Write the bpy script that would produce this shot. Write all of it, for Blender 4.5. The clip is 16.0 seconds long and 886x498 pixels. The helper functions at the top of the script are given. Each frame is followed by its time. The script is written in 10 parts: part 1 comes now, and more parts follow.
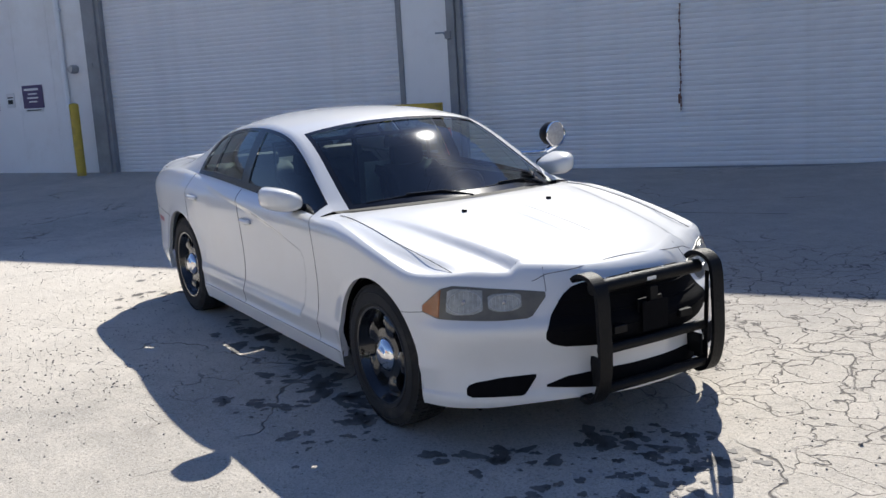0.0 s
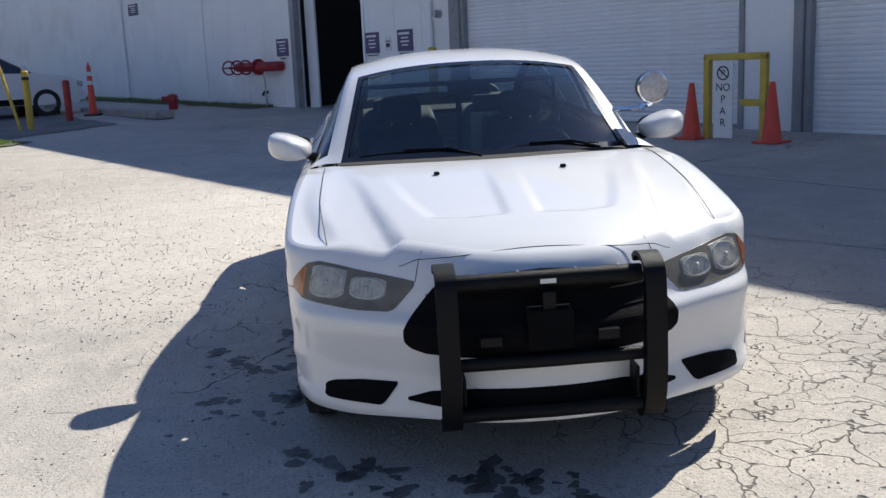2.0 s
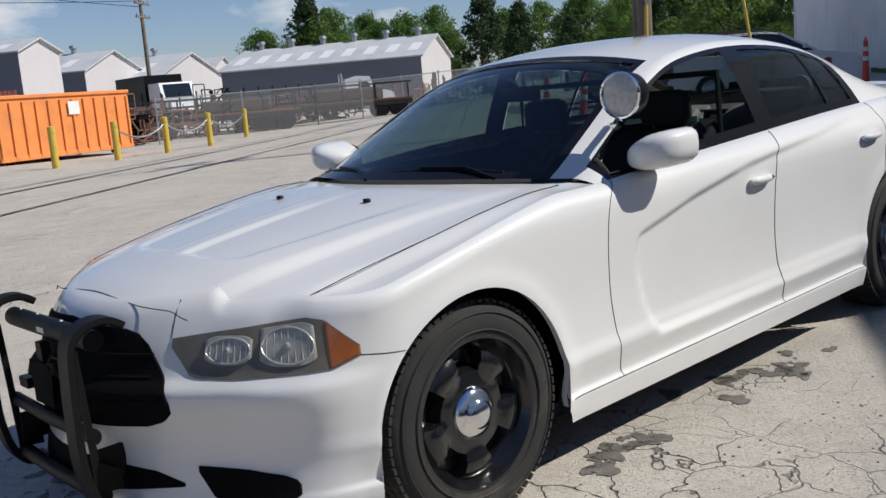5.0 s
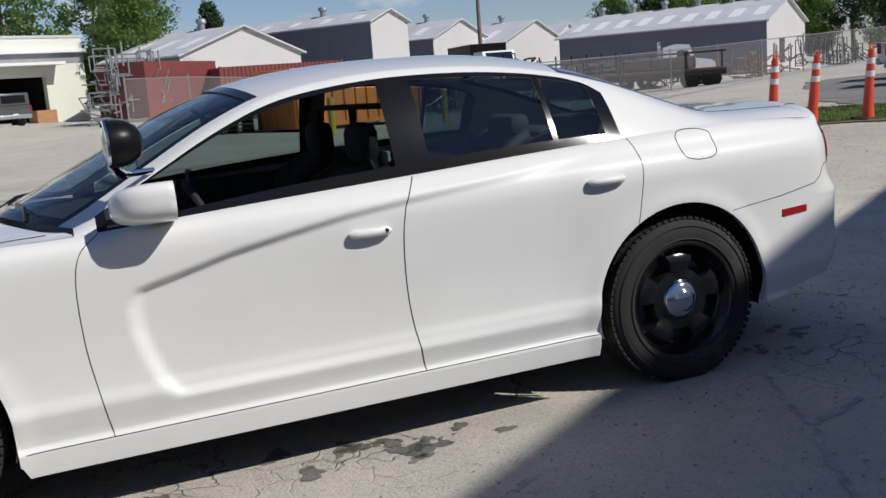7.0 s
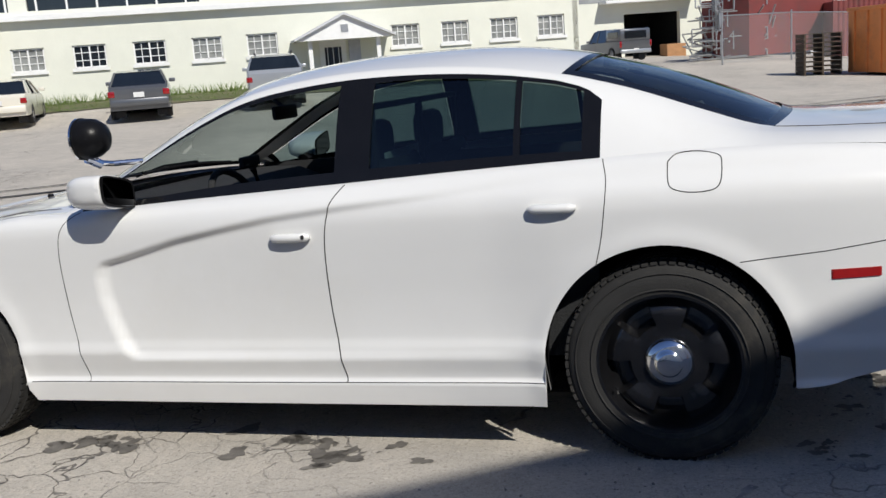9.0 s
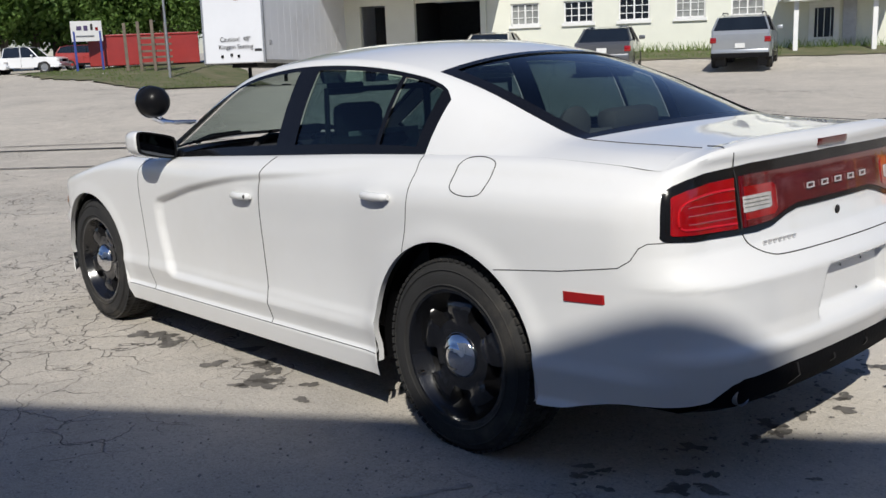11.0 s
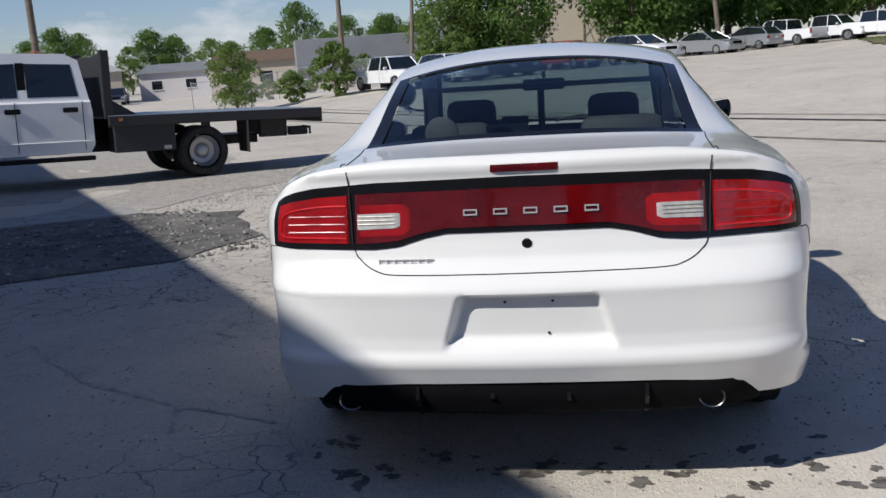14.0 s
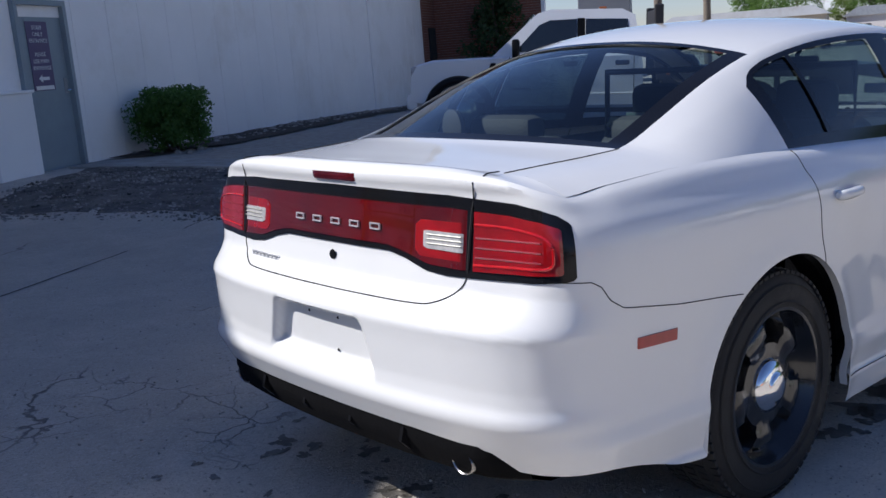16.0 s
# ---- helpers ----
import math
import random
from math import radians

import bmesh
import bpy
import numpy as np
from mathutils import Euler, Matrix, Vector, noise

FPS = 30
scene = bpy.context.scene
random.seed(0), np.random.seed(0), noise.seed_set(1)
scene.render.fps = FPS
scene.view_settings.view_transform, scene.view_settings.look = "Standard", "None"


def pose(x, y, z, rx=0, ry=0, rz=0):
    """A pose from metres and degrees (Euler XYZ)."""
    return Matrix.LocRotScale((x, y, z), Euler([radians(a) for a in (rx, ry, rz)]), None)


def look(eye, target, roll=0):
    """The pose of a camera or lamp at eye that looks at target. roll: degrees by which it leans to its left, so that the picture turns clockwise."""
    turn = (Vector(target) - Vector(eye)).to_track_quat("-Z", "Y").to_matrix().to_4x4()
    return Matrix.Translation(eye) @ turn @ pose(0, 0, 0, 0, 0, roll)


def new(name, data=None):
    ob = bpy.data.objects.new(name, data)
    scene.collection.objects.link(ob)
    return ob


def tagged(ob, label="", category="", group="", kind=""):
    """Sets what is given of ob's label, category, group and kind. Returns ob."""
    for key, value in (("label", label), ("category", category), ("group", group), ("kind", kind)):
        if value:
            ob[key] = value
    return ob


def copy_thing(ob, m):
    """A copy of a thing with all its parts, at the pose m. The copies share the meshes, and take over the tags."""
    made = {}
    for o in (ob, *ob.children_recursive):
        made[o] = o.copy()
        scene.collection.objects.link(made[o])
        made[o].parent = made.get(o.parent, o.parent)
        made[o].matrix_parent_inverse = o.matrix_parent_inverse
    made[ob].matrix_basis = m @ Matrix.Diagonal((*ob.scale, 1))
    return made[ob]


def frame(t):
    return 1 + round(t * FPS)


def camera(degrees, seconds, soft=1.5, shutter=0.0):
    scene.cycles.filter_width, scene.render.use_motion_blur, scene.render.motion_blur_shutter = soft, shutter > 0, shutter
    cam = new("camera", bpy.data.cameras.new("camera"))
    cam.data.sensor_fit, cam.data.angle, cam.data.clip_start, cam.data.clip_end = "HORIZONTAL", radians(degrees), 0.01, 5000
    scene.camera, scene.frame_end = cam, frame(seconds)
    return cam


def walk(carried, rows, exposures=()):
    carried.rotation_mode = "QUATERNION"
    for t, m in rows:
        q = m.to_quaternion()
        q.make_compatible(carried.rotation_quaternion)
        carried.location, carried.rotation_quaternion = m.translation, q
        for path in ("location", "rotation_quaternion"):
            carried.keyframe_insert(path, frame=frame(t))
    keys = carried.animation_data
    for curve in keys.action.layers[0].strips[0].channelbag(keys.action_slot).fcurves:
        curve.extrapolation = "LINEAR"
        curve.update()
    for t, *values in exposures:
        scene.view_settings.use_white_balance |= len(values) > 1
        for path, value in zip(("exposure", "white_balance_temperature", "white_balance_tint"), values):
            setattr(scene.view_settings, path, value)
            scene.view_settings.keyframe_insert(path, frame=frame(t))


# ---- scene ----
cam = camera(49.3, 16.0)
PATH = [
    (0, (5.695, -3.082, 1.641), (4.016, -2.048, 1.302), -3.4),
    (0.5, (5.777, -2.465, 1.572), (3.996, -1.625, 1.226), -2.3),
    (1, (5.775, -1.871, 1.551), (3.914, -1.229, 1.2), -2.2),
    (1.5, (5.768, -1.221, 1.507), (3.841, -0.831, 1.139), -2.4),
    (2, (5.676, -0.596, 1.47), (3.72, -0.452, 1.08), -2.5),
    (2.5, (5.546, 0.064, 1.407), (3.591, -0.059, 1.006), -3.6),
    (3, (5.283, 0.688, 1.32), (3.373, 0.233, 0.937), -4.3),
    (3.2, (5.129, 0.968, 1.267), (3.252, 0.386, 0.894), -3.7),
    (5.3, (3.192, 3.334, 1.372), (2.002, 1.758, 1.055), -5.9),
    (5.5, (2.967, 3.538, 1.38), (1.858, 1.901, 1.074), -6.8),
    (6, (2.291, 3.903, 1.367), (1.366, 2.157, 1.057), -6.9),
    (6.5, (1.559, 4.204, 1.393), (0.744, 2.406, 1.072), -5.8),
    (7, (0.824, 4.329, 1.407), (0.14, 2.482, 1.06), -4.3),
    (7.5, (0.129, 4.439, 1.45), (-0.42, 2.55, 1.088), -3.9),
    (8, (-0.569, 4.376, 1.436), (-0.902, 2.447, 1.028), -3.5),
    (8.5, (-1.246, 4.223, 1.442), (-1.208, 2.268, 1.021), -3.8),
    (9, (-1.753, 4.156, 1.485), (-1.17, 2.282, 1.097), -4.2),
    (9.2, (-1.956, 4.081, 1.513), (-1.161, 2.284, 1.141), -4.6),
    (11.3, (-4.298, 2.926, 1.505), (-2.781, 1.689, 1.095), -2.8),
    (11.5, (-4.504, 2.752, 1.499), (-2.931, 1.581, 1.102), -3.4),
    (12, (-4.922, 2.267, 1.506), (-3.213, 1.31, 1.102), -4.5),
    (12.5, (-5.187, 1.699, 1.504), (-3.374, 0.965, 1.087), -4.9),
    (13, (-5.398, 1.103, 1.495), (-3.49, 0.682, 1.067), -4.1),
    (13.5, (-5.455, 0.483, 1.496), (-3.5, 0.386, 1.087), -3.9),
    (14, (-5.439, -0.167, 1.491), (-3.497, 0.11, 1.1), -4.3),
    (14.5, (-5.226, -0.773, 1.485), (-3.366, -0.156, 1.088), -5.1),
    (15, (-4.961, -1.38, 1.484), (-3.248, -0.421, 1.106), -6.0),
    (15.5, (-4.557, -1.895, 1.465), (-3.03, -0.662, 1.085), -5.1),
    (16, (-4.103, -2.378, 1.464), (-2.814, -0.901, 1.069), -4.6),
]
EXPOSURES = [(0, 0.56, 6480, 8), (1, 0.60, 6480, 8), (2, 0.53, 6480, 8), (3.2, 0.46, 6480, 8), (5.3, -0.06, 6480, 8), (6.5, -0.12, 6480, 8), (9.2, -0.06, 6480, 8), (11.3, -0.06, 6480, 8), (13, -0.04, 6480, 8), (14.5, 0.08, 6320, 10), (15.2, 0.20, 6200, 12), (16, 0.31, 6100, 12)]
walk(cam, [(t, look(eye, target, roll)) for t, eye, target, roll in PATH], EXPOSURES)

# ---- light and sky ----
SUN_WAY = Vector((0.70, -0.715, 0)).normalized() * math.cos(radians(43)) + Vector((0, 0, -math.sin(radians(43))))
sun_data = bpy.data.lights.new("sun", "SUN")
sun_data.energy, sun_data.angle, sun_data.color = 4.7, radians(0.55), (1.0, 0.95, 0.88)
sun_lamp = new("sun", sun_data)
sun_lamp.matrix_world = look(-SUN_WAY * 60, (0, 0, 0))

world = bpy.data.worlds.new("sky")
scene.world = world
world.use_nodes = True
wn, wl = world.node_tree.nodes, world.node_tree.links
wn.clear()
sky = wn.new("ShaderNodeTexSky")
sky.sky_type = "NISHITA"
sky.sun_disc = False
sky.sun_elevation, sky.sun_rotation = radians(43), radians(-44.4)
sky.air_density, sky.dust_density, sky.ozone_density = 1.0, 0.1, 2.0
w_co = wn.new("ShaderNodeTexCoord")
w_sep = wn.new("ShaderNodeSeparateXYZ")
w_noise = wn.new("ShaderNodeTexNoise")
w_map = wn.new("ShaderNodeMapping")
w_map.inputs["Scale"].default_value = (1.0, 1.0, 2.6)
w_noise.inputs["Scale"].default_value = 7.0
w_noise.inputs["Detail"].default_value = 7.0
w_noise.inputs["Roughness"].default_value = 0.55
w_ramp = wn.new("ShaderNodeValToRGB")
w_ramp.color_ramp.elements[0].position, w_ramp.color_ramp.elements[1].position = 0.55, 0.70
w_low = wn.new("ShaderNodeMapRange")
w_low.inputs["From Min"].default_value, w_low.inputs["From Max"].default_value = 0.30, 0.12
w_mul = wn.new("ShaderNodeMath")
w_mul.operation = "MULTIPLY"
w_mix = wn.new("ShaderNodeMix")
w_mix.data_type = "RGBA"
w_mix.inputs[7].default_value = (9.0, 9.3, 10.0, 1)
w_bg = wn.new("ShaderNodeBackground")
w_bg.inputs["Strength"].default_value = 0.073
w_out = wn.new("ShaderNodeOutputWorld")
wl.new(w_co.outputs["Generated"], w_map.inputs["Vector"])
wl.new(w_map.outputs["Vector"], w_noise.inputs["Vector"])
wl.new(w_co.outputs["Generated"], w_sep.inputs[0])
wl.new(w_noise.outputs["Fac"], w_ramp.inputs["Fac"])
wl.new(w_sep.outputs["Z"], w_low.inputs["Value"])
wl.new(w_ramp.outputs["Color"], w_mul.inputs[0])
wl.new(w_low.outputs["Result"], w_mul.inputs[1])
wl.new(w_mul.outputs[0], w_mix.inputs[0])
w_tint = wn.new("ShaderNodeMix")
w_tint.data_type, w_tint.blend_type = "RGBA", "MULTIPLY"
w_tint.inputs[0].default_value = 1.0
w_tint.inputs[7].default_value = (0.87, 0.93, 1.19, 1)
wl.new(sky.outputs["Color"], w_tint.inputs[6])
wl.new(w_tint.outputs[2], w_mix.inputs[6])
wl.new(w_mix.outputs[2], w_bg.inputs["Color"])
wl.new(w_bg.outputs["Background"], w_out.inputs["Surface"])

# ---- helpers for building ----
def smooth(a, b, x):
    t = min(1.0, max(0.0, (x - a) / (b - a)))
    return t * t * (3 - 2 * t)


def lerp(a, b, t):
    return a + (b - a) * t


def curve(pts, x):
    """Smooth interpolation through (x, y) points sorted by x."""
    if x <= pts[0][0]:
        return pts[0][1]
    if x >= pts[-1][0]:
        return pts[-1][1]
    for i in range(len(pts) - 1):
        if x <= pts[i + 1][0]:
            break
    (x0, y0), (x1, y1) = pts[i], pts[i + 1]
    m0 = (y1 - pts[i - 1][1]) / (x1 - pts[i - 1][0]) if i > 0 else (y1 - y0) / (x1 - x0)
    m1 = (pts[i + 2][1] - y0) / (pts[i + 2][0] - x0) if i + 2 < len(pts) else (y1 - y0) / (x1 - x0)
    h = x1 - x0
    t = (x - x0) / h
    return ((2 * t**3 - 3 * t**2 + 1) * y0 + (t**3 - 2 * t**2 + t) * h * m0 + (3 * t**2 - 2 * t**3) * y1 + (t**3 - t**2) * h * m1)


def line(pts, x):
    if x <= pts[0][0]:
        return pts[0][1]
    for (x0, y0), (x1, y1) in zip(pts, pts[1:]):
        if x <= x1:
            return y0 + (y1 - y0) * (x - x0) / (x1 - x0)
    return pts[-1][1]


def part(name, bm, material, parent=None, label="", smooth_shade=False, sharp=40):
    """Links a bmesh as one mesh object, as a part under parent."""
    me = bpy.data.meshes.new(name)
    bm.to_mesh(me)
    bm.free()
    me.materials.append(material)
    if smooth_shade:
        me.polygons.foreach_set("use_smooth", [True] * len(me.polygons))
        me.set_sharp_from_angle(angle=radians(sharp))
    ob = new(name, me)
    if parent is not None:
        ob.parent = parent
    return tagged(ob, label)


def thing(name, m, label, category, group="", kind=""):
    """An Empty at the base of a thing that parents its parts."""
    ob = new(name)
    ob.empty_display_size = 0.2
    ob.matrix_world = m
    return tagged(ob, label, category, group, kind)


def again(ob, parent, m, name=None):
    """Another part on the same mesh."""
    o = ob.copy()
    if name:
        o.name = name
    scene.collection.objects.link(o)
    o.parent = parent
    o.matrix_basis = m
    return o


def add_box(bm, c, size, m=None, bevel=0.0):
    r = bmesh.ops.create_cube(bm, size=1, matrix=Matrix.Translation(c) @ Matrix.Diagonal((*size, 1)))
    if bevel:
        es = {e for v in r["verts"] for e in v.link_edges}
        r = {"verts": list({v for f in bmesh.ops.bevel(bm, geom=list(es), offset=bevel, segments=2, profile=0.5, affect="EDGES")["faces"] for v in f.verts} | {v for v in r["verts"] if v.is_valid})}
    if m is not None:
        bmesh.ops.transform(bm, matrix=m, verts=[v for v in r["verts"] if v.is_valid])
    return r


def box(c, size, bevel=0.0, m=None):
    bm = bmesh.new()
    add_box(bm, c, size, m, bevel)
    return bm


def add_cyl(bm, a, b, r0, r1=None, n=12, caps=True):
    a, b = Vector(a), Vector(b)
    r1 = r0 if r1 is None else r1
    q = (b - a).to_track_quat("Z", "Y").to_matrix().to_4x4()
    m = Matrix.Translation((a + b) / 2) @ q
    return bmesh.ops.create_cone(bm, cap_ends=caps, segments=n, radius1=r0, radius2=r1, depth=(b - a).length, matrix=m)


def cyl(a, b, r0, r1=None, n=12):
    bm = bmesh.new()
    add_cyl(bm, a, b, r0, r1, n)
    return bm


def add_tube(bm, pts, r, n=8, flat=1.0):
    """A swept round tube along points, with closed ends."""
    pts = [Vector(p) for p in pts]
    rings = []
    for i, p in enumerate(pts):
        d = (pts[min(i + 1, len(pts) - 1)] - pts[max(i - 1, 0)]).normalized()
        up = Vector((0, 0, 1)) if abs(d.z) < 0.9 else Vector((0, 1, 0))
        a = d.cross(up).normalized()
        b = a.cross(d).normalized()
        rr = r[i] if isinstance(r, (list, tuple)) else r
        rings.append([bm.verts.new(p + rr * (math.cos(t) * a + flat * math.sin(t) * b)) for t in [2 * math.pi * k / n for k in range(n)]])
    for r0, r1 in zip(rings, rings[1:]):
        for k in range(n):
            bm.faces.new((r0[k], r0[(k + 1) % n], r1[(k + 1) % n], r1[k]))
    bm.faces.new(rings[0])
    bm.faces.new(rings[-1][::-1])


def tube(pts, r, n=8, flat=1.0):
    bm = bmesh.new()
    add_tube(bm, pts, r, n, flat)
    bmesh.ops.recalc_face_normals(bm, faces=bm.faces)
    return bm


def lathe(profile, n=32, axis="Z", bm=None):
    """Turns (radius, height) points round an axis."""
    bm = bm or bmesh.new()
    rings = []
    for r, h in profile:
        ring = []
        for k in range(n):
            a = 2 * math.pi * k / n
            p = (r * math.cos(a), r * math.sin(a), h)
            ring.append(bm.verts.new(p if axis == "Z" else ((p[0], p[2], p[1]) if axis == "Y" else (p[2], p[0], p[1]))))
        rings.append(ring)
    for r0, r1 in zip(rings, rings[1:]):
        for k in range(n):
            bm.faces.new((r0[k], r0[(k + 1) % n], r1[(k + 1) % n], r1[k]))
    bmesh.ops.remove_doubles(bm, verts=bm.verts, dist=1e-5)
    bmesh.ops.recalc_face_normals(bm, faces=bm.faces)
    return bm


def grid(nu, nv, f, keep=None, bm=None):
    """A sheet of points f(i, j); keep(i, j) says which faces stay."""
    bm = bm or bmesh.new()
    vs = [[bm.verts.new(f(i, j)) for j in range(nv)] for i in range(nu)]
    for i in range(nu - 1):
        for j in range(nv - 1):
            if keep is None or keep(i, j):
                try:
                    bm.faces.new((vs[i][j], vs[i + 1][j], vs[i + 1][j + 1], vs[i][j + 1]))
                except ValueError:
                    pass
    return bm


def tidy(bm, merge=1e-4):
    bmesh.ops.remove_doubles(bm, verts=bm.verts, dist=merge)
    lone = [v for v in bm.verts if not v.link_faces]
    bmesh.ops.delete(bm, geom=lone, context="VERTS")
    bmesh.ops.recalc_face_normals(bm, faces=bm.faces)
    return bm


def prism(outline, depth, m=None):
    """A flat outline in x and z, made solid along y."""
    bm = bmesh.new()
    f = bm.faces.new([bm.verts.new((x, 0, z)) for x, z in outline])
    r = bmesh.ops.extrude_face_region(bm, geom=[f])
    bmesh.ops.translate(bm, vec=(0, depth, 0), verts=[v for v in r["geom"] if isinstance(v, bmesh.types.BMVert)])
    bmesh.ops.recalc_face_normals(bm, faces=bm.faces)
    if m is not None:
        bmesh.ops.transform(bm, matrix=m, verts=bm.verts)
    return bm


# ---- materials ----
def material(name, color, rough=0.5, metal=0.0, vary=0.0, grain=0.0, scale=8.0, fine=120.0, second=None, coat=0.0, spec=0.5, random_amount=0.0, dirt=None, dirt_scale=1.5):
    """A plain surface with variation at two scales, fine relief and, if asked, a second colour in patches."""
    mt = bpy.data.materials.new(name)
    mt.use_nodes = True
    nt = mt.node_tree
    n, l = nt.nodes, nt.links
    b = n["Principled BSDF"]
    b.inputs["Roughness"].default_value = rough
    b.inputs["Metallic"].default_value = metal
    b.inputs["Coat Weight"].default_value = coat
    b.inputs["Coat Roughness"].default_value = 0.04
    b.inputs["Specular IOR Level"].default_value = spec
    co = n.new("ShaderNodeTexCoord")
    big = n.new("ShaderNodeTexNoise")
    big.inputs["Scale"].default_value = scale
    big.inputs["Detail"].default_value = 5
    big.inputs["Roughness"].default_value = 0.6
    l.new(co.outputs["Object"], big.inputs["Vector"])
    mix = n.new("ShaderNodeMix")
    mix.data_type = "RGBA"
    c = (*color, 1)
    other = (*second, 1) if second else tuple(x * (1 - vary) for x in color) + (1,)
    mix.inputs[6].default_value, mix.inputs[7].default_value = c, other
    rng = n.new("ShaderNodeMapRange")
    rng.inputs["From Min"].default_value, rng.inputs["From Max"].default_value = 0.35, 0.68
    l.new(big.outputs["Fac"], rng.inputs["Value"])
    l.new(rng.outputs["Result"], mix.inputs[0])
    out = mix.outputs[2]
    if dirt:
        dn = n.new("ShaderNodeTexNoise")
        dn.inputs["Scale"].default_value = dirt_scale
        dn.inputs["Detail"].default_value = 8
        dn.inputs["Roughness"].default_value = 0.7
        l.new(co.outputs["Object"], dn.inputs["Vector"])
        dr = n.new("ShaderNodeMapRange")
        dr.inputs["From Min"].default_value, dr.inputs["From Max"].default_value = 0.52, 0.72
        dr.inputs["To Max"].default_value = 0.8
        l.new(dn.outputs["Fac"], dr.inputs["Value"])
        dm = n.new("ShaderNodeMix")
        dm.data_type = "RGBA"
        l.new(dr.outputs["Result"], dm.inputs[0])
        l.new(out, dm.inputs[6])
        dm.inputs[7].default_value = (*dirt, 1)
        out = dm.outputs[2]
    if random_amount:
        oi = n.new("ShaderNodeObjectInfo")
        rr = n.new("ShaderNodeMapRange")
        rr.inputs["To Min"].default_value, rr.inputs["To Max"].default_value = 1 - random_amount, 1 + random_amount
        l.new(oi.outputs["Random"], rr.inputs["Value"])
        hs = n.new("ShaderNodeHueSaturation")
        l.new(rr.outputs["Result"], hs.inputs["Value"])
        l.new(out, hs.inputs["Color"])
        out = hs.outputs["Color"]
    l.new(out, b.inputs["Base Color"])
    if grain:
        fn = n.new("ShaderNodeTexNoise")
        fn.inputs["Scale"].default_value = fine
        fn.inputs["Detail"].default_value = 3
        l.new(co.outputs["Object"], fn.inputs["Vector"])
        bp = n.new("ShaderNodeBump")
        bp.inputs["Strength"].default_value = grain
        bp.inputs["Distance"].default_value = 0.01
        l.new(fn.outputs["Fac"], bp.inputs["Height"])
        l.new(bp.outputs["Normal"], b.inputs["Normal"])
    return mt


def glass(name, tint, alpha, rough=0.0, dust=0.0):
    """Thin pane: clear tinted light through it and a sharp reflection on top; dust: the share of the reflection that a dusty film spreads."""
    mt = bpy.data.materials.new(name)
    mt.use_nodes = True
    n, l = mt.node_tree.nodes, mt.node_tree.links
    n.clear()
    tr = n.new("ShaderNodeBsdfTransparent")
    tr.inputs["Color"].default_value = (*[c * alpha for c in tint], 1)
    gl = n.new("ShaderNodeBsdfGlossy")
    gl.inputs["Roughness"].default_value = rough
    gl.inputs["Color"].default_value = (1, 1, 1, 1)
    lw = n.new("ShaderNodeLayerWeight")
    lw.inputs["Blend"].default_value = 0.5
    pw = n.new("ShaderNodeMath")
    pw.operation = "POWER"
    pw.inputs[1].default_value = 5.0
    fr = n.new("ShaderNodeMath")
    fr.operation = "MULTIPLY_ADD"
    fr.inputs[1].default_value, fr.inputs[2].default_value = 0.92, 0.06
    l.new(lw.outputs["Facing"], pw.inputs[0])
    l.new(pw.outputs[0], fr.inputs[0])
    mx = n.new("ShaderNodeMixShader")
    o = n.new("ShaderNodeOutputMaterial")
    l.new(fr.outputs[0], mx.inputs[0])
    l.new(tr.outputs[0], mx.inputs[1])
    top = gl
    if dust:
        film = n.new("ShaderNodeBsdfGlossy")
        film.inputs["Roughness"].default_value = 0.10
        top = n.new("ShaderNodeMixShader")
        top.inputs[0].default_value = dust
        l.new(gl.outputs[0], top.inputs[1])
        l.new(film.outputs[0], top.inputs[2])
    l.new(top.outputs[0], mx.inputs[2])
    l.new(mx.outputs[0], o.inputs[0])
    return mt


M_PAINT = material("car_white_paint", (0.735, 0.735, 0.725), 0.40, vary=0.02, scale=2.0, coat=1.0, spec=0.2, dirt=(0.69, 0.685, 0.665), dirt_scale=0.9)
M_PAINT.node_tree.nodes["Principled BSDF"].inputs["Coat Roughness"].default_value = 0.045
M_GAP = material("panel_gap", (0.02, 0.02, 0.02), 0.9)
M_TRIM = material("black_trim", (0.009, 0.009, 0.010), 0.32, grain=0.05, vary=0.2, spec=0.14)
M_GRILLE = material("black_plastic", (0.005, 0.005, 0.006), 0.85, vary=0.3, grain=0.2, fine=60, spec=0.1)
M_BAR = material("black_powder_coat", (0.005, 0.005, 0.0055), 0.48, vary=0.25, grain=0.25, fine=300, scale=14, spec=0.2)
M_TYRE = material("tyre_rubber", (0.022, 0.0215, 0.021), 0.85, vary=0.3, grain=0.15, fine=160, scale=9, dirt=(0.07, 0.062, 0.05), dirt_scale=5)
M_RIM = material("black_steel_wheel", (0.008, 0.008, 0.009), 0.22, vary=0.3, grain=0.05, scale=10, coat=0.6)
M_PIPE = material("dulled_steel", (0.38, 0.37, 0.36), 0.28, metal=1.0, vary=0.3, scale=30)
M_CHROME = material("chrome", (0.85, 0.85, 0.86), 0.08, metal=1.0, vary=0.1, scale=20)
M_MIRROR = material("mirror_glass", (0.13, 0.135, 0.145), 0.03, metal=1.0, vary=0.05, scale=8)
M_GLOSSB = material("gloss_black", (0.008, 0.008, 0.009), 0.13, vary=0.2, spec=0.35)
M_SILVER = material("silver_badge", (0.62, 0.62, 0.63), 0.3, metal=0.35, vary=0.1, scale=30)
M_DARKIN = material("dark_interior", (0.02, 0.021, 0.023), 0.8, vary=0.3, grain=0.3, scale=6)
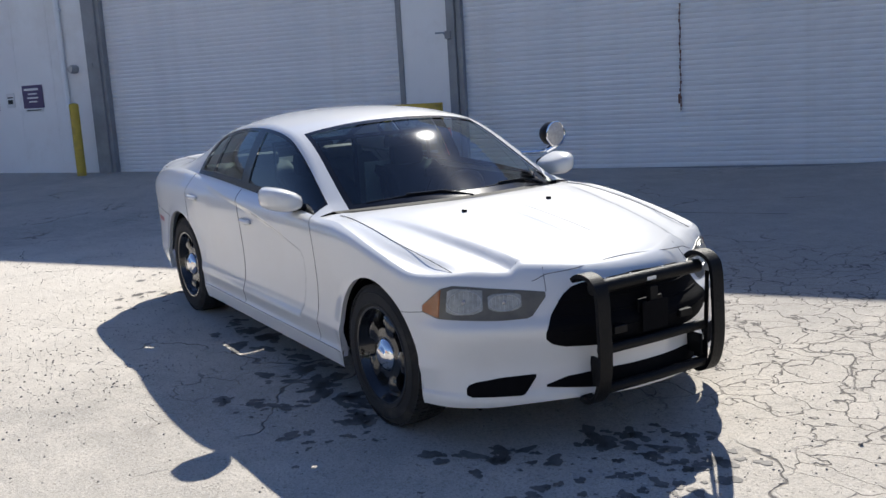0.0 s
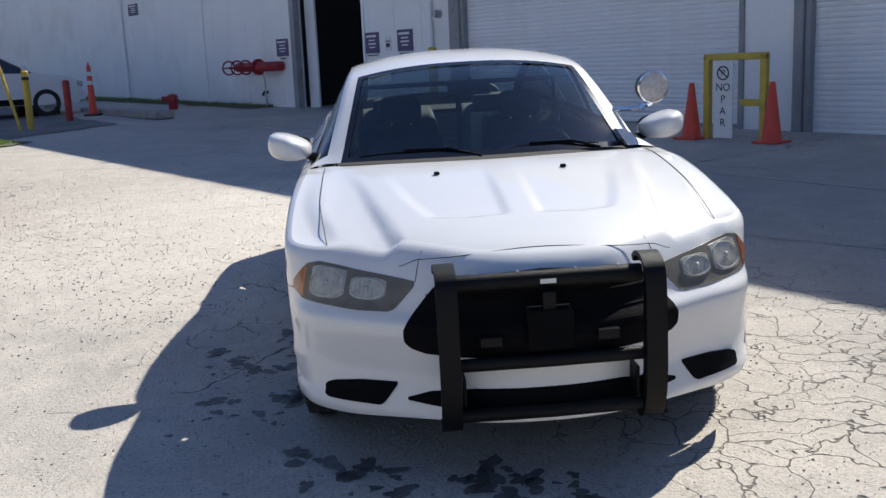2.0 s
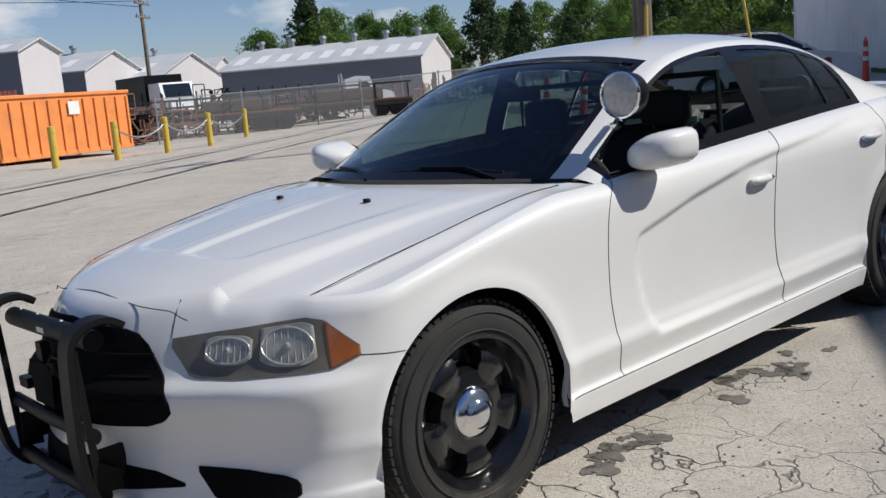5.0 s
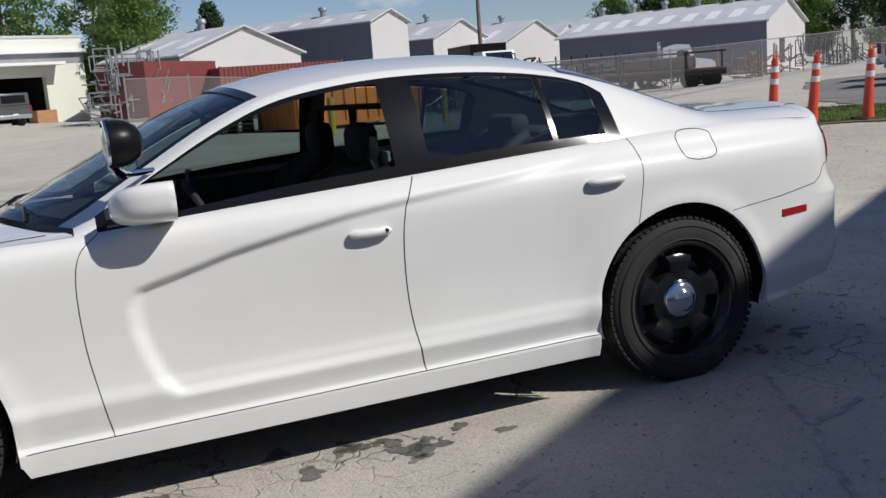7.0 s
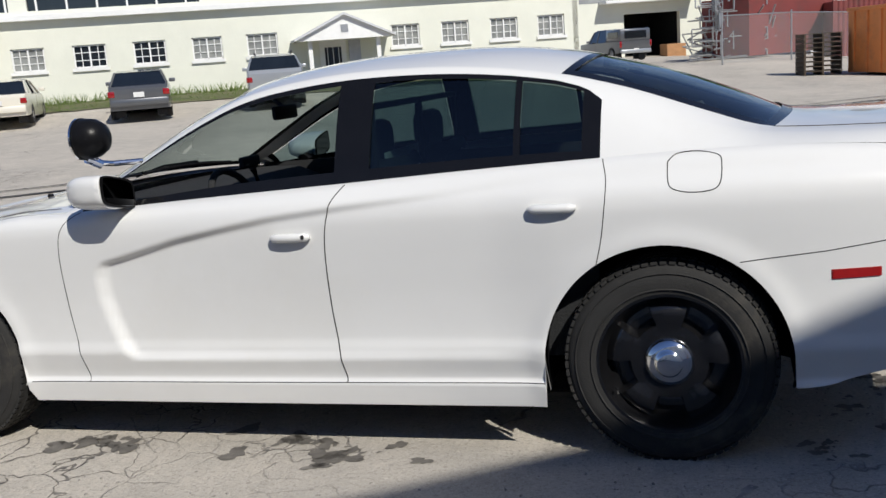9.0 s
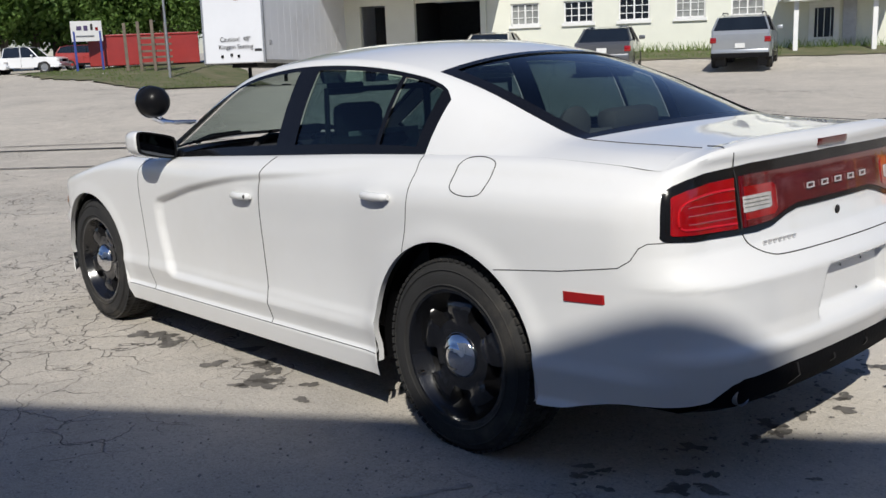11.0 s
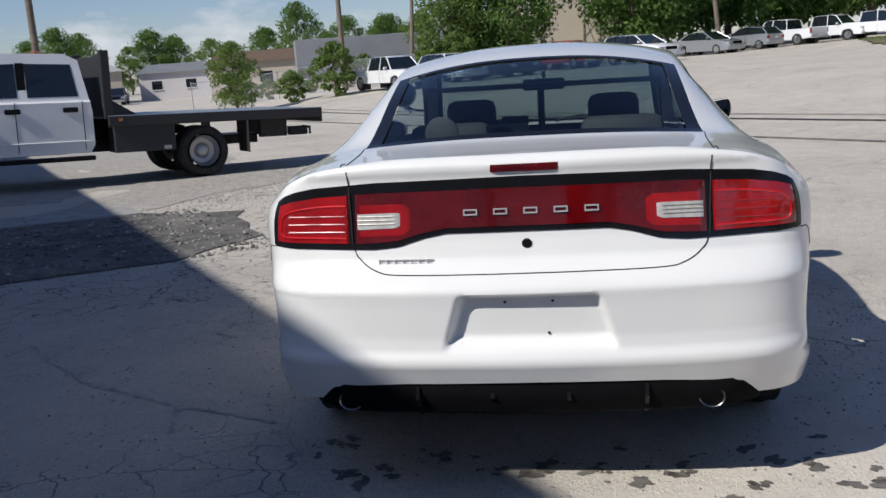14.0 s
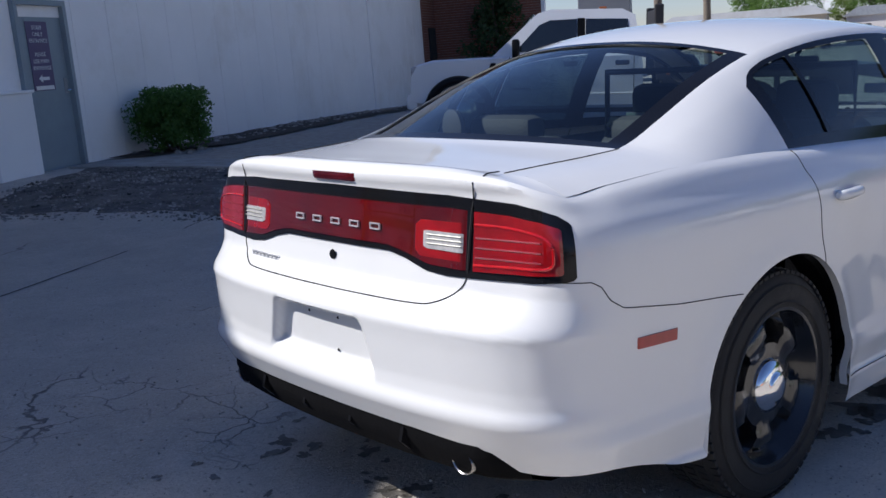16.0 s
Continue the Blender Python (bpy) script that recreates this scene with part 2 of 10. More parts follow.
M_SEAT = material("grey_vinyl", (0.09, 0.09, 0.088), 0.7, vary=0.2, grain=0.3, scale=5)
M_PANEL = material("pale_partition", (0.55, 0.58, 0.56), 0.6, vary=0.15, grain=0.1, scale=4)
M_RED = material("red_lens", (0.33, 0.003, 0.004), 0.10, vary=0.45, scale=7, coat=1.0)
M_REDD = material("deep_red_lens", (0.12, 0.002, 0.003), 0.10, vary=0.5, scale=4, coat=1.0)
M_GLOW = material("bright_red_lens", (0.55, 0.006, 0.008), 0.12, vary=0.25, scale=25, coat=1.0)
M_REFL = material("red_reflector", (0.34, 0.012, 0.012), 0.3, vary=0.2, scale=40, coat=0.6)
M_AMBER = material("amber_lens", (0.34, 0.105, 0.03), 0.22, vary=0.2, scale=30, coat=0.8)
M_CLEAR = material("frosted_clear_lens", (0.50, 0.485, 0.475), 0.2, vary=0.3, scale=60, coat=0.6)
M_LAMPIN = material("headlight_housing", (0.155, 0.142, 0.112), 0.42, vary=0.3, scale=14, coat=0.15)
M_BOWL = material("headlight_bowl", (0.46, 0.445, 0.39), 0.38, metal=0.2, vary=0.35, scale=30, coat=0.1)
M_PLATEGREY = material("number_plate_blank", (0.70, 0.70, 0.68), 0.5, vary=0.1, scale=10)
G_WIND = glass("windscreen_glass", (0.80, 0.95, 0.92), 0.62, dust=0.10)
G_SIDE = glass("tinted_glass", (0.62, 0.86, 0.86), 0.36)
G_REAR = glass("rear_window_glass", (0.70, 0.88, 0.92), 0.50)
G_CLEAR = glass("clear_glass", (0.9, 0.95, 0.95), 0.85)

# ---- the ground ----
WALL_N, WALL_U = Vector((0.574, -0.819, 0)).normalized(), Vector((0.819, 0.574, 0)).normalized()
WALL_OFF = -8.7


OFF_EYE, OFF_FAR = (-1.753, 4.156, 1.485), 1.16    # the office lot lies this much further off than its plan


def pit(x, y):
    """Depth of the sunken dock lane in which the box trailer stands."""
    d = (x - 26.81) * 0.5255 + (y + 15.03) * -0.8508
    o = abs((x - 26.81) * 0.8508 + (y + 15.03) * 0.5255)
    return smooth(10, 2.5, o) * smooth(-9, 2, d) * smooth(24, 17, d), d


def gh(x, y):
    """Height of the ground: an apron that falls away from the long wall, and a lot that rises again beyond it."""
    m = WALL_N.x * x + WALL_N.y * y
    s = WALL_U.x * x + WALL_U.y * y
    near = -0.0235 * x + 0.011 * y + 0.22 * smooth(2, 6, s) * smooth(lerp(-1.5, 0.0, smooth(8, 11, s)), lerp(-8.5, -6.5, smooth(8, 11, s)), m) * smooth(30, 14, s)

    def lot(x, y, m):
        z = min(max(-0.1 - 0.03 * max(y, -32.0) * smooth(-14, 18, x), -1.2), 1.6)
        return z + 0.06 * max(0, min(m, 30) - 23.5) * smooth(30, 20, x) * smooth(-12, -4, x) * smooth(-58, -38, y)
    far = lot(x, y, m)
    ox, oy = OFF_EYE[0] + (x - OFF_EYE[0]) / OFF_FAR, OFF_EYE[1] + (y - OFF_EYE[1]) / OFF_FAR
    office = OFF_EYE[2] + OFF_FAR * (lot(ox, oy, WALL_N.x * ox + WALL_N.y * oy) - OFF_EYE[2])
    far = lerp(far, office, smooth(-3, 4, x) * smooth(-50, -42, y) * smooth(38, 30, x) * smooth(-9, -15, y))
    row = max(0.08 - 0.0235 * max(y, -24.0), -0.08) + 0.30 * smooth(31, 40, x) * smooth(-13.5, -16, y) * smooth(56, 48, x)
    far = lerp(far, row, smooth(26, 40, x) * smooth(24, 11, y))
    w, d = pit(x, y)
    far = lerp(far, 0.24 - 0.036 * d, w)
    return lerp(min(max(near, -0.9), 1.2), far, smooth(8, 20, m))


def on_ground(x, y, turn=0.0):
    """A pose on the ground, turned about the vertical by degrees."""
    return pose(x, y, gh(x, y), 0, 0, turn)


WALL_M = Matrix((( WALL_U.x, -WALL_N.x, 0, WALL_N.x * WALL_OFF), (WALL_U.y, -WALL_N.y, 0, WALL_N.y * WALL_OFF), (0, 0, 1, 0), (0, 0, 0, 1)))


def wall_ground(s, out=0.0):
    p = WALL_N * (WALL_OFF + out) + WALL_U * s
    return gh(p.x, p.y)


def by_wall(s, out, turn=0.0, z=None):
    """A pose s metres along the wall and out metres in front of it, facing out."""
    p = WALL_N * (WALL_OFF + out) + WALL_U * s
    return pose(p.x, p.y, gh(p.x, p.y) if z is None else z, 0, 0, math.degrees(math.atan2(WALL_U.y, WALL_U.x)) + turn)


def ground_material():
    """Pale worn concrete with dust, cracks and grit; rougher asphalt where the plan has it."""
    mt = bpy.data.materials.new("worn_yard_concrete")
    mt.use_nodes = True
    n, l = mt.node_tree.nodes, mt.node_tree.links
    b = n["Principled BSDF"]
    b.inputs["Roughness"].default_value = 0.92
    b.inputs["Specular IOR Level"].default_value = 0.25
    co = n.new("ShaderNodeTexCoord")

    def noise_tex(scale, detail=6, rough=0.6, dist=0.0):
        t = n.new("ShaderNodeTexNoise")
        t.inputs["Scale"].default_value, t.inputs["Detail"].default_value = scale, detail
        t.inputs["Roughness"].default_value, t.inputs["Distortion"].default_value = rough, dist
        l.new(co.outputs["Object"], t.inputs["Vector"])
        return t.outputs["Fac"]

    def ramp(v, a, b_, lo=0.0, hi=1.0):
        r = n.new("ShaderNodeMapRange")
        r.inputs["From Min"].default_value, r.inputs["From Max"].default_value = a, b_
        r.inputs["To Min"].default_value, r.inputs["To Max"].default_value = lo, hi
        l.new(v, r.inputs["Value"])
        return r.outputs["Result"]

    def math_(op, a, b_):
        m = n.new("ShaderNodeMath")
        m.operation = op
        for k, v in enumerate((a, b_)):
            if isinstance(v, (int, float)):
                m.inputs[k].default_value = v
            else:
                l.new(v, m.inputs[k])
        return m.outputs[0]

    def mix(f, a, b_):
        m = n.new("ShaderNodeMix")
        m.data_type = "RGBA"
        l.new(f, m.inputs[0])
        for k, v in ((6, a), (7, b_)):
            if isinstance(v, tuple):
                m.inputs[k].default_value = (*v, 1)
            else:
                l.new(v, m.inputs[k])
        return m.outputs[2]

    col = mix(ramp(noise_tex(0.35, 6, 0.62, 0.4), 0.35, 0.68), (0.52, 0.475, 0.41), (0.40, 0.37, 0.325))
    col = mix(ramp(noise_tex(2.3, 8, 0.75), 0.44, 0.68, 0, 0.75), col, (0.60, 0.545, 0.47))
    col = mix(ramp(noise_tex(5.5, 8, 0.8, 0.6), 0.50, 0.70, 0, 0.55), col, (0.30, 0.275, 0.24))
    col = mix(ramp(noise_tex(0.9, 9, 0.75, 1.0), 0.57, 0.72, 0, 0.5), col, (0.32, 0.305, 0.285))
    grit = noise_tex(70, 4, 0.7)
    col = mix(ramp(grit, 0.50, 0.68, 0, 0.75), col, (0.24, 0.22, 0.19))
    col = mix(ramp(noise_tex(150, 2, 0.5), 0.55, 0.70, 0, 0.6), col, (0.66, 0.62, 0.56))
    col = mix(ramp(noise_tex(34, 3, 0.6), 0.60, 0.75, 0, 0.6), col, (0.62, 0.59, 0.54))
    # an older smooth slab, darkened further as painted shade, with a ragged edge
    slab = n.new("ShaderNodeVectorMath")
    slab.operation = "DISTANCE"
    l.new(co.outputs["Object"], slab.inputs[0])
    slab.inputs[1].default_value = (-1.3, 4.4, 0)
    old = ramp(math_("ADD", slab.outputs["Value"], ramp(noise_tex(0.7, 6, 0.6), 0.3, 0.7, -1.2, 1.2)), 4.4, 2.9)
    col = mix(math_("MULTIPLY", old, ramp(noise_tex(1.7, 8, 0.7), 0.25, 0.75, 0.55, 0.25)), col, (0.29, 0.275, 0.255))
    # brown gravel swept between the bright road and the yard
    # paler concrete behind the sedan, painted in for stronger sunlight
    sun_patch = n.new("ShaderNodeVectorMath")
    sun_patch.operation = "DISTANCE"
    l.new(co.outputs["Object"], sun_patch.inputs[0])
    sun_patch.inputs[1].default_value = (-3.2, -2.2, 0)
    pale = ramp(math_("ADD", sun_patch.outputs["Value"], ramp(noise_tex(1.1, 6, 0.65), 0.3, 0.7, -0.8, 0.8)), 3.0, 1.6)
    col = mix(math_("MULTIPLY", pale, ramp(noise_tex(2.6, 7, 0.7), 0.3, 0.7, 0.85, 0.4)), col, (0.66, 0.61, 0.535))
    across = n.new("ShaderNodeVectorMath")
    across.operation = "DOT_PRODUCT"
    across.inputs[1].default_value = WALL_N
    l.new(co.outputs["Object"], across.inputs[0])
    along = n.new("ShaderNodeVectorMath")
    along.operation = "DOT_PRODUCT"
    along.inputs[1].default_value = WALL_U
    l.new(co.outputs["Object"], along.inputs[0])
    wave = ramp(noise_tex(0.8, 7, 0.7), 0.3, 0.7, -0.7, 0.7)
    m_ = math_("ADD", across.outputs["Value"], wave)
    band = math_("MULTIPLY", ramp(m_, 2.5, 2.1), ramp(m_, -1.6, 1.2))
    band = math_("MULTIPLY", band, ramp(math_("ADD", along.outputs["Value"], wave), -1.5, -5.5))
    peb = n.new("ShaderNodeTexVoronoi")
    peb.inputs["Scale"].default_value = 42
    l.new(co.outputs["Object"], peb.inputs["Vector"])
    gcol = n.new("ShaderNodeSeparateColor")
    l.new(peb.outputs["Color"], gcol.inputs[0])
    gravel = mix(gcol.outputs[0], (0.33, 0.28, 0.225), (0.55, 0.495, 0.42))
    col = mix(math_("MULTIPLY", band, ramp(noise_tex(3.0, 6, 0.7), 0.3, 0.65, 0.25, 0.9)), col, gravel)
    # scattered specks of dark and pale grit
    speck = n.new("ShaderNodeTexVoronoi")
    speck.inputs["Scale"].default_value = 26
    l.new(co.outputs["Object"], speck.inputs["Vector"])
    sv = n.new("ShaderNodeSeparateColor")
    l.new(speck.outputs["Color"], sv.inputs[0])
    dot = math_("MULTIPLY", ramp(speck.outputs["Distance"], 0.24, 0.17), ramp(sv.outputs[1], 0.62, 0.66))
    dot = math_("MULTIPLY", dot, ramp(noise_tex(1.1, 5, 0.7), 0.42, 0.60, 0.1, 0.9))
    col = mix(dot, col, mix(sv.outputs[0], (0.10, 0.09, 0.08), (0.62, 0.58, 0.52)))
    # fine cracks in cells, stronger in some places
    sep = n.new("ShaderNodeVectorMath")
    sep.operation = "ADD"
    wob = n.new("ShaderNodeTexNoise")
    wob.inputs["Scale"].default_value, wob.inputs["Detail"].default_value = 2.2, 4
    l.new(co.outputs["Object"], wob.inputs["Vector"])
    sc = n.new("ShaderNodeVectorMath")
    sc.operation = "SCALE"
    sc.inputs[3].default_value = 0.62
    l.new(wob.outputs["Color"], sc.inputs[0])
    l.new(co.outputs["Object"], sep.inputs[0])
    l.new(sc.outputs[0], sep.inputs[1])

    def cracks(scale, w):
        v = n.new("ShaderNodeTexVoronoi")
        v.feature = "DISTANCE_TO_EDGE"
        v.inputs["Scale"].default_value = scale
        l.new(sep.outputs[0], v.inputs["Vector"])
        return ramp(v.outputs["Distance"], w, w * 0.25)

    # the fine network lies in one worn patch of the yard, single long cracks elsewhere
    off_ = n.new("ShaderNodeVectorMath")
    off_.operation = "DISTANCE"
    l.new(co.outputs["Object"], off_.inputs[0])
    off_.inputs[1].default_value = (2.6, 2.6, 0)
    worn = ramp(math_("ADD", off_.outputs["Value"], ramp(noise_tex(0.6, 4), 0.3, 0.7, -1.6, 1.6)), 3.0, 2.2)
    c1 = math_("MULTIPLY", cracks(4.0, 0.022), math_("MAXIMUM", worn, ramp(noise_tex(0.35, 3), 0.60, 0.66)))
    c2 = math_("MULTIPLY", cracks(0.42, 0.0045), ramp(noise_tex(0.45, 3), 0.50, 0.58))
    crack = math_("MAXIMUM", c1, c2)
    col = mix(math_("MULTIPLY", crack, 0.8), col, (0.10, 0.092, 0.085))
    l.new(col, b.inputs["Base Color"])
    h = math_("SUBTRACT", math_("ADD", math_("MULTIPLY", grit, 0.5), math_("MULTIPLY", noise_tex(9, 6, 0.7), 0.8)), math_("MULTIPLY", crack, 1.2))
    bp = n.new("ShaderNodeBump")
    bp.inputs["Strength"].default_value, bp.inputs["Distance"].default_value = 0.75, 0.016
    l.new(h, bp.inputs["Height"])
    l.new(bp.outputs["Normal"], b.inputs["Normal"])
    return mt


M_GROUND = ground_material()
M_ASPHALT = material("broken_asphalt", (0.075, 0.072, 0.068), 0.95, second=(0.17, 0.16, 0.15), grain=1.0, fine=45, scale=3.0, dirt=(0.24, 0.22, 0.19), dirt_scale=0.8, spec=0.2)
M_GRAVEL = material("grey_gravel", (0.40, 0.375, 0.335), 0.95, second=(0.27, 0.25, 0.225), grain=1.0, fine=35, scale=9.0, dirt=(0.42, 0.39, 0.35), dirt_scale=2.0, spec=0.2)
M_CRUMB = material("asphalt_crumb", (0.045, 0.044, 0.042), 0.9, second=(0.40, 0.38, 0.35), scale=5, grain=0.5, spec=0.2)
M_MULCH = material("dark_mulch", (0.045, 0.038, 0.032), 0.95, second=(0.10, 0.085, 0.07), grain=1.0, fine=30, scale=6.0, spec=0.2)
M_KERB = material("kerb_concrete", (0.36, 0.35, 0.33), 0.9, vary=0.3, grain=0.5, fine=70, scale=4)
M_TAR = material("tar_seam", (0.06, 0.058, 0.055), 0.8, vary=0.4, scale=5)
M_WET = material("damp_stain", (0.10, 0.092, 0.082), 0.7, vary=0.4, second=(0.20, 0.185, 0.165), scale=9, grain=0.4, fine=80)
M_STONE = material("loose_stone", (0.42, 0.395, 0.36), 0.9, second=(0.20, 0.185, 0.17), scale=3, grain=0.4)
M_GRASS = material("grass", (0.075, 0.115, 0.03), 0.8, second=(0.14, 0.14, 0.055), scale=2.5)
M_SOIL = material("grass_soil", (0.085, 0.105, 0.04), 0.95, second=(0.17, 0.15, 0.09), scale=1.2, grain=1.0, fine=40)

_far = [75, 85, 100, 120, 150, 200, 280, 400, 600, 900]
xs_ = sorted([-v for v in _far] + [float(v) for v in range(-70, 71, 2)] + [v for v in np.arange(-5, 5.1, 2)] + _far)
xs_ = sorted(set(round(v, 2) for v in xs_))
ground = part("ground", grid(len(xs_), len(xs_), lambda i, j: Vector((xs_[i], xs_[j], gh(xs_[i], xs_[j])))), M_GROUND, None, "", True, 80)
tagged(ground, "pale worn concrete yard with cracks and grit", "ground", kind="structure")


def sheet(name, outline, mat, lift, label, category, edge=0.25, seed=0, kind="structure"):
    """An uneven patch that follows the ground, lift metres above it; outline in metres, as (x, y)."""
    rnd = random.Random(seed)
    pts = []
    for (xa, ya), (xb, yb) in zip(outline, outline[1:] + outline[:1]):
        n = max(1, int(math.hypot(xb - xa, yb - ya) / 0.5))
        pts += [(lerp(xa, xb, k / n) + edge * rnd.uniform(-0.5, 0.5), lerp(ya, yb, k / n) + edge * rnd.uniform(-0.5, 0.5)) for k in range(n)]
    b = bmesh.new()
    b.faces.new([b.verts.new((x, y, 0)) for x, y in pts])
    bmesh.ops.triangulate(b, faces=b.faces)
    for _ in range(5):
        long = [e for e in b.edges if e.calc_length() > 2.2]
        if not long:
            break
        bmesh.ops.subdivide_edges(b, edges=long, cuts=1)
        bmesh.ops.triangulate(b, faces=b.faces)
    for v in b.verts:
        v.co.z = gh(v.co.x, v.co.y) + lift
    for f in b.faces:
        if f.normal.z < 0:
            f.normal_flip()
    o = part(name, b, mat, None, "", True, 80)
    return tagged(o, label, category, kind=kind)


def wpt(s, m):
    """Plan point s along the wall's direction and m metres out from the sedan's line (the wall stands at m = -8.7)."""
    p = WALL_N * m + WALL_U * s
    return (p.x, p.y)


sheet("asphalt_lane", [wpt(7.6, -8.6), wpt(40, -8.6), wpt(40, 1.0), wpt(20, 2.5), wpt(9.5, 2.0), wpt(7.6, -0.8)], M_GRAVEL, 0.006, "grey gravel and old asphalt beside the yard", "gravel", 0.5, 1)
sheet("asphalt_band", [wpt(3.9, -7.6), wpt(7.0, -8.2), wpt(7.05, -1.0), wpt(6.2, -0.2), wpt(4.2, -0.3), wpt(3.35, -1.5), wpt(3.4, -2.9), wpt(3.8, -4.9)], M_ASPHALT, 0.010, "crumbling dark asphalt strip along the gutter", "asphalt", 0.35, 2)
sheet("mulch_bed", [wpt(8.2, -8.65), wpt(27, -8.65), wpt(27, -7.5), wpt(14, -7.3), wpt(10.2, -7.5), wpt(8.5, -8.0)], M_MULCH, 0.03, "dark mulch and stones along the wall", "mulch", 0.2, 4)
# concrete gutter that runs out from the wall
b = bmesh.new()
for k in range(6):
    m0, m1 = -8.5 + 1.25 * k, -8.5 + 1.25 * k + 1.235
    c = []
    for s, m in ((7.02, m0), (7.95, m0), (7.95, m1), (7.02, m1)):
        x, y = wpt(s, m)
        c.append((x, y, gh(x, y)))
    lo = [b.verts.new((x, y, z - 0.1)) for x, y, z in c]
    hi = [b.verts.new((x, y, z + 0.025)) for x, y, z in c]
    b.faces.new(hi)
    for q in range(4):
        b.faces.new((lo[q], lo[(q + 1) % 4], hi[(q + 1) % 4], hi[q]))
bmesh.ops.recalc_face_normals(b, faces=b.faces)
tagged(part("gutter", b, M_KERB), "pale concrete gutter slabs across the asphalt", "gutter", kind="structure")
# two dark seams across the yard
for m, w in ((9.6, 0.05), (12.2, 0.06), (12.9, 0.03)):
    b = bmesh.new()
    last = None
    rnd = random.Random(int(m * 10))
    for s in np.arange(-60, 45, 1.0):
        x0, y0 = wpt(s, m - w + 0.03 * rnd.random())
        x1, y1 = wpt(s, m + w + 0.03 * rnd.random())
        row = (b.verts.new((x0, y0, gh(x0, y0) + 0.02)), b.verts.new((x1, y1, gh(x1, y1) + 0.02)))
        if last:
            b.faces.new((last[0], row[0], row[1], last[1]))
        last = row
    bmesh.ops.recalc_face_normals(b, faces=b.faces)
    tagged(part("tar_line", b, M_TAR), "long dark tar seam across the yard", "seam", kind="structure")

# damp spots round the sedan
rnd = random.Random(11)
b = bmesh.new()
spots = []
for x, y, sx, sy, n_, big in ((0.94, 0.90, 0.14, 0.05, 16, 0.05), (-0.04, 0.82, 0.16, 0.05, 16, 0.05), (-0.33, 0.95, 0.12, 0.05, 12, 0.045), (-2.05, 0.75, 0.05, 0.08, 12, 0.025), (-2.2, 0.45, 0.05, 0.10, 14, 0.03),
                              (-2.35, 0.60, 0.05, 0.06, 8, 0.03), (-2.27, 0.05, 0.06, 0.12, 14, 0.03), (-2.3, -0.50, 0.10, 0.18, 26, 0.032), (-2.2, -1.1, 0.18, 0.2, 22, 0.03)):
    spots += [(rnd.gauss(x, sx), rnd.gauss(y, sy), big * rnd.choice((0.15, 0.25, 0.4, 0.7, 1.0))) for _ in range(n_)]
spots += [(rnd.gauss(2.80, 0.17), rnd.uniform(-1.35, 0.15), rnd.choice((0.008, 0.012, 0.02, 0.03, 0.042))) for _ in range(90)]
spots += [(rnd.uniform(0.2, 1.9), rnd.uniform(-1.55, -1.0), rnd.choice((0.008, 0.014, 0.025, 0.045))) for _ in range(40)]
# drips set thicker here, also painting in the sedan's deeper shade
spots += [(rnd.gauss(lerp(-1.2, 1.7, u), 0.10), rnd.gauss(-0.82 - 0.12 * u, 0.09), rnd.choice((0.015, 0.025, 0.04, 0.055))) for u in (rnd.random() for _ in range(70))]
spots += [(rnd.gauss(lerp(2.10, 2.62, u), 0.09), lerp(-0.95, 0.25, u), rnd.choice((0.012, 0.02, 0.03, 0.042))) for u in (rnd.random() for _ in range(46))]
spots += [(rnd.uniform(-3.3, -2.6), rnd.uniform(-1.0, 0.8), rnd.uniform(0.006, 0.02)) for _ in range(30)]
for x, y, r in spots:
    ph = [rnd.uniform(0, 6.28) for _ in range(4)]
    cx, sx = rnd.uniform(1.0, 1.7), rnd.uniform(0, 3.14)
    ring = []
    for k in range(22):
        a = 2 * math.pi * k / 22
        rr = r * (1 + 0.28 * math.sin(2 * a + ph[0]) + 0.2 * math.sin(3 * a + ph[1]) + 0.16 * math.sin(5 * a + ph[2]) + 0.1 * math.sin(8 * a + ph[3]))
        dx, dy = rr * cx * math.cos(a), rr * math.sin(a)
        px, py = x + dx * math.cos(sx) - dy * math.sin(sx), y + dx * math.sin(sx) + dy * math.cos(sx)
        ring.append(b.verts.new((px, py, -0.0235 * px + 0.011 * py + 0.003)))
    b.faces.new(ring)
for f in b.faces:
    if f.normal.z < 0:
        f.normal_flip()
tagged(part("damp_spots", b, M_WET), "dark damp drip stains on the concrete", "stain", kind="stuff")

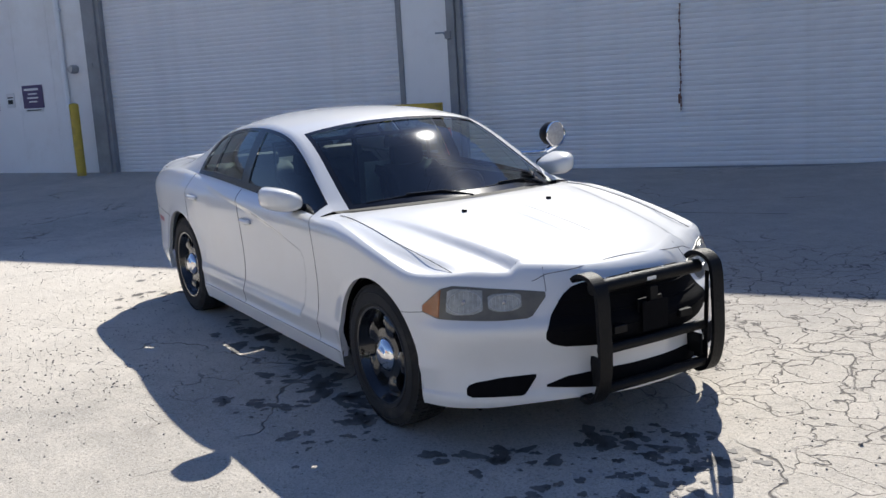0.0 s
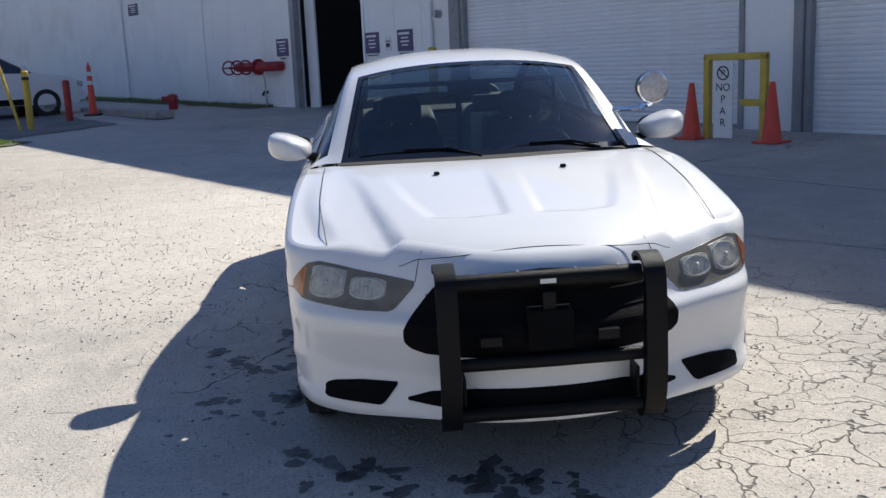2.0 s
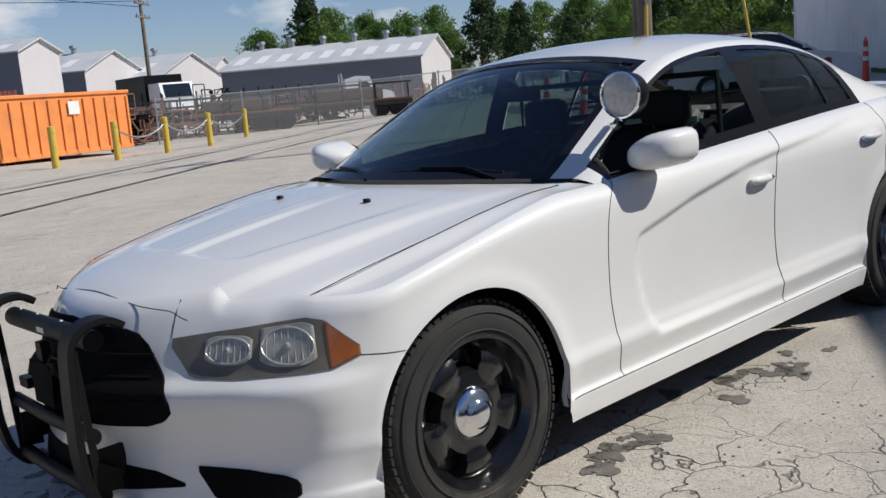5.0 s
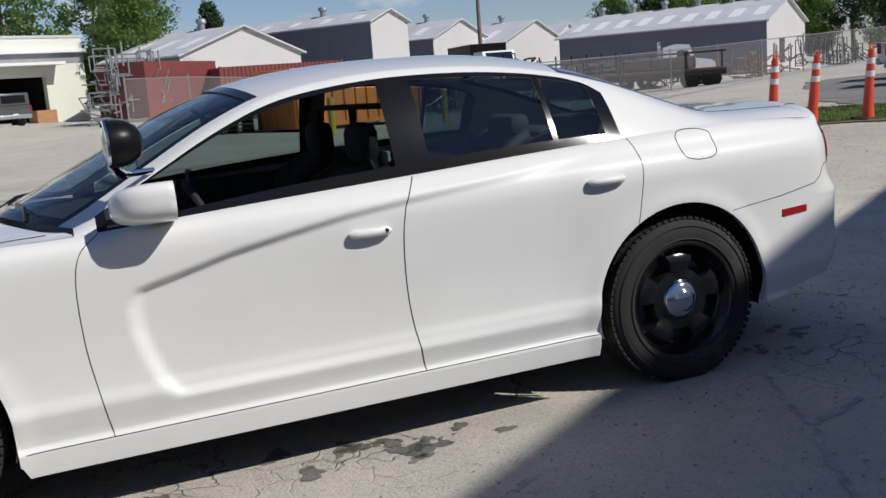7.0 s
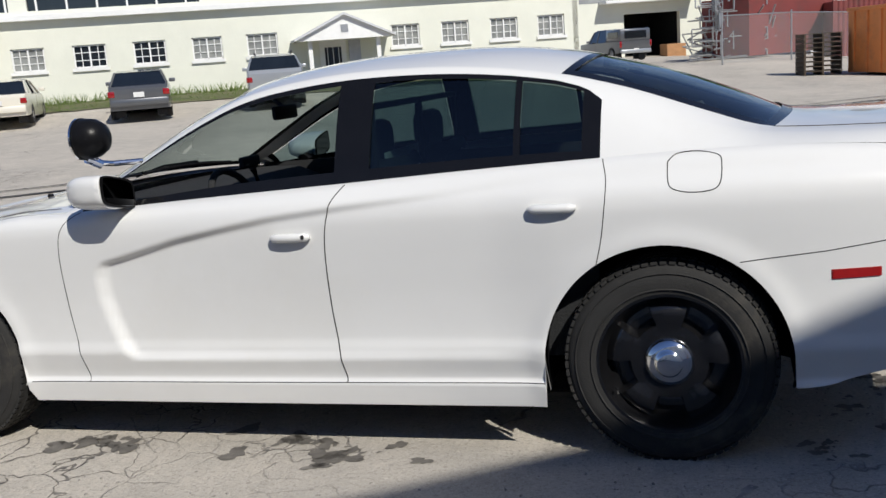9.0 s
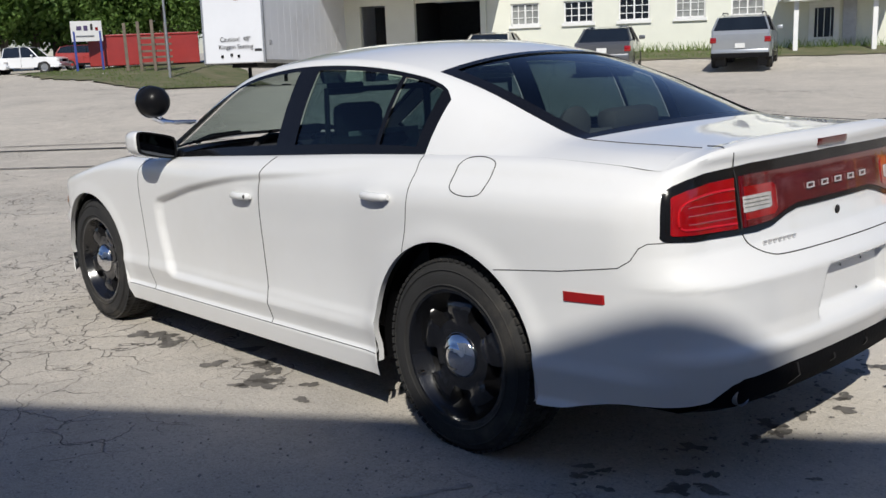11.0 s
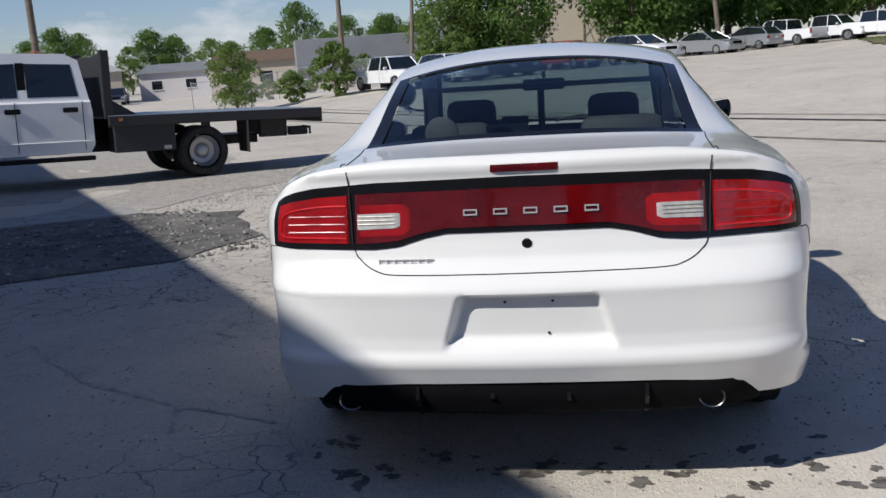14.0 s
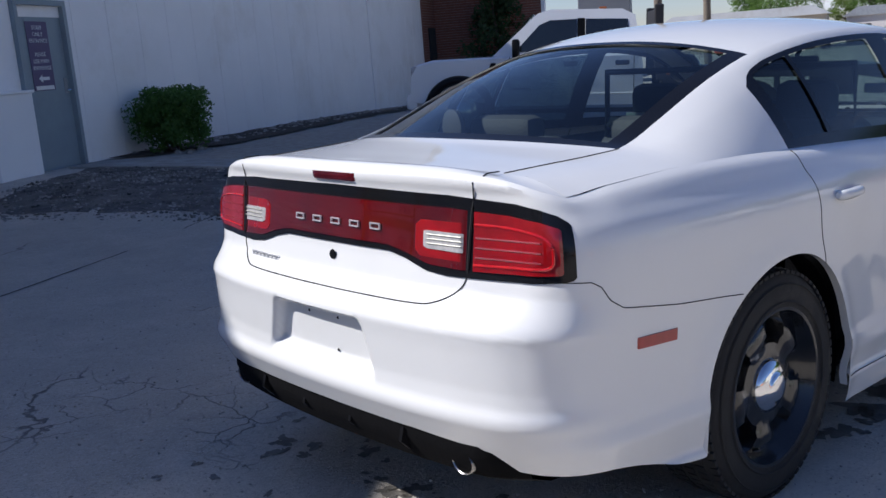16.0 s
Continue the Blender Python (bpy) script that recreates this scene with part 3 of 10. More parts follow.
# pale scuffs and a slab joint behind the sedan
M_SCUFF = material("pale_dust_scuff", (0.40, 0.385, 0.36), 0.95, second=(0.22, 0.21, 0.20), scale=14, grain=0.4, fine=80)
for k, (pts, w) in enumerate((([(-0.49, 2.96), (-0.83, 2.64), (-1.25, 2.18), (-1.42, 1.86), (-1.57, 1.62)], 0.022), ([(-1.57, 1.62), (-1.74, 1.58), (-1.92, 1.50)], 0.026), ([(-1.57, 1.62), (-1.68, 1.33), (-1.81, 1.07)], 0.018))):
    b = bmesh.new()
    last = None
    r2 = random.Random(60 + k)
    for (xa, ya), (xb, yb) in zip(pts, pts[1:]):
        for q in range(8):
            x, y = lerp(xa, xb, q / 8) + r2.uniform(-0.012, 0.012), lerp(ya, yb, q / 8) + r2.uniform(-0.012, 0.012)
            nrm = Vector((-(yb - ya), xb - xa)).normalized() * w * r2.uniform(0.25, 1.0)
            row = [b.verts.new((x + nrm.x * e, y + nrm.y * e, gh(x, y) + 0.004)) for e in (-1, 1)]
            if last:
                b.faces.new((last[0], row[0], row[1], last[1]))
            last = row
    bmesh.ops.recalc_face_normals(b, faces=b.faces)
    for f in b.faces:
        if f.normal.z < 0:
            f.normal_flip()
    tagged(part("dust_scuff", b, M_SCUFF), "pale curved dust scuff on dark concrete", "scuff", kind="stuff")
b = bmesh.new()
last = None
r2 = random.Random(71)
for u in np.linspace(-1.2, 1.15, 60):
    x, y = lerp(-2.26, 0.40, u) + r2.uniform(-0.006, 0.006), lerp(4.33, 6.10, u) + r2.uniform(-0.006, 0.006)
    w = r2.uniform(0.006, 0.013)
    row = [b.verts.new((x - 0.554 * w * e, y + 0.832 * w * e, gh(x, y) + 0.003)) for e in (-1, 1)]
    if last:
        b.faces.new((last[0], row[0], row[1], last[1]))
    last = row
for f in b.faces:
    f.normal_update()
    if f.normal.z < 0:
        f.normal_flip()
tagged(part("slab_joint", b, M_TAR), "dark open joint between two concrete slabs", "joint", kind="structure")

# drain grate in the gravel
gr = thing("drain_grate", on_ground(7.8, 2.9, 35) @ Matrix.Translation((0, 0, 0.012)), "rusty iron drain grate sunk in the gravel", "grate")
part("grate_frame", box((0, 0, 0), (0.9, 0.5, 0.02), 0.004), M_TAR, gr)
for k in range(9):
    part("grate_bar", box((-0.4 + 0.1 * k, 0, 0.016), (0.035, 0.44, 0.016), 0.002), M_STONE, gr)

# loose stones
def stones(name, count, area, size, mat, label, seed):
    rnd = random.Random(seed)
    vs, fs = [], []
    for _ in range(count):
        x, y = area(rnd)
        r = size * rnd.choice((0.5, 0.6, 0.8, 1.0, 1.7)) * rnd.uniform(0.7, 1.3)
        a0 = rnd.uniform(0, 6.28)
        o = len(vs)
        z = gh(x, y)
        for k in range(5):
            a = a0 + 2 * math.pi * k / 5
            q = r * rnd.uniform(0.7, 1.2)
            vs.append((x + q * math.cos(a), y + q * math.sin(a), z - 0.002))
        for k in range(5):
            a = a0 + 2 * math.pi * (k + 0.3) / 5
            q = r * rnd.uniform(0.4, 0.75)
            vs.append((x + q * math.cos(a), y + q * math.sin(a), z + r * rnd.uniform(0.5, 0.9)))
        for k in range(5):
            fs.append((o + k, o + (k + 1) % 5, o + 5 + (k + 1) % 5, o + 5 + k))
        fs.append(tuple(o + 5 + k for k in range(5)))
    me = bpy.data.meshes.new(name)
    me.from_pydata(vs, [], fs)
    me.materials.append(mat)
    o = new(name, me)
    return tagged(o, label, "stones", kind="stuff")


def round_car(rnd):
    while True:
        a, r = rnd.uniform(0, 6.28), rnd.uniform(1.3, 7.0)
        x, y = r * 1.5 * math.cos(a), r * math.sin(a)
        if WALL_N.x * x + WALL_N.y * y > -6.5:
            return x, y


stones("loose_grit", 24000, round_car, 0.0038, M_STONE, "loose grit and pebbles on the concrete", 5)
stones("gravel_stones", 16000, lambda r: wpt(r.gauss(8.8, 1.8), r.gauss(1.4, 2.0)), 0.0075, M_STONE, "coarse grey gravel stones", 6)
stones("wall_rubble", 1500, lambda r: wpt(r.uniform(8.8, 27), -8.6 + abs(r.gauss(0, 0.45))), 0.035, M_STONE, "stones and bark chips along the wall", 7)
stones("verge_gravel", 14000, lambda r: wpt(-17 + 16 * r.random() ** 1.4, r.gauss(1.4, 0.8)), 0.0048, M_STONE, "brown gravel swept along the road's edge", 9)
stones("asphalt_crumbs", 9000, lambda r: wpt(r.uniform(3.5, 7.0), r.uniform(-8, -0.4)), 0.016, M_CRUMB, "crumbs of broken asphalt", 8)

# ---- the long wall ----
M_SIDING = material("white_metal_siding", (0.88, 0.88, 0.87), 0.5, vary=0.06, scale=0.7, grain=0.05, fine=30, dirt=(0.72, 0.70, 0.66), dirt_scale=0.5)
M_JAMB = material("grey_painted_steel", (0.30, 0.31, 0.32), 0.5, vary=0.25, scale=3)
M_SLAT = material("galvanised_slat", (0.83, 0.835, 0.84), 0.45, metal=0.0, vary=0.08, scale=1.3, random_amount=0.03, dirt=(0.70, 0.69, 0.67), dirt_scale=0.8)
# near-black coat that puts the shade of unlit insides into the colour
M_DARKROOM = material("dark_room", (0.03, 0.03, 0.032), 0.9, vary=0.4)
M_YELLOW = material("yellow_paint", (0.62, 0.44, 0.06), 0.55, vary=0.2, scale=8, dirt=(0.25, 0.20, 0.10), dirt_scale=6)
M_ORANGE = material("orange_plastic", (0.75, 0.082, 0.04), 0.5, vary=0.15, scale=8)
M_WHITE = material("white_paint", (0.78, 0.78, 0.76), 0.5, vary=0.08, scale=4)
M_PURPLE = material("purple_sign", (0.10, 0.075, 0.16), 0.5, vary=0.15, scale=12)
M_BLACK = material("black_print", (0.02, 0.02, 0.022), 0.6)
M_FIRERED = material("red_enamel", (0.36, 0.025, 0.03), 0.45, vary=0.25, scale=9)
M_BRICK = material("red_brown_brick", (0.20, 0.075, 0.05), 0.85, vary=0.3, scale=8, random_amount=0.15, grain=0.4, fine=60)
M_MORTAR = material("mortar", (0.30, 0.26, 0.23), 0.9, vary=0.2)
M_BLUEDOOR = material("blue_grey_door", (0.25, 0.31, 0.34), 0.45, vary=0.12, scale=2.5)
M_STEEL = material("galvanised_steel", (0.42, 0.43, 0.44), 0.4, metal=0.7, vary=0.2, scale=6)
M_RUST = material("rusty_steel", (0.22, 0.10, 0.06), 0.8, second=(0.10, 0.07, 0.06), scale=8)

TOP = 6.66
wall = thing("wall_north", WALL_M, "long white metal-clad warehouse wall with narrow joints", "wall", kind="structure")


def wall_box(s0, s1, z0, z1, y0=0.0, y1=0.2, mat=None, name="wall_panel"):
    return part(name, box(((s0 + s1) / 2, (y0 + y1) / 2, (z0 + z1) / 2), (s1 - s0, y1 - y0, z1 - z0)), mat or M_SIDING, wall)


DOOR_Z = 5.0
for s0, s1, z0 in ((-60, -16.2, -0.4), (-16.2, -13.4, 4.4), (-13.4, -10.37, -0.4), (-10.37, -3.86, DOOR_Z), (-3.86, -2.90, -0.4), (-2.90, 3.95, DOOR_Z), (3.95, 6.62, -0.4), (6.62, 7.66, 2.38), (7.66, 28.4, -0.6)):
    wall_box(s0, s1, z0, TOP)
b = bmesh.new()
for s in np.arange(-59.8, 28.2, 0.915):
    if -10.4 < s < -3.86 or -2.9 < s < 3.95 or -16.3 < s < -13.3 or 6.5 < s < 7.8:
        continue
    add_box(b, (s, -0.003, 3.2), (0.016, 0.006, 7.5))
tagged(part("siding_joint", b, M_SIDING, wall), kind="stuff")
for s in (-26.9, -21.0, 3.97, 22.2):
    part("seam_cover", box((s, -0.02, 3.2), (0.10, 0.04, 7.5), 0.008), M_SIDING, wall)
part("eave_trim", box((-15.8, -0.05, TOP + 0.03), (88.4, 0.32, 0.22), 0.02), M_SIDING, wall)
part("back_wall", box((-17, 12.0, 3.0), (87, 0.2, 8.0)), M_SIDING, wall)
for s in (-60.1, 36.0):
    part("end_wall", box((s, 6.0, 3.0), (0.2, 12.2, 8.0)), M_SIDING, wall)
roof_n = part("roof", box((-12, 6.0, TOP + 0.02), (96.4, 12.4, 0.12)), M_SIDING, wall)
tagged(part("inner_floor", box((-12, 6.1, 0.15), (96, 11.8, 0.1)), M_DARKROOM, wall))

# roll-up doors: every slat on its own
def slat_mesh(width):
    prof = [(0.0, 0.0), (-0.012, 0.012), (-0.016, 0.034), (-0.012, 0.056), (0.0, 0.068), (0.0, 0.074)]
    b = bmesh.new()
    rows = [(b.verts.new((-width / 2, y, z)), b.verts.new((width / 2, y, z))) for y, z in prof]
    for r0, r1 in zip(rows, rows[1:]):
        b.faces.new((r0[0], r0[1], r1[1], r1[0]))
    bmesh.ops.recalc_face_normals(b, faces=b.faces)
    for f in b.faces:
        if f.normal.y > 0:
            f.normal_flip()
    return b


for s0, s1, z0 in ((-10.04, -3.90, 0.30), (-2.86, 3.90, 0.20)):
    d = thing("roller_door", WALL_M @ Matrix.Translation(((s0 + s1) / 2, 0.10, z0)), "closed grey steel roll-up door with narrow slats", "door", "roll-up doors")
    first = part("slat", slat_mesh(s1 - s0), M_SLAT, d)
    for k in range(1, 64):
        again(first, d, Matrix.Translation((0, 0, 0.074 * k)))
    part("bottom_rail", box((0, -0.005, -0.03), (s1 - s0, 0.05, 0.07), 0.008), M_JAMB, d)
    part("backing", box((0, 0.06, 2.4), (s1 - s0 + 0.1, 0.02, 5.0)), M_DARKROOM, d)
    for sd in (-1, 1):
        part("guide", box((sd * (s1 - s0) / 2, -0.06, 2.35), (0.09, 0.14, 4.9), 0.01), M_JAMB, d, "grey steel guide")
part("jamb", box((-10.22, -0.03, 2.5), (0.30, 0.10, 5.2), 0.015), M_JAMB, wall, "scuffed grey steel jamb")
part("jamb", box((-2.98, -0.03, 2.5), (0.14, 0.10, 5.2), 0.015), M_JAMB, wall)
part("latch_box", box((-3.02, -0.09, 2.38), (0.10, 0.06, 0.12), 0.01), M_JAMB, wall)
part("latch_bar", tube([(-3.24, -0.07, 2.42), (-3.10, -0.09, 2.42), (-3.06, -0.09, 2.36)], 0.014, 6), M_BLUEDOOR, wall)
part("bracket", box((-10.28, -0.07, 2.34), (0.12, 0.05, 0.10), 0.01), M_JAMB, wall)
chain = thing("door_chain", WALL_M @ Matrix.Translation((0.55, 0.045, 1.06)), "rusty pull chain hanging on the roll-up door", "chain")
b = bmesh.new()
for k in range(28):
    add_box(b, (0.006 * math.sin(k), 0, 0.055 * k), (0.012 + 0.014 * (k % 2), 0.012 + 0.014 * ((k + 1) % 2), 0.05), None, 0.004)
part("links", b, M_RUST, chain)
part("chain_hook", box((-0.02, 0, 0.15), (0.03, 0.02, 0.14), 0.006), M_RUST, chain)
# dark doorway with its sliding door
part("doorway_jamb", box((-16.12, -0.04, 2.2), (0.20, 0.16, 4.6), 0.01), M_JAMB, wall)
part("sliding_door", box((-15.85, 0.25, 2.2), (0.42, 0.06, 4.3), 0.01), M_SLAT, wall, "edge of a grey sliding door")
part("doorway_side", box((-13.3, 0.1, 2.2), (0.06, 0.30, 4.4), 0.01), M_SIDING, wall)
# room lining kept near-black to stand for the shade indoors
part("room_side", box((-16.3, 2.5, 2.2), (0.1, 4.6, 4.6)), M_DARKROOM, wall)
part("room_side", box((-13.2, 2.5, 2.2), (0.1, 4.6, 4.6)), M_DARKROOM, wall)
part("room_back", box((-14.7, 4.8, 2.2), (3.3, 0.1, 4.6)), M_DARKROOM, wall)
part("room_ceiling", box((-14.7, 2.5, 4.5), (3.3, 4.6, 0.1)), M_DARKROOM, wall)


def sign(s, z, w, h, board, bars, label, out=0.012, rows=()):
    """A flat sign on the wall, with plain bars where its print cannot be read."""
    t = thing("wall_sign", WALL_M @ Matrix.Translation((s, -out, z)), label, "sign", "signs on the wall")
    part("board", box((0, 0, 0), (w, 0.012, h), 0.003), board, t)
    for x, zz, ww, hh in rows:
        part("print_bar", box((x * w, -0.0085, zz * h), (ww * w, 0.004, hh * h)), bars, t)
    return t


SIGN_ROWS = ((-0.05, 0.32, 0.7, 0.10), (0, 0.12, 0.45, 0.06), (0, -0.05, 0.55, 0.07), (0, -0.22, 0.4, 0.06))
sign(-13.02, 1.83, 0.50, 0.44, M_PURPLE, M_WHITE, "purple notice with pale print on the white wall", rows=SIGN_ROWS)
sign(-11.86, 1.84, 0.52, 0.44, M_PURPLE, M_WHITE, "purple notice with pale print on the white wall", rows=SIGN_ROWS)
sign(-11.86, 1.58, 0.46, 0.07, M_WHITE, M_BLACK, "narrow white strip below a purple notice", rows=((0, 0, 0.8, 0.3),))
sign(-13.02, 1.57, 0.46, 0.07, M_WHITE, M_BLACK, "narrow white strip below a purple notice", rows=((0, 0, 0.8, 0.3),))
sign(-12.45, 1.79, 0.21, 0.28, M_WHITE, M_BLACK, "small white paper notice", rows=((0, 0.2, 0.7, 0.08), (0, -0.1, 0.6, 0.3)))
sign(-16.8, 1.86, 0.56, 0.42, M_PURPLE, M_WHITE, "purple notice beside the dark doorway", rows=SIGN_ROWS)
sign(-16.78, 1.60, 0.34, 0.10, M_WHITE, M_BLACK, "narrow white strip below a purple notice", rows=((0, 0, 0.8, 0.3),))
sign(-25.7, 3.32, 0.75, 0.35, M_PURPLE, M_WHITE, "faded purple notice high on the wall", rows=SIGN_ROWS)

# downpipes, lamp, fittings
for s in (-10.95, -26.6):
    pp = thing("downpipe", WALL_M @ Matrix.Translation((s, -0.07, 0)), "white rainwater pipe fixed to the metal wall", "pipe", "downpipes")
    part("pipe", tube([(0, 0, 7.0), (0, 0, 0.85), (0.04, -0.01, 0.7), (0.10, -0.02, 0.45), (0.11, -0.05, 0.34)], 0.05, 10), M_SIDING, pp, "", True)
    for z in (1.2, 3.4, 5.6):
        part("strap", box((0, 0.02, z), (0.14, 0.06, 0.04), 0.005), M_SIDING, pp)
hk = thing("wall_lamp", WALL_M @ Matrix.Translation((-10.72, -0.05, 2.30)), "small round grey wall fitting", "lamp")
part("lamp_body", lathe([(0, -0.1), (0.06, -0.1), (0.08, -0.04), (0.08, 0.05)], 16, "Y"), M_STEEL, hk, "", True)
valve = thing("fire_inlet", WALL_M @ Matrix.Translation((-17.8, -0.32, 1.42)), "red fire pipe with three hand wheels on the wall", "fire valve")
part("pipe", tube([(0.95, 0.3, 0), (0.95, 0.1, 0), (0.85, 0, 0), (-0.75, 0, 0)], 0.12, 14), M_FIRERED, valve, "", True)
part("flange", lathe([(0, -0.03), (0.20, -0.03), (0.20, 0.03), (0, 0.03)], 18, "X"), M_FIRERED, valve).location = (0.3, 0, 0)
for x in (-0.80, -0.35, 0.1):
    part("hand_wheel", tube([(x + 0.0, -0.25 + 0.0, 0)] * 1 + [(x, -0.25 + 0.17 * math.cos(a), 0.17 * math.sin(a)) for a in np.linspace(0, 6.283, 20)], 0.022, 6), M_FIRERED, valve)
    part("stem", cyl((x, 0, 0), (x, -0.25, 0), 0.03), M_FIRERED, valve)
    part("spoke", box((x, -0.25, 0), (0.02, 0.34, 0.03)), M_FIRERED, valve)
part("drain_pipe", tube([(0.55, 0.0, -0.1), (0.55, 0.02, -1.0)], 0.022, 8), M_STEEL, valve)
tap = thing("hose_tap", WALL_M @ Matrix.Translation((-17.7, -0.10, 0.78)), "small dark hose tap on the wall", "tap")
part("tap_body", tube([(0, 0.1, 0), (0, 0, 0), (0, -0.05, -0.08)], 0.04, 8), M_BLACK, tap)

# staff door with its sign
sd = thing("door_1", WALL_M @ Matrix.Translation((7.12, 0, 0.31)) @ Matrix.Diagonal((1.09, 1.0, 1.07, 1)), "blue-grey steel staff door with a purple sign", "door", kind="structure")
part("leaf", box((0, 0.03, 1.03), (0.92, 0.045, 2.04), 0.004), M_BLUEDOOR, sd)
for x in (-0.49, 0.49):
    part("frame_post", box((x, 0.0, 1.05), (0.07, 0.14, 2.12), 0.006), M_BLUEDOOR, sd)
part("frame_head", box((0, 0.0, 2.11), (1.05, 0.14, 0.07), 0.006), M_BLUEDOOR, sd)
part("handle", tube([(0.38, -0.03, 1.0), (0.38, -0.07, 1.0), (0.30, -0.07, 1.0)], 0.012, 8), M_CHROME, sd)
part("lock_plate", box((0.38, 0.0, 1.06), (0.06, 0.012, 0.20), 0.003), M_STEEL, sd)
for z in (0.3, 1.03, 1.8):
    part("hinge", cyl((-0.455, -0.005, z - 0.05), (-0.455, -0.005, z + 0.05), 0.012, n=8), M_STEEL, sd)
part("sign_board", box((-0.06, 0.0, 1.45), (0.42, 0.006, 0.86)), M_PURPLE, sd, "purple sign with white letters")
lamp_ = thing("door_lamp", WALL_M @ Matrix.Translation((7.12, -0.04, 2.74)), "small dark lamp over the staff door", "lamp")
part("lamp_box", box((0, 0, 0), (0.12, 0.08, 0.07), 0.01), M_BLACK, lamp_)
meter = thing("wall_cabinet", WALL_M @ Matrix.Translation((6.05, -0.10, 0.3)), "low white metal cabinet against the wall", "cabinet")
part("body", box((0, 0, 0.55), (0.85, 0.20, 1.1), 0.01), M_SIDING, meter)
part("lid", box((0, -0.01, 1.11), (0.89, 0.24, 0.04), 0.008), M_SIDING, meter)


def lettering(text, size, m, mat, parent, name="lettering"):
    """Words in the built-in font, as a flat mesh."""
    cu = bpy.data.curves.new(name, "FONT")
    cu.body, cu.size, cu.align_x, cu.align_y, cu.extrude = text, size, "CENTER", "CENTER", 0.001
    tmp = bpy.data.objects.new(name, cu)
    me = bpy.data.meshes.new_from_object(tmp)
    bpy.data.objects.remove(tmp)
    me.materials.clear()
    me.materials.append(mat)
    o = new(name, me)
    o.parent = parent
    o.matrix_basis = m
    return o


FACE = Matrix.Rotation(math.pi / 2, 4, "X")
for txt, z, sz in (("STAFF", 1.80, 0.075), ("ONLY", 1.72, 0.075), ("ENTRANCE", 1.64, 0.07), ("PLEASE", 1.47, 0.07), ("USE MAIN", 1.385, 0.07), ("ENTRANCE", 1.30, 0.07)):
    lettering(txt, sz, Matrix.Translation((-0.06, -0.006, z)) @ FACE, M_WHITE, sd)
part("arrow", prism([(-0.16, 1.17), (-0.09, 1.22), (-0.09, 1.19), (0.05, 1.19), (0.05, 1.15), (-0.09, 1.15), (-0.09, 1.12)], 0.003, Matrix.Translation((0, -0.007, 0))), M_WHITE, sd)
part("print_bar", box((-0.06, -0.006, 1.055), (0.36, 0.004, 0.05)), M_WHITE, sd)

# ---- brick office front at the far end ----
brickwall = thing("brick_front", WALL_M @ Matrix.Translation((28.4, 0, 0)), "dark red brick office front with a porch", "building")
part("wall", box((1.0, 0.2, 2.6), (2.0, 0.4, 6.6)), M_BRICK, brickwall)
part("wing_wall", box((2.17, -1.75, 2.6), (0.34, 4.3, 6.6)), M_BRICK, brickwall, "brick wing wall beside the porch")
b = bmesh.new()
for k in range(70):
    add_box(b, (1.0, -0.002, -0.4 + 0.09 * k), (2.0, 0.01, 0.012))
    add_box(b, (1.998, -1.95, -0.4 + 0.09 * k), (0.01, 3.88, 0.012))
tagged(part("mortar_line", b, M_MORTAR, brickwall), kind="stuff")
part("corner_trim", box((2.17, -3.96, 2.6), (0.42, 0.12, 6.6), 0.01), M_SIDING, brickwall, "pale corner trim")
for k in range(11):
    part("awning_stripe", prism([(1.99, 4.95), (1.30, 4.30), (1.30, 3.98 + 0.03 * (k % 2)), (1.34, 3.98), (1.99, 4.88)], 0.145, Matrix.Translation((0, -3.95 + 0.15 * k, 0))), M_WHITE if k % 2 else M_JAMB, brickwall)
part("porch_door", box((1.3, -0.03, 1.35), (0.9, 0.05, 2.1), 0.004), M_DARKROOM, brickwall)

# ---- things along the wall ----
M_GREENLEAF = material("shrub_leaf", (0.05, 0.13, 0.025), 0.55, second=(0.09, 0.19, 0.04), scale=30, random_amount=0.1)


def leaf_material(name, a, b_, back):
    mt = bpy.data.materials.new(name)
    mt.use_nodes = True
    n, l = mt.node_tree.nodes, mt.node_tree.links
    p = n["Principled BSDF"]
    p.inputs["Roughness"].default_value = 0.6
    p.inputs["Specular IOR Level"].default_value = 0.3
    g = n.new("ShaderNodeNewGeometry")
    r = n.new("ShaderNodeValToRGB")
    r.color_ramp.elements[0].color, r.color_ramp.elements[1].color = (*a, 1), (*b_, 1)
    l.new(g.outputs["Random Per Island"], r.inputs["Fac"])
    l.new(r.outputs["Color"], p.inputs["Base Color"])
    tr = n.new("ShaderNodeBsdfTranslucent")
    tr.inputs["Color"].default_value = (*back, 1)
    mx = n.new("ShaderNodeMixShader")
    mx.inputs[0].default_value = 0.35
    out = n["Material Output"]
    l.new(p.outputs[0], mx.inputs[1])
    l.new(tr.outputs[0], mx.inputs[2])
    l.new(mx.outputs[0], out.inputs["Surface"])
    return mt


L_DARK = leaf_material("broad_leaf", (0.050, 0.098, 0.022), (0.13, 0.21, 0.05), (0.16, 0.29, 0.05))
L_PALE = leaf_material("spring_leaf", (0.07, 0.12, 0.025), (0.16, 0.22, 0.06), (0.20, 0.30, 0.06))
L_PINE = leaf_material("dark_needle", (0.020, 0.045, 0.018), (0.05, 0.085, 0.03), (0.05, 0.09, 0.03))
L_SHRUB = leaf_material("shrub_leaves", (0.035, 0.085, 0.018), (0.10, 0.20, 0.045), (0.12, 0.25, 0.04))
M_BARK = material("bark", (0.12, 0.095, 0.075), 0.95, vary=0.45, scale=6, grain=0.8, fine=30)
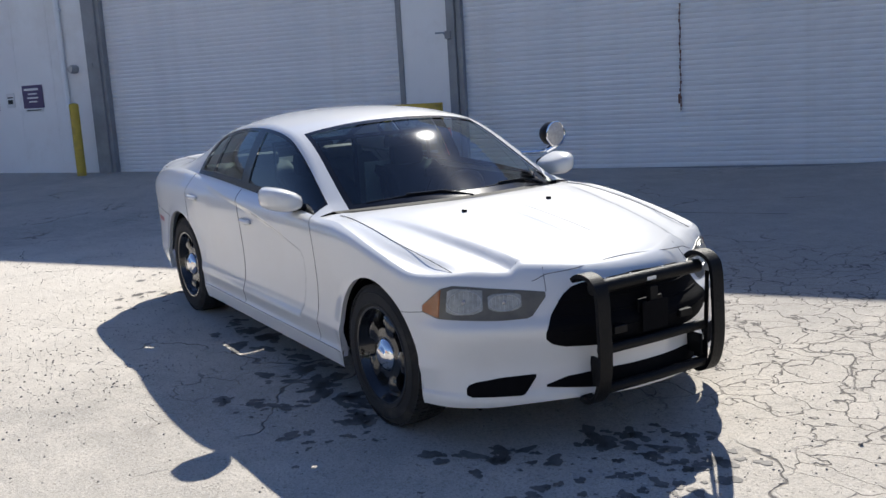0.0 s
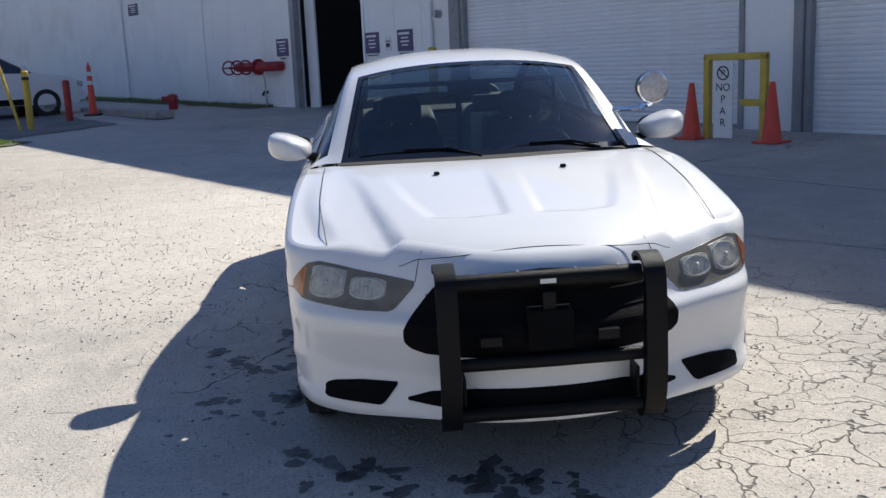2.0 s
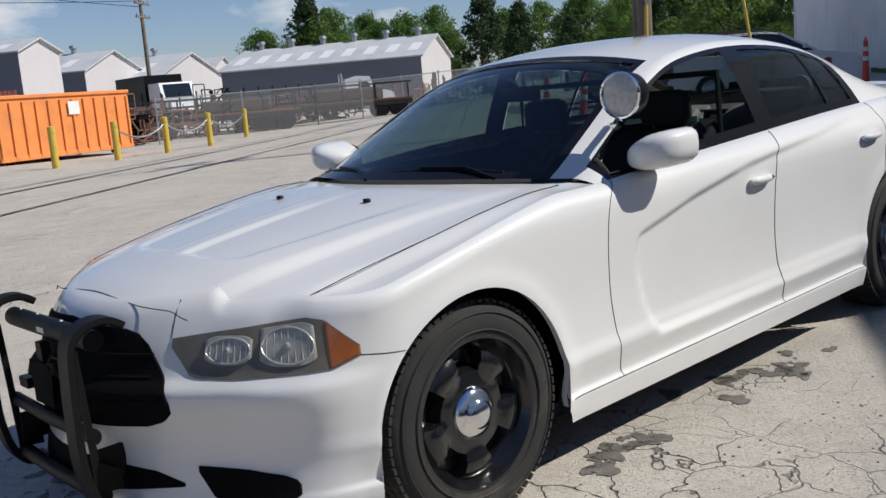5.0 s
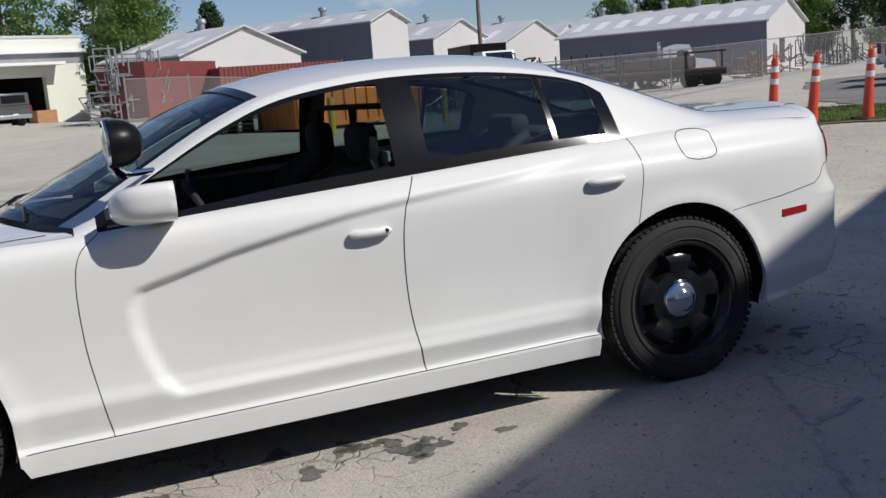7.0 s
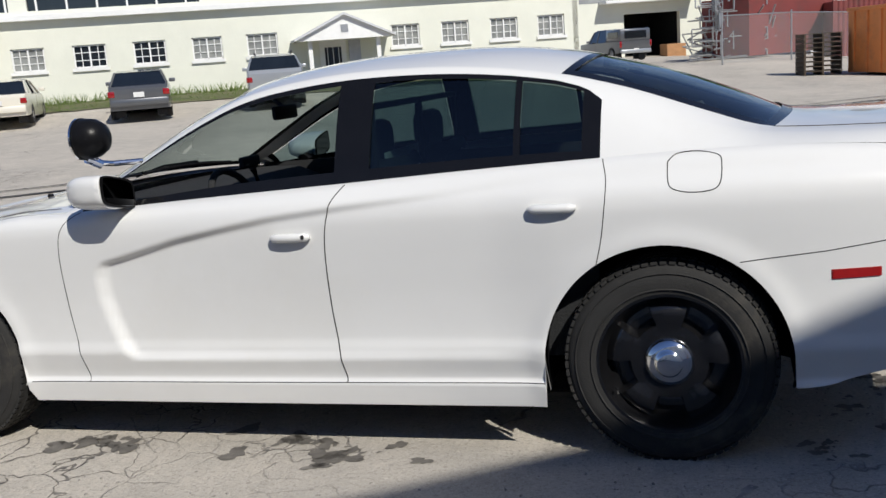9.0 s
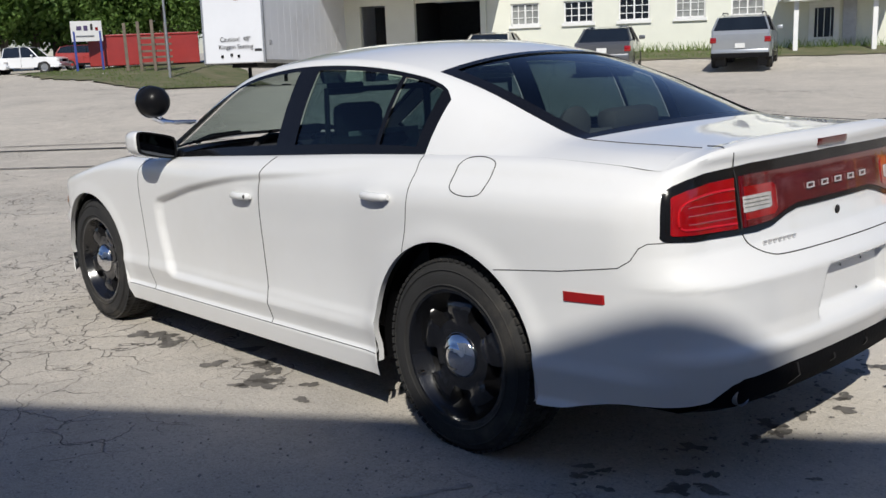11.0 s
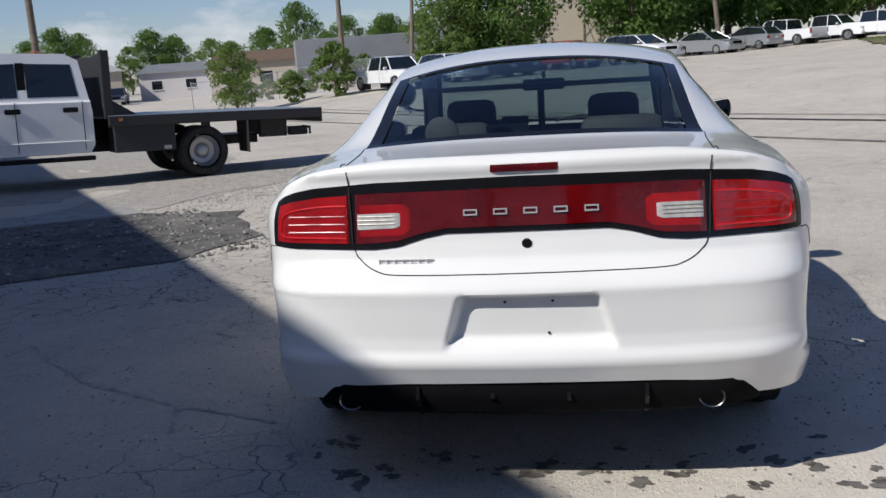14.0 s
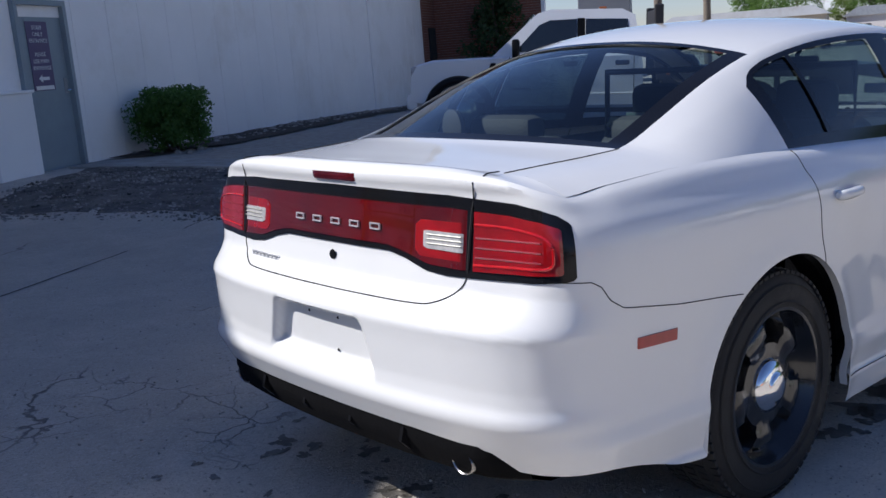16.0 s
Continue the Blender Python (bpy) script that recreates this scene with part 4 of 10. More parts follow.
M_POLE = material("weathered_pole", (0.20, 0.165, 0.13), 0.95, vary=0.35, scale=3, grain=0.6, fine=40)


def leaves(name, clumps, per, spread, size, mat, seed, parent=None):
    """Many small folded leaves round the given clump centres (x, y, z, radius)."""
    rnd = np.random.RandomState(seed)
    c = np.repeat(np.array([k[:3] for k in clumps]), per, axis=0)
    r = np.repeat(np.array([k[3] for k in clumps]), per)
    n = len(c)
    d = rnd.normal(size=(n, 3))
    d /= np.linalg.norm(d, axis=1)[:, None]
    p = c + d * (r * rnd.uniform(0.35, 1.0, n) ** 0.6)[:, None] * np.array([1, 1, spread])
    a = rnd.normal(size=(n, 3))
    a /= np.linalg.norm(a, axis=1)[:, None]
    q = np.cross(a, d + 0.3 * rnd.normal(size=(n, 3)))
    q /= np.linalg.norm(q, axis=1)[:, None] + 1e-9
    s = (size * rnd.uniform(0.6, 1.3, n))[:, None]
    v = np.empty((n, 4, 3))
    v[:, 0], v[:, 1], v[:, 2], v[:, 3] = p - a * s, p + q * s * 0.55 + d * s * 0.15, p + a * s, p - q * s * 0.55 + d * s * 0.15
    me = bpy.data.meshes.new(name)
    me.from_pydata(v.reshape(-1, 3).tolist(), [], np.arange(n * 4).reshape(n, 4).tolist())
    me.materials.append(mat)
    o = new(name, me)
    if parent:
        o.parent = parent
    return o


climber = thing("climbing_plant", WALL_M @ Matrix.Translation((29.7, -2.35, 0)), "tall dark climbing plant against the red brick wing", "plant")
rnd = random.Random(17)
leaves("foliage", [(0.35 * rnd.gauss(0, 1), 0.40 * rnd.gauss(0, 1), 0.9 + 5.2 * rnd.random() ** 0.8, rnd.uniform(0.20, 0.42)) for _ in range(90)], 90, 1.3, 0.075, L_PINE, 18, climber)
part("stems", tube([(0, 0, -0.3), (0.06, -0.05, 1.5), (-0.05, 0.08, 3.2), (0.03, 0, 5.2)], [0.07, 0.05, 0.04, 0.015], 7), M_BARK, climber)
bush = thing("shrub", by_wall(9.25, 0.62), "round leafy green shrub against the white wall", "shrub")
rnd = random.Random(3)
cl = [(rnd.uniform(-0.52, 0.52), rnd.uniform(-0.36, 0.36), 0.16 + 0.80 * rnd.random() ** 0.8, rnd.uniform(0.13, 0.24)) for _ in range(120)]
cl = [(x, y, z * (1.08 - 0.30 * abs(x - 0.12) / 0.6), r) for x, y, z, r in cl]
leaves("foliage", cl, 150, 0.9, 0.030, L_SHRUB, 4, bush)
b = bmesh.new()
for k in range(7):
    add_tube(b, [(0.1 * math.cos(k), 0.08 * math.sin(k), 0), (0.25 * math.cos(k * 1.3), 0.18 * math.sin(k * 1.3), 0.4), (0.45 * math.cos(k * 1.3), 0.3 * math.sin(k * 1.3), 0.8)], [0.02, 0.013, 0.006], 5)
part("stems", b, M_BARK, bush)


def bollard(m, h, r, label, mat=None, bands=True, group="yellow bollards", lean=0.0):
    t = thing("bollard", m @ Matrix.Rotation(radians(lean), 4, "Y"), label, "bollard", group)
    part("post", lathe([(0, h + r * 0.35), (r * 0.5, h + r * 0.28), (r * 0.9, h + r * 0.1), (r, h), (r, -0.15)], 18), mat or M_YELLOW, t, "", True)
    if bands:
        part("band", lathe([(r + 0.002, h - 0.18), (r + 0.004, h - 0.18), (r + 0.004, h - 0.11), (r + 0.002, h - 0.11)], 18), M_BLACK, t)
    return t


bollard(by_wall(-10.45, 0.45), 1.32, 0.085, "weathered yellow steel bollard beside the roll-up door", bands=False)


def cone(m, h, base, label, tall=False, group="orange cones"):
    """Traffic cone, or a tall slim post on a black foot."""
    t = thing("traffic_post" if tall else "traffic_cone", m, label, "cone", group)
    if tall:
        part("foot", box((0, 0, 0.025), (0.40, 0.40, 0.05), 0.02), M_BLACK, t, "black rubber foot")
        prof = [(0.11, 0.05), (0.10, 0.12), (0.085, 0.3), (0.065, 0.75 * h), (0.052, 0.93 * h), (0.050, h), (0.0, h)]
    else:
        part("foot", box((0, 0, 0.015), (base, base, 0.03), 0.008), M_ORANGE, t)
        prof = [(base * 0.40, 0.03), (base * 0.36, 0.05), (0.035, h - 0.01), (0.025, h), (0.0, h)]
    part("body", lathe(prof, 20), M_ORANGE, t, "", True)
    if tall:
        for f in (0.62, 0.80):
            ra = line([(0.3, 0.085), (0.75 * h, 0.065), (0.93 * h, 0.052)], f * h) + 0.003
            part("reflective_band", lathe([(ra + 0.002, f * h), (ra, f * h + 0.10)], 20), M_WHITE, t, "white reflective band")
        part("top_loop", tube([(-0.045, 0, h - 0.01), (-0.04, 0, h + 0.05), (0, 0, h + 0.075), (0.04, 0, h + 0.05), (0.045, 0, h - 0.01)], 0.014, 6), M_ORANGE, t)
    return t


cone(by_wall(-2.62, 1.25), 0.78, 0.36, "plain orange traffic cone by the yellow frame")
guard = thing("guard_frame", by_wall(-3.2, 1.2), "yellow square steel guard frame by the wall", "barrier")
for x in (-0.43, 0.43):
    part("post", box((x, 0, 0.56), (0.09, 0.09, 1.14), 0.008), M_YELLOW, guard)
part("top_rail", box((0, 0, 1.10), (0.95, 0.09, 0.09), 0.008), M_YELLOW, guard)
part("mid_rail", box((0.25, 0.0, 0.50), (0.30, 0.07, 0.09), 0.008), M_YELLOW, guard)
nop = thing("parking_sign", by_wall(-3.33, 1.28), "white no-parking sign board standing by the yellow frame", "sign")
part("board", box((0, 0, 0.53), (0.29, 0.02, 1.0), 0.006), M_WHITE, nop)
part("ring", tube([(0.085 * math.cos(a), -0.014, 0.89 + 0.085 * math.sin(a)) for a in np.linspace(0, 6.283, 24)], 0.009, 6), M_BLACK, nop)
part("slash", box((0, -0.014, 0), (0.15, 0.008, 0.014), 0.0, Matrix.Translation((0, 0, 0.89)) @ Matrix.Rotation(radians(40), 4, "Y")), M_BLACK, nop)
lettering("P", 0.12, Matrix.Translation((0, -0.012, 0.89)) @ FACE, M_BLACK, nop)
for k, ch in enumerate(("NO", "P", "A", "R")):
    lettering(ch, 0.14, Matrix.Translation((0, -0.012, 0.70 - 0.155 * k)) @ FACE, M_BLACK, nop)
cone(by_wall(-3.82, 1.3), 0.76, 0.36, "plain orange traffic cone by the no-parking sign")

# island with posts on the far left of the wall
sheet("grass_verge", [(-12.9, -6.9), (-15.5, -9.6), (-13.6, -13.2), (-10.4, -10.6), (-10.6, -9.0)], M_SOIL, 0.02, "worn strip of grass round the pole", "grass", 0.5, 21)
sheet("wall_grass", [wpt(-45, -8.68), wpt(-17.2, -8.68), wpt(-17.2, -8.1), wpt(-45, -7.8)], M_SOIL, 0.03, "thin grass along the foot of the wall", "grass", 0.3, 22)
sheet("far_lot", [(-13, -8.2), (-16.2, -6.0), (-30, -14), (-34, -24), (-24, -24), (-16, -14.5)], material("old_asphalt", (0.16, 0.155, 0.15), 0.95, second=(0.23, 0.22, 0.20), grain=0.7, scale=1.2), 0.015, "grey asphalt parking lot", "asphalt", 0.3, 23)


def grass(name, count, area, h, label, seed):
    rnd = np.random.RandomState(seed)
    r2 = random.Random(seed)
    base = np.array([area(r2) for _ in range(count)])
    z = np.array([gh(x, y) for x, y in base]) + 0.01
    a = rnd.uniform(0, 6.28, count)
    hh = h * rnd.uniform(0.4, 1.3, count)
    w = 0.012 + 0.10 * hh * 0.25
    v = np.empty((count, 3, 3))
    v[:, 0] = np.c_[base[:, 0] - w * np.cos(a), base[:, 1] - w * np.sin(a), z]
    v[:, 1] = np.c_[base[:, 0] + w * np.cos(a), base[:, 1] + w * np.sin(a), z]
    v[:, 2] = np.c_[base[:, 0] + 0.5 * hh * rnd.normal(size=count), base[:, 1] + 0.5 * hh * rnd.normal(size=count), z + hh]
    me = bpy.data.meshes.new(name)
    me.from_pydata(v.reshape(-1, 3).tolist(), [], np.arange(count * 3).reshape(count, 3).tolist())
    me.materials.append(L_PALE)
    return tagged(new(name, me), label, "grass", kind="stuff")


def in_quad(q):
    def f(r):
        u, v = r.random(), r.random()
        a = (lerp(q[0][0], q[1][0], u), lerp(q[0][1], q[1][1], u))
        c = (lerp(q[3][0], q[2][0], u), lerp(q[3][1], q[2][1], u))
        return lerp(a[0], c[0], v), lerp(a[1], c[1], v)
    return f


grass("verge_grass", 9000, in_quad([(-12.9, -7.0), (-15.2, -9.4), (-13.4, -12.9), (-10.6, -9.6)]), 0.06, "short green grass on the verge", 31)
grass("wall_weeds", 3000, in_quad([wpt(-40, -8.65), wpt(-17.2, -8.65), wpt(-17.2, -8.15), wpt(-40, -7.9)]), 0.09, "weeds along the foot of the wall", 32)

TALL = "tall orange traffic post with white bands, leaning a little"
cone(on_ground(-10.8, -9.75) @ Matrix.Rotation(radians(-5), 4, "X"), 1.18, 0, TALL, True, "orange traffic posts")
cone(on_ground(-11.1, -9.1) @ Matrix.Rotation(radians(-7), 4, "X"), 1.18, 0, TALL, True, "orange traffic posts")
cone(on_ground(-11.8, -8.55) @ Matrix.Rotation(radians(-4), 4, "X"), 1.18, 0, TALL, True, "orange traffic posts")
cone(on_ground(-12.9, -8.75), 0.70, 0.34, "plain orange traffic cone on the grass verge")
cone(on_ground(-19.8, -7.5), 1.25, 0, "tall orange traffic post standing by the kerb", True, "orange traffic posts")
bollard(on_ground(-16.1, -7.85), 1.25, 0.075, "yellow steel bollard at the lot's kerb")
bollard(on_ground(-18.1, -7.6), 0.95, 0.085, "faded red steel bollard at the lot's kerb", M_FIRERED, False, "")
hyd = thing("hydrant_cap", on_ground(-20.4, -5.6), "low red pipe cap by the kerb", "hydrant")
part("cap", lathe([(0, 0.42), (0.12, 0.38), (0.15, 0.25), (0.12, 0.2), (0.12, 0)], 14), M_FIRERED, hyd, "", True)
part("outlet", cyl((0, 0, 0.28), (0.0, -0.28, 0.28), 0.07), M_FIRERED, hyd)
kb = thing("kerb_island", on_ground(-19.2, -6.6, 33), "low concrete kerb with a dark edge", "kerb")
part("kerb", box((0, 0, 0.07), (5.4, 0.45, 0.18), 0.03), M_KERB, kb)


def utility_pole(m, h, label, arms=True, lamp=False, r=0.16):
    t = thing("utility_pole", m, label, "pole", "utility poles")
    part("shaft", lathe([(r * 1.15, -0.3), (r, h * 0.3), (r * 0.72, h), (0, h)], 14), M_POLE, t, "", True)
    if arms:
        for z in (h - 0.5, h - 1.4)[:1 if h < 8 else 2]:
            part("crossarm", box((0, 0.1, z), (2.2, 0.10, 0.12), 0.01), M_POLE, t)
            for x in (-0.95, -0.35, 0.35, 0.95):
                part("insulator", lathe([(0, 0.16), (0.045, 0.14), (0.05, 0.05), (0.02, 0.0)], 8), M_STEEL, t).location = (x, 0.1, z + 0.06)
    if lamp:
        part("lamp_arm", tube([(0, 0, h - 0.9), (-0.9, 0, h - 0.55), (-2.4, 0, h - 0.5)], 0.035, 8), M_STEEL, t)
        part("lamp_head", box((-2.7, 0, h - 0.52), (0.6, 0.22, 0.12), 0.04), M_STEEL, t)
    return t


up = utility_pole(on_ground(-14.86, -10.24, 20), 10.5, "weathered grey-green utility pole on the grass verge", r=0.155)
gw = thing("guy_guard", on_ground(-14.6, -9.9), "yellow guy-wire guard leaning beside the pole", "guard")
part("sleeve", tube([(0.62, 0.28, 0.0), (0.42, 0.15, 1.1), (0.22, 0.06, 2.5)], 0.045, 8), M_YELLOW, gw)
part("wire", tube([(0.22, 0.06, 2.5), (-0.2, -0.5, 8.5)], 0.012, 5), M_STEEL, gw)
gs2 = thing("leaning_post", on_ground(-15.9, -8.0), "thin wooden stake leaning by the bollard", "post")
part("stake", tube([(0, 0, 0), (-0.55, -0.75, 2.6)], 0.035, 6), M_YELLOW, gs2)
utility_pole(on_ground(-36, -26, 10), 11, "wooden street pole with a lamp arm beside the road", True, True)
utility_pole(on_ground(-62, -44, 10), 11, "wooden street pole far along the road")

# ---- the white sedan ----
M_STEEL_LAMP = material("lamp_ring", (0.58, 0.57, 0.52), 0.3, metal=0.4, vary=0.2, scale=30)
import functools

# Its own space: x ahead, y to its left, z up from the ground under the wheels.
CAR_TURN = Vector((-0.0235, 0.0110, 1.0)).normalized().rotation_difference(Vector((0, 0, 1))).to_matrix().to_4x4()
car = thing("sedan", CAR_TURN, "white four-door sedan with black steel wheels and a push bar", "car")

# Half outline in plan at the widest level, from the nose round the side to the tail.
PLAN = [(2.490, 0.0), (2.482, 0.14), (2.445, 0.30), (2.370, 0.45), (2.285, 0.59), (2.188, 0.748), (2.075, 0.868), (1.925, 0.934), (1.75, 0.951),
        (1.526, 0.952), (1.25, 0.95), (0.9, 0.948), (0.3, 0.950), (-0.4, 0.950), (-1.0, 0.950), (-1.526, 0.955), (-1.9, 0.946),
        (-2.15, 0.927), (-2.325, 0.898), (-2.435, 0.848), (-2.512, 0.752), (-2.558, 0.60), (-2.586, 0.38), (-2.598, 0.16), (-2.601, 0.0)]
_dense = []
for _i in range(len(PLAN) - 1):
    for _k in range(24):
        _t = _k / 24
        _p = [Vector((*PLAN[min(max(_i + o, 0), len(PLAN) - 1)], 0)) for o in (-1, 0, 1, 2)]
        if _i == 0:
            _p[0] = Vector((PLAN[1][0], -PLAN[1][1], 0))
        if _i == len(PLAN) - 2:
            _p[3] = Vector((PLAN[-2][0], -PLAN[-2][1], 0))
        _dense.append(0.5 * (2 * _p[1] + (_p[2] - _p[0]) * _t + (2 * _p[0] - 5 * _p[1] + 4 * _p[2] - _p[3]) * _t**2 + (3 * _p[1] - _p[0] - 3 * _p[2] + _p[3]) * _t**3))
_dense.append(Vector((*PLAN[-1], 0)))
_len = [0.0]
for _a, _b in zip(_dense, _dense[1:]):
    _len.append(_len[-1] + (_b - _a).length)
SMAX = _len[-1]
_DX, _DY = [p.x for p in _dense], [p.y for p in _dense]


_AL, _AX, _AY = np.array(_len), np.array(_DX), np.array(_DY)
_NX = -_AX


def _at(v, a):
    return float(np.interp(v, _AL, a))


@functools.lru_cache(maxsize=None)
def plan(s):
    """Point and outward normal of the outline at arc length s; negative s is the right-hand side."""
    k = -1 if s < 0 else 1
    s = min(abs(s), SMAX)
    x, y = _at(s, _AX), _at(s, _AY)
    e = 0.01
    s0, s1 = max(0, s - e), min(SMAX, s + e)
    tx = _at(s1, _AX) - _at(s0, _AX)
    ty = _at(s1, _AY) - _at(s0, _AY)
    if s < 1e-6:
        tx, ty = 0, 1
    if s > SMAX - 1e-6:
        tx, ty = 0, -1
    n = Vector((ty, -tx, 0)).normalized()
    return Vector((x, y * k, 0)), Vector((n.x, n.y * k, 0))


@functools.lru_cache(maxsize=None)
def s_front(y):
    """Arc length on the front half at half width y."""
    j = next(i for i in range(len(_DY)) if _DY[i] >= abs(y) - 1e-9)
    s = float(np.interp(abs(y), _DY[:j + 1], _len[:j + 1]))
    return s if y >= 0 else -s


@functools.lru_cache(maxsize=None)
def s_rear(y):
    ys, ls = _DY[::-1], _len[::-1]
    j = next(i for i in range(len(ys)) if ys[i] >= abs(y) - 1e-9)
    s = float(np.interp(abs(y), ys[:j + 1], ls[:j + 1]))
    return s if y >= 0 else -s


@functools.lru_cache(maxsize=None)
def s_at(x):
    """Arc length on the side at length x."""
    return float(np.interp(-x, _NX, _AL))


S_NOSE, S_TAIL = s_at(1.95), s_at(-2.2)

HOOD_Z = [(1.05, 1.022), (1.25, 1.012), (1.41, 1.0), (1.7, 0.968), (2.0, 0.922), (2.2, 0.876), (2.3, 0.842), (2.38, 0.80), (2.44, 0.755), (2.5, 0.70)]
HOOD_K = [(0.8, 0.03), (1.1, 0.042), (1.5, 0.07), (1.9, 0.10), (2.1, 0.125), (2.35, 0.22), (2.5, 0.25)]


def hood_z(x, y):
    """Height of bonnet and wing tops."""
    a = abs(y)
    z = curve(HOOD_Z, x) - curve(HOOD_K, x) * (a / 0.86) ** 2.3
    # raised centre with a crisp edge, and two shallow dishes in it
    r = a - line([(0.95, 0.70), (1.45, 0.60), (1.70, 0.562), (2.02, 0.502), (2.25, 0.440), (2.40, 0.40)], x)
    z -= line([(1.0, 0.0), (1.4, 0.010), (1.8, 0.020), (2.1, 0.024), (2.24, 0.018), (2.34, 0.006), (2.40, 0.0)], x) * line([(-0.008, 0.0), (0.004, 0.10), (0.040, 0.92), (0.055, 1.0), (0.10, 0.95), (0.26, 0.35)], r)
    m = smooth(0.045, 0.085, a) * smooth(1.15, 1.75, x) * smooth(2.035, 1.985, x + 0.30 * max(0.0, a - 0.22))
    z -= 0.011 * m * line([(0.0, 0.0), (0.045, 1.0)], line([(1.35, 0.525), (1.74, 0.445), (2.02, 0.36)], x) - a)
    z += 0.010 * math.exp(-((a - 0.84) / 0.07) ** 2) * smooth(0.95, 1.15, x) * smooth(2.1, 1.8, x)
    return z


BELT_Z = [(-2.42, 1.045), (-2.2, 1.06), (-1.9, 1.075), (-1.6, 1.075), (-1.33, 1.068), (-0.9, 1.055), (-0.4, 1.035), (0.3, 1.008), (0.8, 0.985), (1.0, 0.975)]
D_SIDE = [(0.15, 0.045), (0.20, 0.030), (0.27, 0.018), (0.285, 0.017), (0.30, 0.030), (0.38, 0.012), (0.41, 0.006), (0.46, 0.016), (0.60, 0.017), (0.74, 0.010), (0.86, 0.004), (0.92, 0.006), (0.97, 0.022), (1.02, 0.062), (1.08, 0.095)]
D_FRONT = [(0.15, 0.05), (0.225, 0.014), (0.26, 0.0), (0.31, 0.012), (0.40, 0.026), (0.50, 0.012), (0.56, 0.0), (0.60, 0.004), (0.64, 0.04), (0.72, 0.075), (0.80, 0.12), (0.9, 0.2)]
D_REAR = [(0.24, 0.13), (0.32, 0.082), (0.40, 0.038), (0.455, 0.012), (0.472, 0.003), (0.492, 0.003), (0.520, 0.016), (0.56, 0.020), (0.66, 0.016), (0.708, 0.012), (0.728, 0.024), (0.775, 0.074), (0.80, 0.096), (0.86, 0.112), (1.0, 0.132), (1.055, 0.134), (1.075, 0.126), (1.10, 0.126)]


def inset(s, z):
    """How far the skin stands in from the outline, by height and by where on the outline."""
    a = abs(s)
    wf = 1 - smooth(S_NOSE - 0.30, S_NOSE + 0.15, a)
    wr = smooth(S_TAIL + 0.02, S_TAIL + 0.42, a)
    p, _ = plan(a)
    d = curve(D_SIDE, z)
    # front wing flare and wheel-arch swell
    for xc, rr in ((1.526, 0.40), (-1.526, 0.415)):
        q = math.hypot(p.x - xc, z - 0.36)
        d -= 0.009 * math.exp(-((q - rr - 0.01) / 0.045) ** 2) * (1 - wf) * (1 - wr)
    # scallop pressed into the doors
    if -1.25 < p.x < 0.95:
        up = line([(-1.2, 1.03), (-0.745, 0.990), (-0.36, 0.958), (-0.1, 0.932), (0.05, 0.910), (0.32, 0.864), (0.52, 0.815), (0.65, 0.785), (0.9, 0.75)], p.x)
        lead = line([(0.37, 0.568), (0.46, 0.628), (0.55, 0.660), (0.64, 0.682), (0.72, 0.684), (0.80, 0.66)], z)
        m = line([(-0.022, 0.0), (0.020, 1.0)], lead - p.x) * line([(0.378, 0.0), (0.408, 1.0)], z) * smooth(up + 0.010, up - 0.026, z)
        m *= smooth(-1.2, -0.9, p.x) * (0.45 + 0.55 * smooth(-0.9, 0.65, p.x))
        d += 0.027 * m
    # plate recess in the rear bumper
    df = curve(D_FRONT, z)
    dr = line(D_REAR, z)
    if z > 0.70 and wr > 0:
        dr *= 1 - 0.42 * abs(plan(a)[1].y)
    if wr > 0.9 and abs(p.y) < 0.32 and p.x < 0:
        half = lerp(0.265, 0.215, (z - 0.52) / 0.16)
        dr += 0.040 * smooth(half + 0.012, half - 0.012, abs(p.y)) * smooth(0.515, 0.56, z) * smooth(0.697, 0.680, z)
    return d * (1 - wf) * (1 - wr) + df * wf + dr * wr


def deck_z(x, y):
    """Height of the boot lid and rear quarters."""
    a = abs(y)
    zc = curve([(-2.52, 1.085), (-2.47, 1.108), (-2.42, 1.118), (-2.3, 1.118), (-2.0, 1.132), (-1.8, 1.15)], x)
    return zc - 0.055 * (a / 0.84) ** 4


@functools.lru_cache(maxsize=None)
def top_z(s):
    """Upper edge of the side skin."""
    a = abs(s)
    p, n = plan(a)
    wf = 1 - smooth(S_NOSE - 0.05, S_NOSE + 0.10, a)
    if p.x > 0.8:
        zf = 0.85
        for _ in range(12):
            q = p - n * (inset(a, zf) + 0.035)
            zf = 0.5 * zf + 0.5 * hood_z(q.x, q.y)
        return lerp(curve(BELT_Z, p.x), zf, smooth(0.8, 1.05, p.x))
    if p.x < -2.0:
        return lerp(curve(BELT_Z, p.x), deck_z(min(p.x + 0.13, -2.3), p.y) - 0.002, smooth(-2.2, -2.45, p.x))
    return curve(BELT_Z, p.x)


